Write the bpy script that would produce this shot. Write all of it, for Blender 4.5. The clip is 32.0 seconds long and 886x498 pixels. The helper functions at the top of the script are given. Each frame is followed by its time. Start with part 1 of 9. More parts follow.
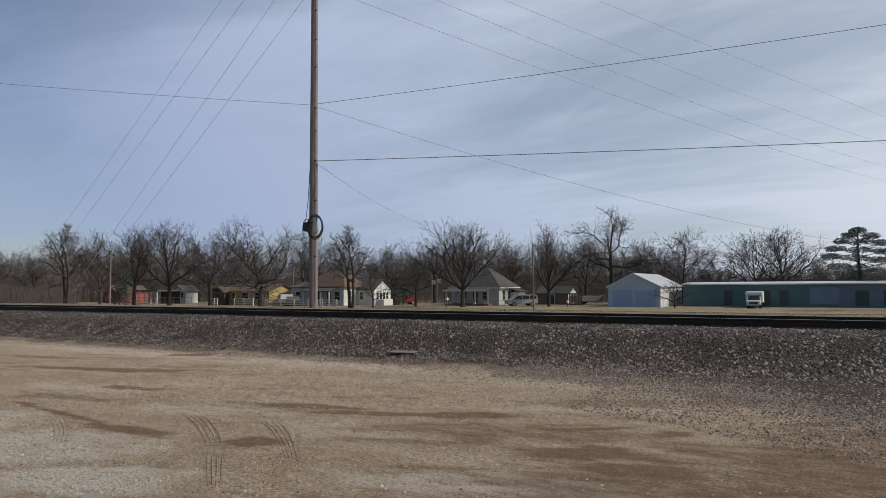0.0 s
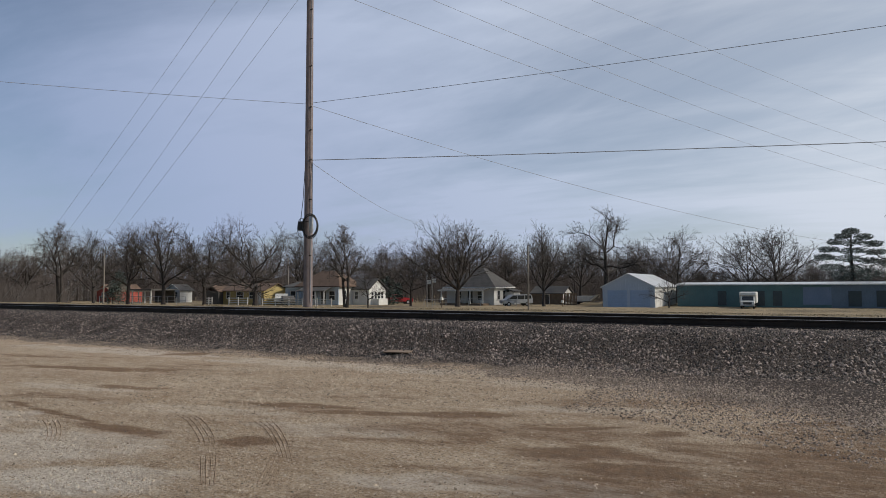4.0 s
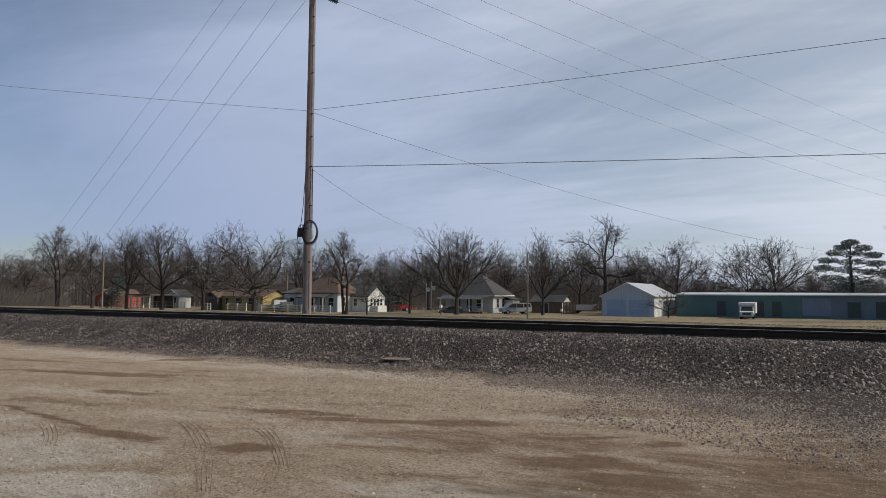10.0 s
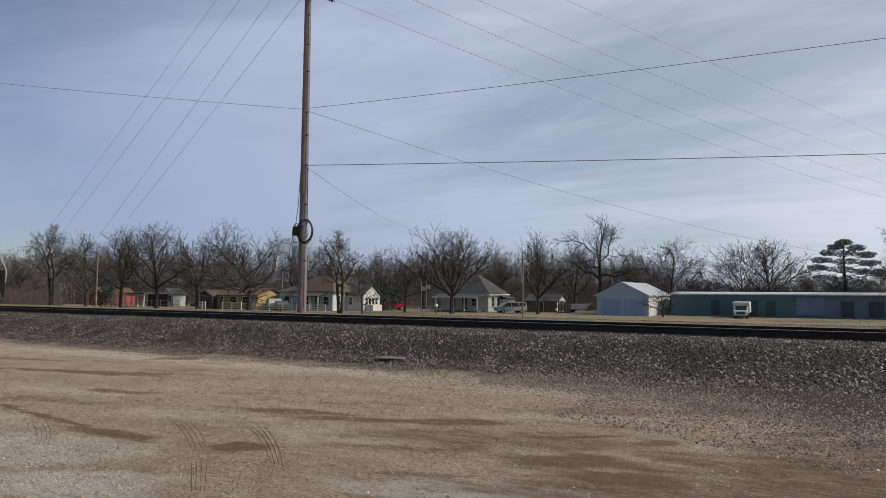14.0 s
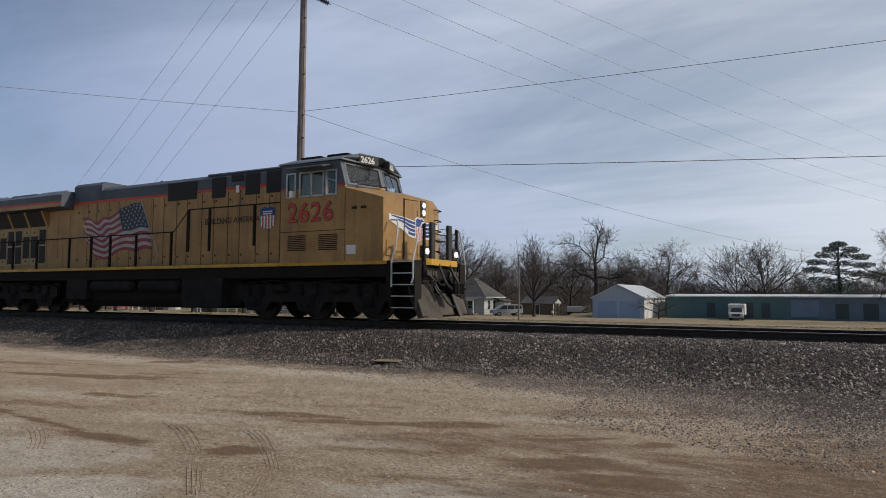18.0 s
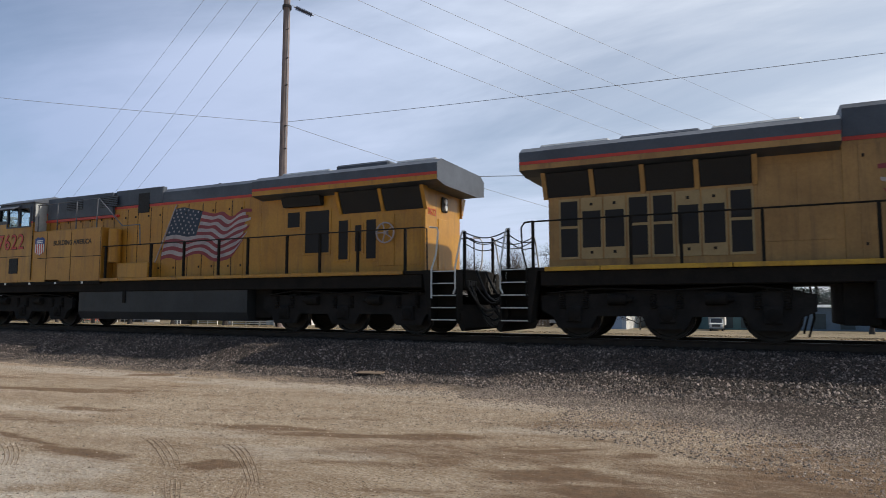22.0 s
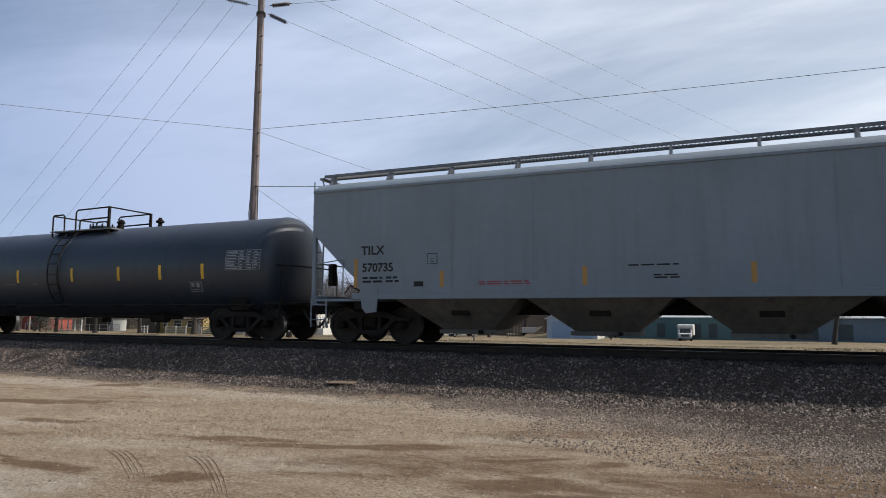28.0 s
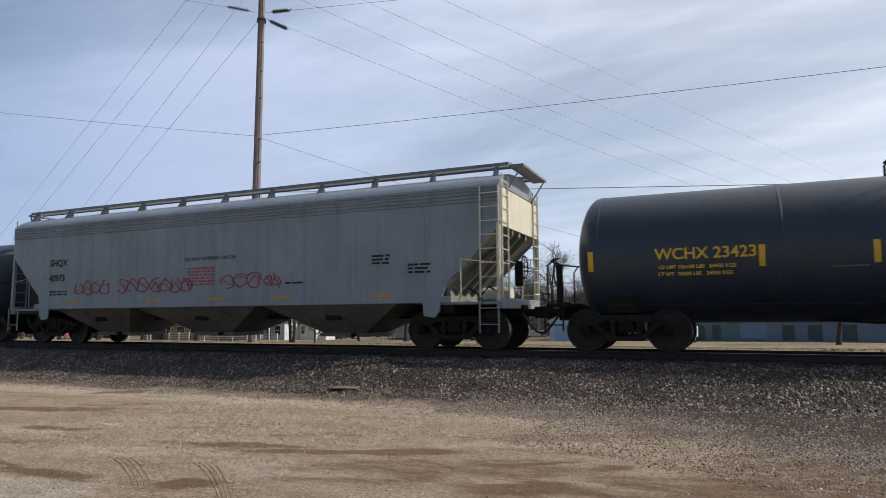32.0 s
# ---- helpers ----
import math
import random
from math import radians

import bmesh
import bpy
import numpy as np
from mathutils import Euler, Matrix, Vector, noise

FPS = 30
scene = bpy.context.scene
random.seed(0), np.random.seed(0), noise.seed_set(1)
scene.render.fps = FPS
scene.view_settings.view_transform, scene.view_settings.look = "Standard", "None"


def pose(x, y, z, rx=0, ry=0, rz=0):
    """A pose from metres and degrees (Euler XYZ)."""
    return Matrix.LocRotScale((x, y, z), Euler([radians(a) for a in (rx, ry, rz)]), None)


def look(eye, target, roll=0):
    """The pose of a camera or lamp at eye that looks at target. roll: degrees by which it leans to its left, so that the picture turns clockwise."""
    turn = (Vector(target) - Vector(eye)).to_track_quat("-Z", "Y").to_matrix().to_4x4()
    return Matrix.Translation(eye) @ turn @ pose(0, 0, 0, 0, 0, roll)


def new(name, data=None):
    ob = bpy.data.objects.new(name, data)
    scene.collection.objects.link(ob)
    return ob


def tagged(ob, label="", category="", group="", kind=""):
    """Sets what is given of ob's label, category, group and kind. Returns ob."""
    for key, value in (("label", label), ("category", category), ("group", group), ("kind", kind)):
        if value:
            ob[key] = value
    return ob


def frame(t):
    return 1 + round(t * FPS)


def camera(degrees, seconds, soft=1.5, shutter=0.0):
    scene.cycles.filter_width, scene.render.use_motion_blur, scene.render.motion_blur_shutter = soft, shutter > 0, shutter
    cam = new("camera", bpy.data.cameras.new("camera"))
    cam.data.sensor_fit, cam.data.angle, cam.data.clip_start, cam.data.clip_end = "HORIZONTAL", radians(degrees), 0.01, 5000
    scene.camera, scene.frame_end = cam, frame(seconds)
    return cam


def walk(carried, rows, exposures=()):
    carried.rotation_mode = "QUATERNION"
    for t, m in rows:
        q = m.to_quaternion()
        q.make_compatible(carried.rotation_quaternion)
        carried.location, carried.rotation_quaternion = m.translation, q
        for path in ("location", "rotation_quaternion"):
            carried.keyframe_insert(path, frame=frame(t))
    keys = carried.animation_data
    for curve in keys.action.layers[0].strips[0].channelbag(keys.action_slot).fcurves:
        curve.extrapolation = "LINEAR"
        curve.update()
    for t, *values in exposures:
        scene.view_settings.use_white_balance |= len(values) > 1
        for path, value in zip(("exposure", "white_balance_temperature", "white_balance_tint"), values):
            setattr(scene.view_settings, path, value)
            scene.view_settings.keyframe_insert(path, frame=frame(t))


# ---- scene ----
EYE = Vector((0.0, 0.0, 1.5))
cam = camera(69.27, 32.0, soft=0.75, shutter=0.15)


def aim(yaw, pitch, roll):
    """A pose at the eye: yaw to the left of +y, pitch up, both in degrees."""
    a, p = radians(yaw), radians(pitch)
    way = Vector((-math.sin(a) * math.cos(p), math.cos(a) * math.cos(p), math.sin(p)))
    return look(EYE, EYE + way * 50, roll)


TURNS = [(0, 28.75, 3.22, -0.43), (1, 28.64, 3.18, -0.35), (2, 28.55, 3.17, -0.27), (3, 28.44, 3.17, -0.25), (3.5, 28.34, 3.17, -0.27), (5.5, 28.30, 3.33,
    -0.29), (6, 28.30, 3.42, -0.22), (7, 28.31, 3.57, -0.08), (8, 28.26, 3.69, 0.01), (9, 28.26, 3.85, 0.12), (10, 28.27, 3.87, 0.22), (11, 28.29, 3.88,
    0.32), (12, 28.14, 3.87, 0.29), (13, 27.99, 3.83, 0.25), (14, 27.85, 3.78, 0.30), (14.5, 27.77, 3.75, 0.33), (16.5, 27.53, 3.83, 0.31), (17, 27.54,
    3.90, 0.30), (18, 27.49, 4.02, 0.20), (19, 27.37, 4.22, 0.14), (20, 27.19, 4.45, 0.03), (20.5, 27.06, 4.53, -0.02), (21, 26.80, 4.71, 0.02), (21.5,
    26.35, 4.86, 0.04), (22, 25.96, 5.02, 0.07), (23, 25.35, 5.19, 0.06), (24, 24.83, 5.34, 0.10), (25, 24.36, 5.47, 0.14), (25.5, 24.18, 5.55, 0.09),
    (27.5, 23.71, 5.80, 0.19), (28, 23.56, 5.87, 0.25), (29, 23.39, 6.00, 0.39), (29.5, 23.36, 6.01, 0.33), (30, 23.37, 6.10, 0.33), (30.5, 23.84, 6.12,
    0.25), (31, 23.92, 6.14, -0.01), (32, 23.75, 6.22, -0.29)]
walk(cam, [(t, aim(a, p, r)) for t, a, p, r in TURNS], exposures=[(0, 0.0), (17, 0.0), (19.0, 0.03), (20.0, 0.27), (21.0, 0.38), (32, 0.37)])

# ---- light ----
SUN_EL, SUN_SIDE = radians(36), radians(20)   # height, and turn from +x towards +y
sun_way = Vector((math.cos(SUN_SIDE) * math.cos(SUN_EL), math.sin(SUN_SIDE) * math.cos(SUN_EL), math.sin(SUN_EL)))
sun = new("sun", bpy.data.lights.new("sun", "SUN"))
sun.data.energy, sun.data.angle, sun.data.color = 2.7, radians(0.9), (1.0, 0.92, 0.80)
sun.matrix_world = look(sun_way * 100, (0, 0, 0))

world = bpy.data.worlds.new("world")
scene.world = world
world.use_nodes = True


def node(tree, kind, **values):
    n = tree.nodes.new(kind)
    for key, value in values.items():
        n.inputs[int(key[1:]) if key[0] == "i" and key[1:].isdigit() else key].default_value = value
    return n


def sky_nodes():
    """Clear winter sky under thin, streaky high cloud."""
    w = world.node_tree
    w.nodes.clear()
    link = w.links.new
    sky = w.nodes.new("ShaderNodeTexSky")
    sky.sky_type, sky.sun_disc = "NISHITA", False
    sky.sun_elevation, sky.sun_rotation = SUN_EL, math.pi / 2 - SUN_SIDE
    sky.air_density, sky.dust_density, sky.ozone_density = 1.0, 0.6, 2.0
    co = w.nodes.new("ShaderNodeTexCoord")
    sep = w.nodes.new("ShaderNodeSeparateXYZ")
    link(co.outputs["Generated"], sep.inputs[0])
    up = w.nodes.new("ShaderNodeMath")
    up.operation, up.inputs[1].default_value = "MAXIMUM", 0.0
    link(sep.outputs["Z"], up.inputs[0])
    lift = w.nodes.new("ShaderNodeMath")
    lift.operation, lift.inputs[1].default_value = "ADD", 0.16
    link(up.outputs[0], lift.inputs[0])
    flat = w.nodes.new("ShaderNodeCombineXYZ")
    for i, axis in enumerate("XY"):
        div = w.nodes.new("ShaderNodeMath")
        div.operation = "DIVIDE"
        link(sep.outputs[axis], div.inputs[0])
        link(lift.outputs[0], div.inputs[1])
        link(div.outputs[0], flat.inputs[i])

    def cloud(scale, stretch, turn, lo, hi, shift):
        mp = w.nodes.new("ShaderNodeMapping")
        mp.inputs["Rotation"].default_value = (0, 0, radians(turn))
        mp.inputs["Scale"].default_value = (scale, scale * stretch, 1)
        mp.inputs["Location"].default_value = (shift, shift * 0.7, 0)
        link(flat.outputs[0], mp.inputs["Vector"])
        nz = node(w, "ShaderNodeTexNoise", Scale=1.0, Detail=8.0, Roughness=0.58, Distortion=0.5)
        link(mp.outputs[0], nz.inputs["Vector"])
        rg = node(w, "ShaderNodeMapRange")
        rg.interpolation_type = "SMOOTHSTEP"
        rg.inputs["From Min"].default_value, rg.inputs["From Max"].default_value = lo, hi
        link(nz.outputs["Fac"], rg.inputs["Value"])
        return rg.outputs[0]

    soft_cloud = cloud(0.38, 1.9, 28, 0.28, 0.66, 3.1)
    streaks = cloud(0.8, 3.4, 20, 0.42, 0.72, 9.4)
    both = w.nodes.new("ShaderNodeMath")
    both.operation, both.use_clamp = "MULTIPLY_ADD", True
    link(streaks, both.inputs[0])
    both.inputs[1].default_value = 0.3
    link(soft_cloud, both.inputs[2])
    # cloud glows more towards the sun
    dot = w.nodes.new("ShaderNodeVectorMath")
    dot.operation = "DOT_PRODUCT"
    dot.inputs[1].default_value = sun_way
    link(co.outputs["Generated"], dot.inputs[0])
    near = node(w, "ShaderNodeMapRange")
    near.inputs["From Min"].default_value, near.inputs["From Max"].default_value = -1.0, 1.0
    link(dot.outputs["Value"], near.inputs["Value"])
    tint = w.nodes.new("ShaderNodeValToRGB")
    stops = tint.color_ramp.elements
    stops[0].position, stops[0].color = 0.30, (0.34, 0.42, 0.62, 1)
    stops[1].position, stops[1].color = 1.0, (1.05, 1.02, 0.98, 1)
    for at_dot, c in ((0.42, (0.41, 0.482, 0.66, 1)), (0.56, (0.495, 0.568, 0.72, 1)), (0.80, (0.76, 0.80, 0.86, 1))):
        e = stops.new(at_dot)
        e.color = c
    link(near.outputs[0], tint.inputs["Fac"])
    # the cloud thins out to clear blue behind the viewer
    side = node(w, "ShaderNodeMapRange")
    side.interpolation_type = "SMOOTHSTEP"
    side.inputs["From Min"].default_value, side.inputs["From Max"].default_value = -0.35, 0.3
    side.inputs["To Min"].default_value, side.inputs["To Max"].default_value = 0.05, 0.95
    link(sep.outputs["Y"], side.inputs["Value"])
    # and to broken cloud in the west
    west = node(w, "ShaderNodeMapRange")
    west.interpolation_type = "SMOOTHSTEP"
    west.inputs["From Min"].default_value, west.inputs["From Max"].default_value = -0.90, -0.68
    west.inputs["To Min"].default_value, west.inputs["To Max"].default_value = 0.16, 0.42
    link(sep.outputs["X"], west.inputs["Value"])
    full = node(w, "ShaderNodeMath")
    full.operation, full.use_clamp = "MULTIPLY_ADD", True
    full.inputs[1].default_value = 0.62
    link(both.outputs[0], full.inputs[0])
    link(west.outputs[0], full.inputs[2])
    amount = node(w, "ShaderNodeMath")
    amount.operation = "MULTIPLY"
    link(full.outputs[0], amount.inputs[0])
    link(side.outputs[0], amount.inputs[1])
    dim = w.nodes.new("ShaderNodeVectorMath")
    dim.operation = "SCALE"
    dim.inputs["Scale"].default_value = 0.075
    link(sky.outputs[0], dim.inputs[0])
    mix = w.nodes.new("ShaderNodeMix")
    mix.data_type = "RGBA"
    link(amount.outputs[0], mix.inputs["Factor"])
    link(dim.outputs[0], mix.inputs["A"])
    link(tint.outputs["Color"], mix.inputs["B"])
    bg = node(w, "ShaderNodeBackground", Strength=1.0)
    link(mix.outputs["Result"], bg.inputs["Color"])
    out = w.nodes.new("ShaderNodeOutputWorld")
    link(bg.outputs[0], out.inputs[0])


sky_nodes()


# ---- materials ----
def mat(name, c1, c2=None, rough=0.8, scale=3.0, detail=5.0, bump=0.0, bump_scale=None, metal=0.0, streak=None, fine=0.12, vary=0.0, specular=0.4, sparse=0.0):
    """A surface of two colours mixed by noise, with finer grain, an optional third colour in vertical streaks, and relief."""
    m = bpy.data.materials.new(name)
    m.use_nodes = True
    t, link = m.node_tree, m.node_tree.links.new
    b = t.nodes["Principled BSDF"]
    b.inputs["Metallic"].default_value = metal
    b.inputs["Specular IOR Level"].default_value = specular
    co = t.nodes.new("ShaderNodeTexCoord")
    n1 = node(t, "ShaderNodeTexNoise", Scale=scale, Detail=detail, Roughness=0.6)
    link(co.outputs["Object"], n1.inputs["Vector"])
    r1 = node(t, "ShaderNodeMapRange")
    r1.inputs["From Min"].default_value, r1.inputs["From Max"].default_value = 0.3, 0.7
    link(n1.outputs["Fac"], r1.inputs["Value"])
    mx = t.nodes.new("ShaderNodeMix")
    mx.data_type = "RGBA"
    link(r1.outputs[0], mx.inputs["Factor"])
    mx.inputs["A"].default_value = (*c1, 1)
    mx.inputs["B"].default_value = (*(c2 or [v * 0.8 for v in c1]), 1)
    colour = mx.outputs["Result"]
    if streak:
        mp = t.nodes.new("ShaderNodeMapping")
        mp.inputs["Scale"].default_value = (2.2, 2.2, 0.16)
        link(co.outputs["Object"], mp.inputs["Vector"])
        n3 = node(t, "ShaderNodeTexNoise", Scale=2.2, Detail=6.0, Roughness=0.65)
        link(mp.outputs[0], n3.inputs["Vector"])
        r3 = node(t, "ShaderNodeMapRange")
        r3.inputs["From Min"].default_value, r3.inputs["From Max"].default_value = 0.5, 0.78
        r3.inputs["To Max"].default_value = 0.75
        link(n3.outputs["Fac"], r3.inputs["Value"])
        m3 = t.nodes.new("ShaderNodeMix")
        m3.data_type = "RGBA"
        link(r3.outputs[0], m3.inputs["Factor"])
        link(colour, m3.inputs["A"])
        m3.inputs["B"].default_value = (*streak, 1)
        colour = m3.outputs["Result"]
    n2 = node(t, "ShaderNodeTexNoise", Scale=scale * 14, Detail=3.0, Roughness=0.6)
    link(co.outputs["Object"], n2.inputs["Vector"])
    r2 = node(t, "ShaderNodeMapRange")
    r2.inputs["To Min"].default_value, r2.inputs["To Max"].default_value = 1 - fine * 2, 1 + fine * 2
    link(n2.outputs["Fac"], r2.inputs["Value"])
    sc = t.nodes.new("ShaderNodeVectorMath")
    sc.operation = "SCALE"
    link(colour, sc.inputs[0])
    link(r2.outputs[0], sc.inputs["Scale"])
    colour = sc.outputs[0]
    if vary:
        info = t.nodes.new("ShaderNodeNewGeometry")
        rv = node(t, "ShaderNodeMapRange")
        rv.inputs["To Min"].default_value, rv.inputs["To Max"].default_value = 1 - vary, 1 + vary
        pick = info.outputs["Random Per Island"]
        if sparse:
            power = node(t, "ShaderNodeMath")
            power.operation, power.inputs[1].default_value = "POWER", sparse
            link(pick, power.inputs[0])
            pick = power.outputs[0]
        link(pick, rv.inputs["Value"])
        sv = t.nodes.new("ShaderNodeVectorMath")
        sv.operation = "SCALE"
        link(colour, sv.inputs[0])
        link(rv.outputs[0], sv.inputs["Scale"])
        colour = sv.outputs[0]
    link(colour, b.inputs["Base Color"])
    rr = node(t, "ShaderNodeMapRange")
    rr.inputs["To Min"].default_value, rr.inputs["To Max"].default_value = max(rough - 0.12, 0.03), min(rough + 0.12, 1.0)
    link(n1.outputs["Fac"], rr.inputs["Value"])
    link(rr.outputs[0], b.inputs["Roughness"])
    if bump:
        nb = node(t, "ShaderNodeTexNoise", Scale=bump_scale or scale * 8, Detail=5.0)
        link(co.outputs["Object"], nb.inputs["Vector"])
        bp = node(t, "ShaderNodeBump", Strength=bump, Distance=0.02)
        link(nb.outputs["Fac"], bp.inputs["Height"])
        link(bp.outputs[0], b.inputs["Normal"])
    return m


# ---- geometry helpers ----
class Geo:
    """Collects vertices and faces for one mesh."""

    def __init__(self):
        self.v, self.f = [], []

    def add(self, verts, faces):
        n = len(self.v)
        self.v += [tuple(p) for p in verts]
        self.f += [tuple(i + n for i in f) for f in faces]
        return self

    def box(self, x0, x1, y0, y1, z0, z1, b=0.0):
        x0, x1 = min(x0, x1), max(x0, x1)
        y0, y1 = min(y0, y1), max(y0, y1)
        z0, z1 = min(z0, z1), max(z0, z1)
        if b <= 0:
            vs = [(x, y, z) for x in (x0, x1) for y in (y0, y1) for z in (z0, z1)]
            return self.add(vs, [(0, 1, 3, 2), (4, 6, 7, 5), (0, 4, 5, 1), (2, 3, 7, 6), (0, 2, 6, 4), (1, 5, 7, 3)])
        b = min(b, (x1 - x0) * 0.45, (y1 - y0) * 0.45, (z1 - z0) * 0.45)
        vs, fs = [], []
        for x, dx in ((x0, b), (x1, -b)):
            for y, dy in ((y0, b), (y1, -b)):
                for z, dz in ((z0, b), (z1, -b)):
                    vs += [(x, y + dy, z + dz), (x + dx, y, z + dz), (x + dx, y + dy, z)]
        at = lambda i, j, k, a: (i * 4 + j * 2 + k) * 3 + a
        for i in (0, 1):
            fs.append([at(i, 0, 0, 0), at(i, 0, 1, 0), at(i, 1, 1, 0), at(i, 1, 0, 0)][::1 if i == 0 else -1])
            fs.append([at(0, i, 0, 1), at(1, i, 0, 1), at(1, i, 1, 1), at(0, i, 1, 1)][::1 if i == 0 else -1])
            fs.append([at(0, 0, i, 2), at(0, 1, i, 2), at(1, 1, i, 2), at(1, 0, i, 2)][::1 if i == 0 else -1])
        for p in (0, 1):
            for q in (0, 1):
                fs.append((at(p, q, 0, 0), at(p, q, 1, 0), at(p, q, 1, 1), at(p, q, 0, 1)))
                fs.append((at(p, 0, q, 0), at(p, 1, q, 0), at(p, 1, q, 2), at(p, 0, q, 2)))
                fs.append((at(0, p, q, 1), at(1, p, q, 1), at(1, p, q, 2), at(0, p, q, 2)))
        for i in (0, 1):
            for j in (0, 1):
                for k in (0, 1):
                    fs.append((at(i, j, k, 0), at(i, j, k, 1), at(i, j, k, 2)))
        return self.add(vs, fs)

    def prism(self, poly, axis, a, b):
        """A polygon pushed along an axis from a to b. poly holds the two other coordinates in order."""
        def put(p, c):
            return {"x": (c, p[0], p[1]), "y": (p[0], c, p[1]), "z": (p[0], p[1], c)}[axis]
        n = len(poly)
        vs = [put(p, a) for p in poly] + [put(p, b) for p in poly]
        fs = [tuple(range(n)), tuple(range(2 * n - 1, n - 1, -1))]
        fs += [(i, i + n, (i + 1) % n + n, (i + 1) % n) for i in range(n)]
        return self.add(vs, fs)

    def tube(self, points, r, n=8, cap=True, r2=None):
        """A round bar along points; r2 is the radius at its end."""
        pts = [Vector(p) for p in points]
        rings, k = [], len(pts)
        side = None
        for i, p in enumerate(pts):
            d = (pts[min(i + 1, k - 1)] - pts[max(i - 1, 0)]).normalized()
            if side is None:
                side = d.orthogonal().normalized()
            side = (side - d * side.dot(d)).normalized()
            up = d.cross(side)
            rad = r if r2 is None else r + (r2 - r) * i / (k - 1)
            rings.append([p + (side * math.cos(a) + up * math.sin(a)) * rad for a in [math.tau * j / n for j in range(n)]])
        vs = [q for ring in rings for q in ring]
        fs = [(i * n + j, i * n + (j + 1) % n, (i + 1) * n + (j + 1) % n, (i + 1) * n + j) for i in range(k - 1) for j in range(n)]
        if cap:
            fs += [tuple(range(n - 1, -1, -1)), tuple(range((k - 1) * n, k * n))]
        return self.add(vs, fs)

    def disc(self, c, axis, r, w, n=20):
        """A round slab of width w, centred at c."""
        v = {"x": Vector((1, 0, 0)), "y": Vector((0, 1, 0)), "z": Vector((0, 0, 1))}[axis]
        return self.tube([Vector(c) - v * w / 2, Vector(c) + v * w / 2], r, n)

    def lathe(self, profile, axis="x", n=28, centre=(0, 0, 0)):
        """Turns (along, radius) pairs round an axis."""
        c = Vector(centre)
        vs = []
        for a, r in profile:
            for j in range(n):
                s, q = r * math.cos(math.tau * j / n), r * math.sin(math.tau * j / n)
                vs.append(c + Vector({"x": (a, s, q), "y": (q, a, s), "z": (s, q, a)}[axis]))
        k = len(profile)
        fs = [(i * n + j, i * n + (j + 1) % n, (i + 1) * n + (j + 1) % n, (i + 1) * n + j) for i in range(k - 1) for j in range(n)]
        return self.add(vs, fs)

    def mesh(self, name, material, smooth=False):
        me = bpy.data.meshes.new(name)
        me.from_pydata(self.v, [], self.f)
        b = bmesh.new()
        b.from_mesh(me)
        bmesh.ops.recalc_face_normals(b, faces=b.faces)
        b.to_mesh(me)
        b.free()
        if material:
            me.materials.append(material)
        if smooth:
            me.polygons.foreach_set("use_smooth", [True] * len(me.polygons))
            me.set_sharp_from_angle(angle=radians(smooth if smooth > 1 else 35))
        return me


def part(name, geo, material, parent=None, label="", smooth=False):
    ob = new(name, geo.mesh(name, material, smooth) if isinstance(geo, Geo) else geo)
    if parent:
        ob.parent = parent
    if label:
        ob["label"] = label
    return ob


def thing(name, label, category, m=None, group="", kind=""):
    ob = new(name)
    ob.empty_display_size = 0.2
    if m is not None:
        ob.matrix_world = m
    return tagged(ob, label, category, group, kind)


def at(bearing, d, z=0.0):
    """A place d metres off at a bearing to the left of +y."""
    a = radians(bearing)
    return Vector((-math.sin(a) * d, math.cos(a) * d, z))


def lettering(words, size, m, material, parent, name="lettering", spread=1.0, squeeze=1.0, thick=0.003, fat=0.0):
    """Raised words; m puts their left foot, along +x and up +y, into the parent's space."""
    cu = bpy.data.curves.new(name, "FONT")
    cu.body, cu.size, cu.extrude, cu.space_character, cu.offset = words, size, thick, spread, fat
    tmp = bpy.data.objects.new(name, cu)
    scene.collection.objects.link(tmp)
    bpy.context.view_layer.update()
    me = bpy.data.meshes.new_from_object(tmp.evaluated_get(bpy.context.evaluated_depsgraph_get()))
    bpy.data.objects.remove(tmp)
    bpy.data.curves.remove(cu)
    me.transform(m @ Matrix.Diagonal((squeeze, 1, 1, 1)))
    me.materials.clear()
    me.materials.append(material)
    ob = new(name, me)
    ob.parent = parent
    return ob


TRACK_Y, RAIL_Z = 15.3, 0.77


# ---- ground ----
def smooth(a, b, v):
    t = min(max((v - a) / (b - a), 0.0), 1.0)
    return t * t * (3 - 2 * t)


TOE = ((-400, 10.7), (-20, 10.65), (-13, 10.6), (-8, 10.5), (-5.5, 10.35), (-3.7, 10.1), (-2.3, 9.8), (-1.1, 9.3), (0.2, 8.7), (1.2, 8.0), (4, 6.9), (12, 5.8), (400, 5.8))
TOE_X, TOE_Y = [a for a, _ in TOE], [b for _, b in TOE]
FALL = ((18.5, 0.6), (21, 0.6), (32, 0.1), (60, -1.30), (76, -1.50), (84, -1.55), (85.6, -1.62), (86.4, -2.09), (91.0, -2.09), (91.7, -1.84), (4000, -1.84))
FALL_Y, FALL_Z = [a for a, _ in FALL], [b for _, b in FALL]


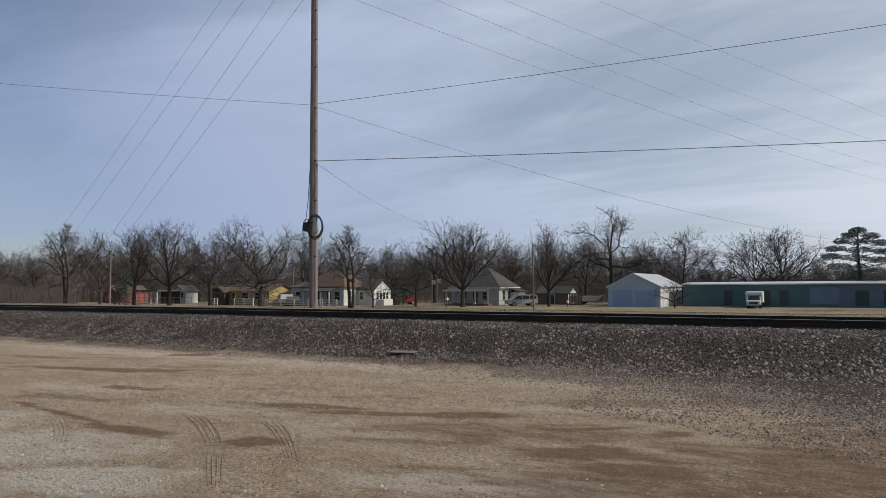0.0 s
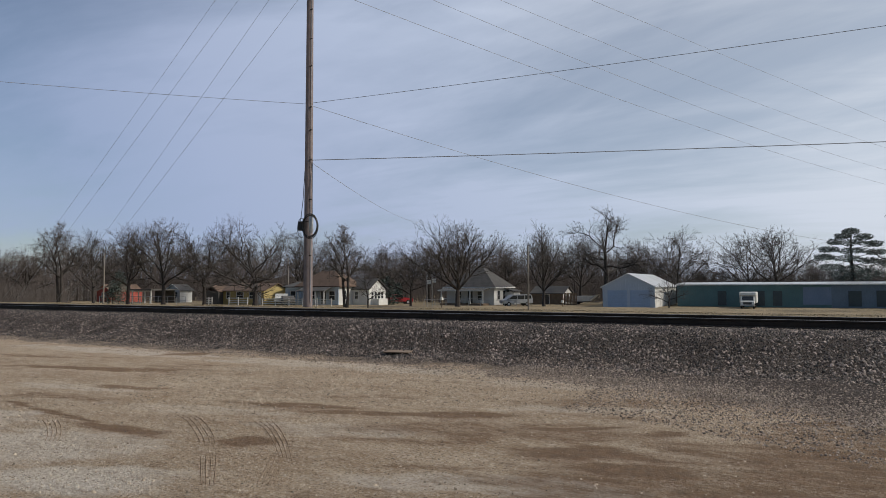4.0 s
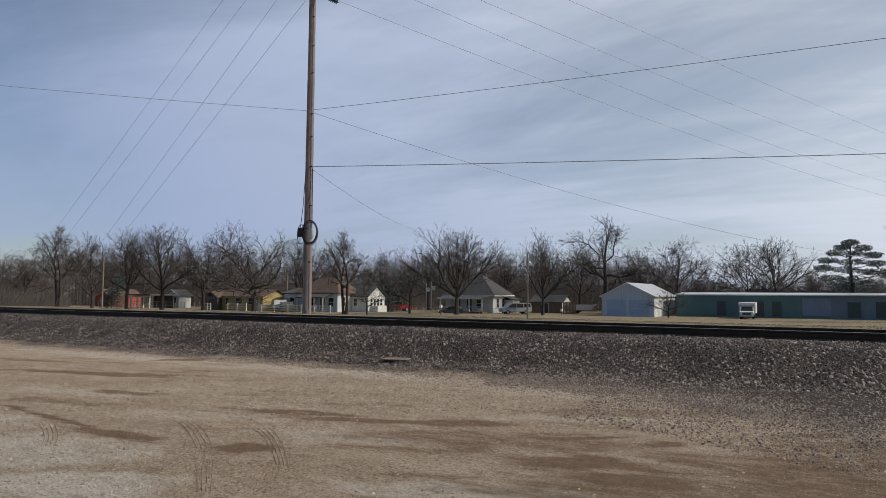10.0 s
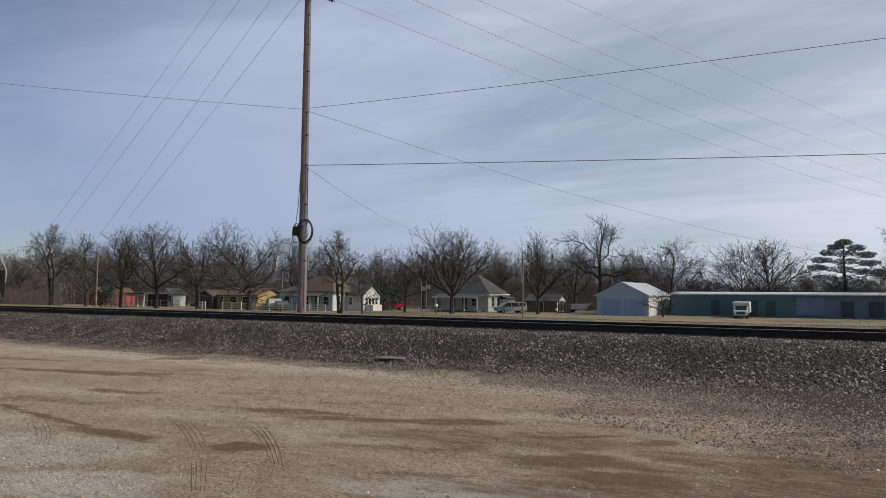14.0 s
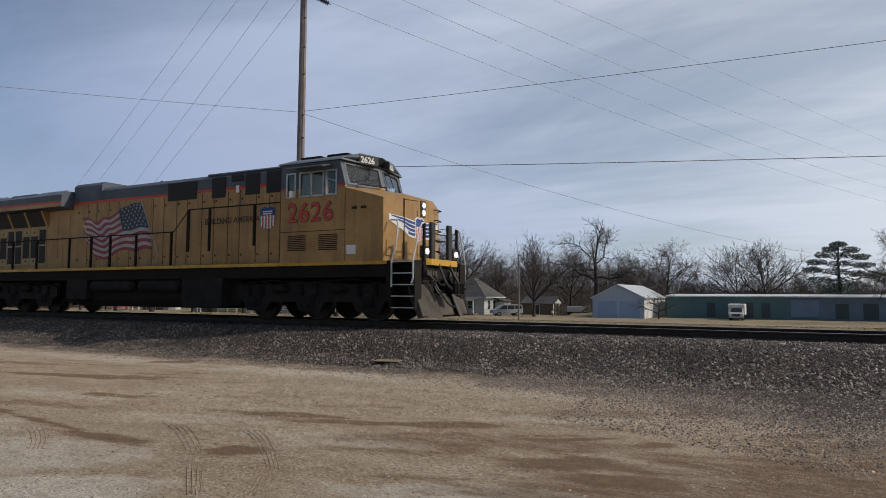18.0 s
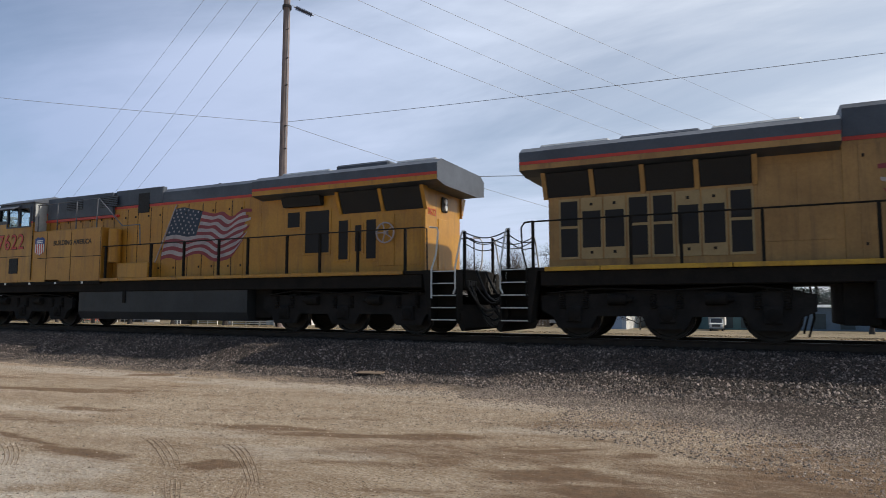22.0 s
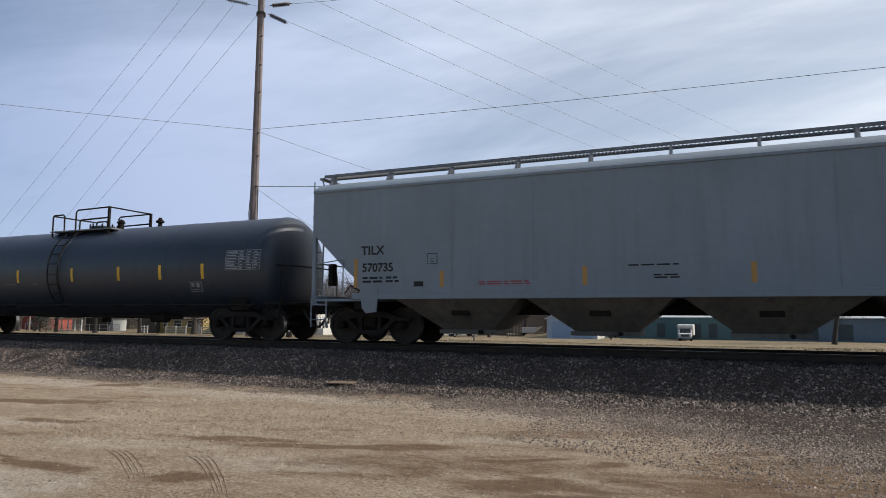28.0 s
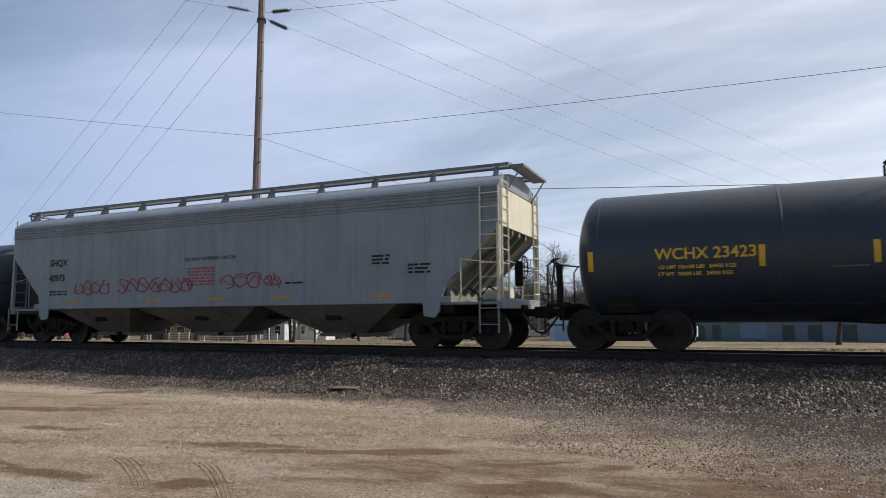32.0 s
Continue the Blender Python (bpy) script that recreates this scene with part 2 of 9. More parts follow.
def ground_z(x, y):
    """Height of the lot, the ballast bed and the land beyond."""
    if y >= 18.5:
        return float(np.interp(y, FALL_Y, FALL_Z)) + 0.05 * noise.noise((x * 0.15, y * 0.15, 0)) * (1 if y > 20 else 0)
    toe = float(np.interp(x, TOE_X, TOE_Y))
    z = 0.018 * noise.noise((x * 0.7, y * 0.7, 1.7)) + 0.008 * noise.noise((x * 2.3, y * 2.3, 4))
    if y > toe:
        z += 0.06 * smooth(toe, 11.4, y)
        z += 0.52 * smooth(11.0, 13.3, y) if y < 16 else 0.52
        if y > 10.5 and y < 13.6:
            z += 0.03 * noise.noise((x * 1.5, y * 1.5, 9))
    if y > 16.9:
        z = 0.58 - 0.16 * smooth(17.2, 18.2, y) + 0.18 * smooth(18.0, 18.5, y)
    return z


# stains, wet hollows and broad darker areas: x, y, half length, half width, turn, strength
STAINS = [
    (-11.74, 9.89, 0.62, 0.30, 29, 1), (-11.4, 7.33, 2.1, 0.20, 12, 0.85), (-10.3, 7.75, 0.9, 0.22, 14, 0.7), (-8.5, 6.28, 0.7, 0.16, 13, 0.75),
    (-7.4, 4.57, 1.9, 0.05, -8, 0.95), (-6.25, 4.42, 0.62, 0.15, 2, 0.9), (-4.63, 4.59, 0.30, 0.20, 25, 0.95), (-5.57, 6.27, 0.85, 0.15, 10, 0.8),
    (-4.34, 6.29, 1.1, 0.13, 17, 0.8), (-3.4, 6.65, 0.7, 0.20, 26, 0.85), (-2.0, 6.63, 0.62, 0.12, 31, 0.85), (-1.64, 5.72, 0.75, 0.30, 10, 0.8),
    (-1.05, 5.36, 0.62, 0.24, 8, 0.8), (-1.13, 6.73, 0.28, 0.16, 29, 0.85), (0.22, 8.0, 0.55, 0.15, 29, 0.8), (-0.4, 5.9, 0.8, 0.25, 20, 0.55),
    # the first five of these are broad and darken the lot's right side
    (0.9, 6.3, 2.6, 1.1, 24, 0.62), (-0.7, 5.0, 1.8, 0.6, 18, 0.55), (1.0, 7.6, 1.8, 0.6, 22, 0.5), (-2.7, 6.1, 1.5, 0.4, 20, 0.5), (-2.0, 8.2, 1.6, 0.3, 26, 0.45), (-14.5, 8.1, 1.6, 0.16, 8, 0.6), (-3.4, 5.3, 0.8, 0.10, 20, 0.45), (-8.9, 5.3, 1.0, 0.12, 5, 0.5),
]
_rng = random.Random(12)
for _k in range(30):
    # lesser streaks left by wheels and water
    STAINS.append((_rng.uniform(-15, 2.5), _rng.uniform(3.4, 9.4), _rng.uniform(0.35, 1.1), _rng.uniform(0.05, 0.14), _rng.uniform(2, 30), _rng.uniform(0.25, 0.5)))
# pale worn gravel: the same
PALE = (
    (-6.6, 3.45, 1.5, 0.7, 20, 0.8), (-4.95, 3.1, 0.9, 0.45, 22, 1.0), (-8.6, 4.0, 1.2, 0.5, 10, 0.7), (-2.4, 4.4, 1.0, 0.25, 24, 0.7), (-1.35, 4.6, 0.6, 0.16, 26, 0.8),
    (-6.4, 5.6, 1.4, 0.3, 12, 0.4), (-4.2, 5.4, 1.0, 0.3, 18, 0.45), (-9.4, 5.9, 1.4, 0.25, 8, 0.5), (-14.0, 9.6, 4.0, 0.5, 2, 0.6), (-7.5, 9.7, 3.5, 0.5, 3, 0.6),
    (-3.2, 9.3, 1.4, 0.4, 8, 0.45), (-2.4, 7.6, 1.3, 0.25, 24, 0.4),
)


def shingle(x, y):
    """How thickly loose pebbles lie: a strip of them runs slantwise over the lot."""
    far, over = -x * 0.478 + y * 0.878, x * 0.878 + y * 0.478
    return smooth(7.3, 8.6, far) * (1 - smooth(11.6, 12.6, far)) * smooth(-6.2, -3.6, over) * (1 - smooth(2.6, 4.5, over))


def blots(rows, x, y, seed):
    best = 0.0
    for cx, cy, a, b, turn, s in rows:
        if abs(x - cx) > a * 2.5 or abs(y - cy) > a * 1.5 + b * 2.5:
            continue
        c, q = math.cos(radians(turn)), math.sin(radians(turn))
        u, w = ((x - cx) * c + (y - cy) * q) / a, (-(x - cx) * q + (y - cy) * c) / b
        r = math.hypot(u, w) + 0.45 * noise.noise((x * 1.6 + seed, y * 3.5, seed)) + 0.3 * noise.noise((x * 3.1, y * 8.0, seed + 5))
        best = max(best, s * (1 - smooth(0.55, 1.25, r)))
    return best


def ground_material():
    m = bpy.data.materials.new("ground_surface")
    m.use_nodes = True
    t, link = m.node_tree, m.node_tree.links.new
    b = t.nodes["Principled BSDF"]
    b.inputs["Specular IOR Level"].default_value = 0.25
    co = t.nodes.new("ShaderNodeTexCoord")

    def nz(scale, detail=6.0, rough=0.6, stretch=None):
        n = node(t, "ShaderNodeTexNoise", Scale=scale, Detail=detail, Roughness=rough)
        if stretch:
            mp = t.nodes.new("ShaderNodeMapping")
            mp.inputs["Scale"].default_value = stretch
            link(co.outputs["Object"], mp.inputs["Vector"])
            link(mp.outputs[0], n.inputs["Vector"])
        else:
            link(co.outputs["Object"], n.inputs["Vector"])
        return n.outputs["Fac"]

    def ramp(v, lo, hi, a=0.0, c=1.0):
        r = node(t, "ShaderNodeMapRange")
        r.inputs["From Min"].default_value, r.inputs["From Max"].default_value = lo, hi
        r.inputs["To Min"].default_value, r.inputs["To Max"].default_value = a, c
        link(v, r.inputs["Value"])
        return r.outputs[0]

    def mix(f, a, c):
        n = t.nodes.new("ShaderNodeMix")
        n.data_type = "RGBA"
        link(f, n.inputs["Factor"])
        for key, val in (("A", a), ("B", c)):
            if isinstance(val, tuple):
                n.inputs[key].default_value = (*val, 1)
            else:
                link(val, n.inputs[key])
        return n.outputs["Result"]

    def attr(name):
        a = t.nodes.new("ShaderNodeAttribute")
        a.attribute_name = name
        return a.outputs["Fac"]

    def ragged(name, stretch, lo, hi, amp):
        """A painted-on mask whose rim is broken up by streaky noise."""
        k = node(t, "ShaderNodeMath")
        k.operation = "MULTIPLY_ADD"
        k.inputs[1].default_value = amp
        link(nz(3.0, 8, 0.7, stretch), k.inputs[0])
        link(attr(name), k.inputs[2])
        return ramp(k.outputs[0], lo + amp * 0.5, hi + amp * 0.5)

    lot = mix(ramp(nz(0.8, 8, 0.65, (0.7, 1.8, 1)), 0.36, 0.68), (0.52, 0.405, 0.285), (0.355, 0.248, 0.152))
    lot = mix(ramp(nz(2.6, 9, 0.75, (0.6, 2.0, 1)), 0.50, 0.72, 0, 0.6), lot, (0.24, 0.152, 0.088))
    lot = mix(ramp(nz(7, 7, 0.75, (0.8, 1.7, 1)), 0.52, 0.66, 0, 0.55), lot, (0.25, 0.152, 0.085))
    lot = mix(ramp(nz(5, 7, 0.75, (0.8, 1.5, 1)), 0.52, 0.68, 0, 0.5), lot, (0.61, 0.52, 0.405))
    lot = mix(ramp(nz(30, 5, 0.8), 0.50, 0.62), lot, (0.64, 0.545, 0.435))
    lot = mix(ramp(nz(42, 4, 0.85), 0.53, 0.61), lot, (0.105, 0.072, 0.045))
    lot = mix(ragged("pale", (0.6, 2.0, 1), 0.1, 1.0, 1.3), lot, mix(ramp(nz(34, 4, 0.8), 0.42, 0.60), (0.50, 0.425, 0.34), (0.74, 0.68, 0.60)))
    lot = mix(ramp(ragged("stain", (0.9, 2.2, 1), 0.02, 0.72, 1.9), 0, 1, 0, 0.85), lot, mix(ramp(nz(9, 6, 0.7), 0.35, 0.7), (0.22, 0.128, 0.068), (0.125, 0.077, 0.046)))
    # the near-black tone puts shade between the stones into the ground colour
    stone = mix(ramp(nz(24, 4, 0.8), 0.40, 0.60), (0.016, 0.0125, 0.011), (0.13, 0.105, 0.09))
    stone = mix(ramp(nz(1.2), 0.4, 0.7, 0, 0.6), stone, (0.075, 0.055, 0.045))
    grass = mix(ramp(nz(0.12), 0.35, 0.65), (0.27, 0.205, 0.125), (0.17, 0.135, 0.08))
    grass = mix(ramp(nz(2.5), 0.45, 0.7), grass, (0.33, 0.265, 0.17))
    grass = mix(ramp(nz(0.9, 6, 0.7), 0.52, 0.66, 0, 0.7), grass, (0.12, 0.10, 0.055))
    col = mix(attr("gravel"), lot, stone)
    col = mix(attr("grass"), col, grass)
    link(col, b.inputs["Base Color"])
    b.inputs["Roughness"].default_value = 0.93
    bp = node(t, "ShaderNodeBump", Strength=1.0, Distance=0.05)
    grit = node(t, "ShaderNodeMath")
    grit.operation, grit.inputs[1].default_value = "MULTIPLY_ADD", 0.6
    link(nz(55, 5, 0.8), grit.inputs[0])
    link(nz(13, 8, 0.8), grit.inputs[2])
    link(grit.outputs[0], bp.inputs["Height"])
    link(bp.outputs[0], b.inputs["Normal"])
    return m


def build_ground():
    xs = sorted({*np.round(np.arange(-20, 5.01, 0.09), 3), *np.round(np.arange(-40, -20, 0.3), 3), *np.arange(-140, -40, 4.0), *np.arange(5.3, 12, 0.4), *np.arange(12, 60, 4.0),
                 -3500, -2000, -1000, -600, -400, -300, -220, -180, 80, 120, 200, 400, 800, 1600, 3500})
    ys = sorted({*np.round(np.arange(2.0, 7.4, 0.07), 3), *np.round(np.arange(7.4, 13.7, 0.1), 3), *np.round(np.arange(13.7, 19.0, 0.25), 3), *np.arange(19, 34, 1.0), *np.arange(34, 110, 4.0), 84.0, 85.0, 85.6, 86.0, 86.4, 91.0, 91.7, *np.arange(-12, 2, 2.0),
                 -3500, -1000, -300, -100, -40, -20, 115, 130, 160, 220, 350, 700, 1500, 4000})
    nx, ny = len(xs), len(ys)
    vs, gravel, grass, stain, pale = [], [], [], [], []
    for y in ys:
        for x in xs:
            vs.append((x, y, ground_z(x, y)))
            toe = float(np.interp(x, TOE_X, TOE_Y))
            edge = 0.5 * noise.noise((x * 0.9, y * 0.9, 7)) + 0.25 * noise.noise((x * 4, y * 4, 2))
            far = max(smooth(18.0, 18.8, y + edge * 0.5), smooth(30, 60, abs(x + 10)) if y < 10 else 0)
            soft = 0.45 + 1.1 * smooth(-3.0, 1.5, x)
            gravel.append(smooth(toe - soft, toe + soft, y + edge * (1 + soft)))
            grass.append(far)
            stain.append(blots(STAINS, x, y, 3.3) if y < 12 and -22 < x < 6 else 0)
            pale.append(blots(PALE, x, y, 8.1) if y < 12 and -22 < x < 6 else 0)
    fs = [(j * nx + i, j * nx + i + 1, (j + 1) * nx + i + 1, (j + 1) * nx + i) for j in range(ny - 1) for i in range(nx - 1)]
    me = bpy.data.meshes.new("ground")
    me.from_pydata(vs, [], fs)
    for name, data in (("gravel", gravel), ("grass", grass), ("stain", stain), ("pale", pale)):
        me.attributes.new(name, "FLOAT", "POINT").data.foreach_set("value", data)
    me.polygons.foreach_set("use_smooth", [True] * len(me.polygons))
    me.materials.append(ground_material())
    return tagged(new("ground", me), "tan dirt and gravel lot rising to a ballast bed, with dry grass beyond", "ground", kind="structure")


build_ground()


def scatter(name, spots, sizes, material, flat=0.7, seed=5):
    """Many small angular stones in one mesh."""
    rng = np.random.default_rng(seed)
    n = len(spots)
    base = np.array([(1, 0, -0.3), (-0.5, 0.87, -0.3), (-0.5, -0.87, -0.3), (0.3, 0.2, 0.8), (-0.4, 0.1, 0.75)])
    faces = np.array([(0, 1, 3), (1, 4, 3), (1, 2, 4), (2, 0, 3), (2, 3, 4)])
    v = base[None] * rng.uniform(0.6, 1.25, (n, 5, 1)) * sizes[:, None, None]
    v[:, :, 2] *= flat
    a = rng.uniform(0, math.tau, n)
    c, s = np.cos(a), np.sin(a)
    tilt = rng.normal(0, 0.45, n)
    x = v[:, :, 0] * c[:, None] - v[:, :, 1] * s[:, None]
    y = v[:, :, 0] * s[:, None] + v[:, :, 1] * c[:, None]
    z = v[:, :, 2] + x * np.sin(tilt)[:, None]
    v = np.stack([x, y, z], -1) + np.array(spots)[:, None, :]
    f = faces[None] + (np.arange(n) * 5)[:, None, None]
    me = bpy.data.meshes.new(name)
    me.vertices.add(n * 5)
    me.vertices.foreach_set("co", v.ravel())
    me.loops.add(n * 15)
    me.loops.foreach_set("vertex_index", f.ravel().astype(np.int32))
    me.polygons.add(n * 5)
    me.polygons.foreach_set("loop_start", np.arange(n * 5, dtype=np.int32) * 3)
    me.update(calc_edges=True)
    me.materials.append(material)
    return new(name, me)


M_ballast = mat("ballast_stone", (0.26, 0.212, 0.185), (0.058, 0.045, 0.039), rough=0.6, scale=1.5, vary=0.9, sparse=3.0, specular=0.4)
M_crib = mat("dark_crib_stone", (0.035, 0.029, 0.026), (0.016, 0.014, 0.013), rough=0.75, scale=1.5, vary=0.8)
M_apron = mat("pale_gravel", (0.24, 0.195, 0.16), (0.14, 0.11, 0.09), rough=0.85, scale=1.5, vary=0.65)
M_pebble = mat("lot_stone", (0.42, 0.35, 0.27), (0.28, 0.22, 0.16), rough=0.9, scale=1.5, vary=0.7)


def build_stones():
    rng = np.random.default_rng(11)
    spots, sizes = [], []
    while len(spots) < 90000:
        x = rng.uniform(-48, 7)
        if x < -24 and rng.random() < 0.5:
            continue
        y = rng.uniform(10.9, 14.45)
        spots.append((x, y, ground_z(x, y) + rng.uniform(-0.008, 0.014)))
        sizes.append(0.016 + min(rng.exponential(0.011), 0.026))
    deep, deep_sizes = [], []
    while len(deep) < 14000:
        x, y = rng.uniform(-48, 7), rng.uniform(14.62, 17.2)
        deep.append((x, y, ground_z(x, y) - 0.01))
        deep_sizes.append(rng.uniform(0.03, 0.06))
    tagged(scatter("crib_ballast", deep, np.array(deep_sizes), M_crib), "dark ballast between the rails", "ballast", kind="stuff")
    tagged(scatter("ballast_stones", spots, np.array(sizes), M_ballast, flat=0.75), "loose grey crushed-rock ballast stones", "ballast", kind="stuff")
    # pale gravel washed out along the foot of the bed, thinning over the lot
    spots, sizes = [], []
    while len(spots) < 44000:
        x = rng.uniform(-30, 6) if rng.random() < 0.5 else rng.uniform(-4.5, 5)
        toe = float(np.interp(x, TOE_X, TOE_Y))
        y = toe + rng.normal(0.25, 0.5) if rng.random() < 0.5 else rng.uniform(toe - (2.2 if x > -2.5 else 0.4), 11.6)
        if toe - 2.4 < y < 11.6:
            spots.append((x, y, ground_z(x, y) + 0.002))
            sizes.append(rng.uniform(0.009, 0.026))
    tagged(scatter("gravel_apron", spots, np.array(sizes), M_apron, seed=6), "scattered grey gravel at the foot of the ballast", "gravel", kind="stuff")
    spots, sizes = [], []
    while len(spots) < 50000:
        x, y = rng.uniform(-18, 5), rng.uniform(2.6, 10.4)
        strip = shingle(x, y)
        keep = 0.10 + 0.5 * smooth(-0.1, 0.4, noise.noise((x * 0.45, y * 0.9, 3.3))) + 0.8 * blots(PALE, x, y, 8.1) + 0.9 * strip
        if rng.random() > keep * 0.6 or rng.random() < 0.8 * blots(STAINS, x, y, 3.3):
            continue
        spots.append((x, y, ground_z(x, y) + 0.001))
        sizes.append(min(rng.exponential(0.0034 + 0.003 * strip) + 0.004, 0.021))
    tagged(scatter("lot_pebbles", spots, np.array(sizes), M_pebble, seed=7), "pale pebbles scattered over the dirt lot", "gravel", kind="stuff")


def build_grass():
    """Short dry tufts on the strip beyond the track."""
    rng = random.Random(31)
    vs, fs = [], []
    for k in range(15000):
        y = 20.0 + 16 * rng.random() ** 1.3
        x = rng.uniform(-1.05 * y - 18, 0.35 * y + 4)
        z = ground_z(x, y) - 0.01
        if noise.noise((x * 0.5, y * 0.5, 6)) < -0.12 and rng.random() < 0.7:
            continue
        for b in range(3):
            a, h, w = rng.uniform(0, 6.28), rng.uniform(0.012, 0.045), rng.uniform(0.02, 0.05)
            dx, dy = math.cos(a), math.sin(a)
            n = len(vs)
            vs += [(x - dy * w, y + dx * w, z), (x + dy * w, y - dx * w, z), (x + dx * h * 0.6, y + dy * h * 0.6, z + h)]
            fs.append((n, n + 1, n + 2))
    me = bpy.data.meshes.new("dry_grass")
    me.from_pydata(vs, [], fs)
    me.materials.append(mat("dry_grass_blades", (0.36, 0.29, 0.19), (0.24, 0.19, 0.115), rough=0.9, scale=0.8, vary=0.4))
    tagged(new("dry_grass", me), "short dry winter grass tufts beyond the track", "grass", kind="stuff")


build_grass()

build_stones()

M_rail_side = mat("rusty_rail", (0.045, 0.030, 0.022), (0.024, 0.018, 0.015), rough=0.8, scale=4, bump=0.2)
M_rail_top = mat("polished_rail_head", (0.24, 0.23, 0.225), (0.17, 0.165, 0.16), rough=0.42, scale=6, metal=1.0)
M_tie = mat("creosoted_tie", (0.055, 0.042, 0.033), (0.09, 0.075, 0.06), rough=0.9, scale=5, bump=0.4)
M_steel = mat("dark_steel", (0.045, 0.043, 0.042), (0.07, 0.06, 0.055), rough=0.6, scale=6, metal=0.5)


def build_track():
    track = thing("railway_track", "single railway track with rusty rails on timber ties in ballast", "railway track", pose(0, TRACK_Y, RAIL_Z), kind="structure")
    for side in (-1, 1):
        y = side * 0.753
        prof = [(-0.075, -0.171), (0.075, -0.171), (0.075, -0.160), (0.012, -0.142), (0.010, -0.045), (0.036, -0.034), (0.036, -0.004), (-0.036, -0.004), (-0.036, -0.034), (-0.010, -0.045), (-0.012, -0.142), (-0.075, -0.160)]
        rail = part("rail", Geo().prism([(y + a, c) for a, c in prof], "x", -420, 160), M_rail_side, track, "rust-brown steel rail")
        part("running_surface", Geo().prism([(y - 0.032, -0.006), (y + 0.032, -0.006), (y + 0.024, 0.0), (y - 0.024, 0.0)], "x", -420, 160), M_rail_top, rail, "bright worn rail head")
    tie = Geo().box(-0.115, 0.115, -1.28, 1.28, -0.36, -0.172, 0.015).mesh("tie", M_tie)
    plate = Geo()
    for side in (-1, 1):
        plate.box(-0.09, 0.09, side * 0.753 - 0.17, side * 0.753 + 0.17, -0.172, -0.158)
        for dx in (-0.05, 0.05):
            for dy in (-0.09, 0.09):
                plate.box(dx - 0.012, dx + 0.012, side * 0.753 + dy - 0.014, side * 0.753 + dy + 0.014, -0.16, -0.135)
    plates = plate.mesh("tie_plates", M_steel)
    for i in range(150):
        x = -66 + i * 0.5 + random.uniform(-0.02, 0.02)
        o = new("tie", tie)
        o.parent = track
        o.matrix_basis = pose(x, random.uniform(-0.03, 0.03), 0, 0, 0, random.uniform(-0.6, 0.6))
        q = new("tie_plates", plates)
        q.parent, q.matrix_basis = track, pose(x, 0, 0)
    rest = Geo()
    for i in range(560):
        rest.box(-66.5 - i * 0.5 - 0.115, -66.5 - i * 0.5 + 0.115, -1.28, 1.28, -0.36, -0.172)
    tagged(part("far_ties", rest, M_tie, track), kind="stuff")


build_track()

# ---- pole and wires ----
M_pole = mat("weathered_pole", (0.27, 0.222, 0.215), (0.175, 0.143, 0.14), rough=0.85, scale=2.0, bump=0.5, bump_scale=30, streak=(0.13, 0.10, 0.085))
M_wire = mat("weathered_wire", (0.30, 0.315, 0.35), (0.22, 0.235, 0.265), rough=0.6, scale=3)
M_galv = mat("galvanised_steel", (0.45, 0.46, 0.47), (0.33, 0.34, 0.35), rough=0.45, metal=0.8, scale=8)
M_black = mat("black_rubber", (0.02, 0.02, 0.021), (0.03, 0.03, 0.03), rough=0.6, scale=6)
M_porcelain = mat("dark_insulator", (0.045, 0.04, 0.045), (0.07, 0.06, 0.06), rough=0.25, scale=4)
POLE = at(40.2, 28.0)
POLE_Z = ground_z(POLE.x, POLE.y)


def sagged(a, b, sag, n=20):
    a, b = Vector(a), Vector(b)
    return [a.lerp(b, i / n) - Vector((0, 0, sag * 4 * (i / n) * (1 - i / n))) for i in range(n + 1)]


def wire(name, label, a, b, sag, r):
    g = Geo().tube(sagged(a, b, sag), r, 5)
    return tagged(part(name, g, M_wire), label, "wire", "overhead wires")


def insulator_string(a, way, n=9, length=1.0):
    """A row of ribbed sheds on a rod."""
    a, way = Vector(a), Vector(way).normalized()
    g = Geo().tube([a, a + way * length], 0.022, 6)
    for i in range(n):
        c = a + way * length * (0.16 + 0.72 * i / (n - 1))
        g.tube([c - way * 0.022, c, c + way * 0.02], 0.105, 10, r2=0.04)
    return g


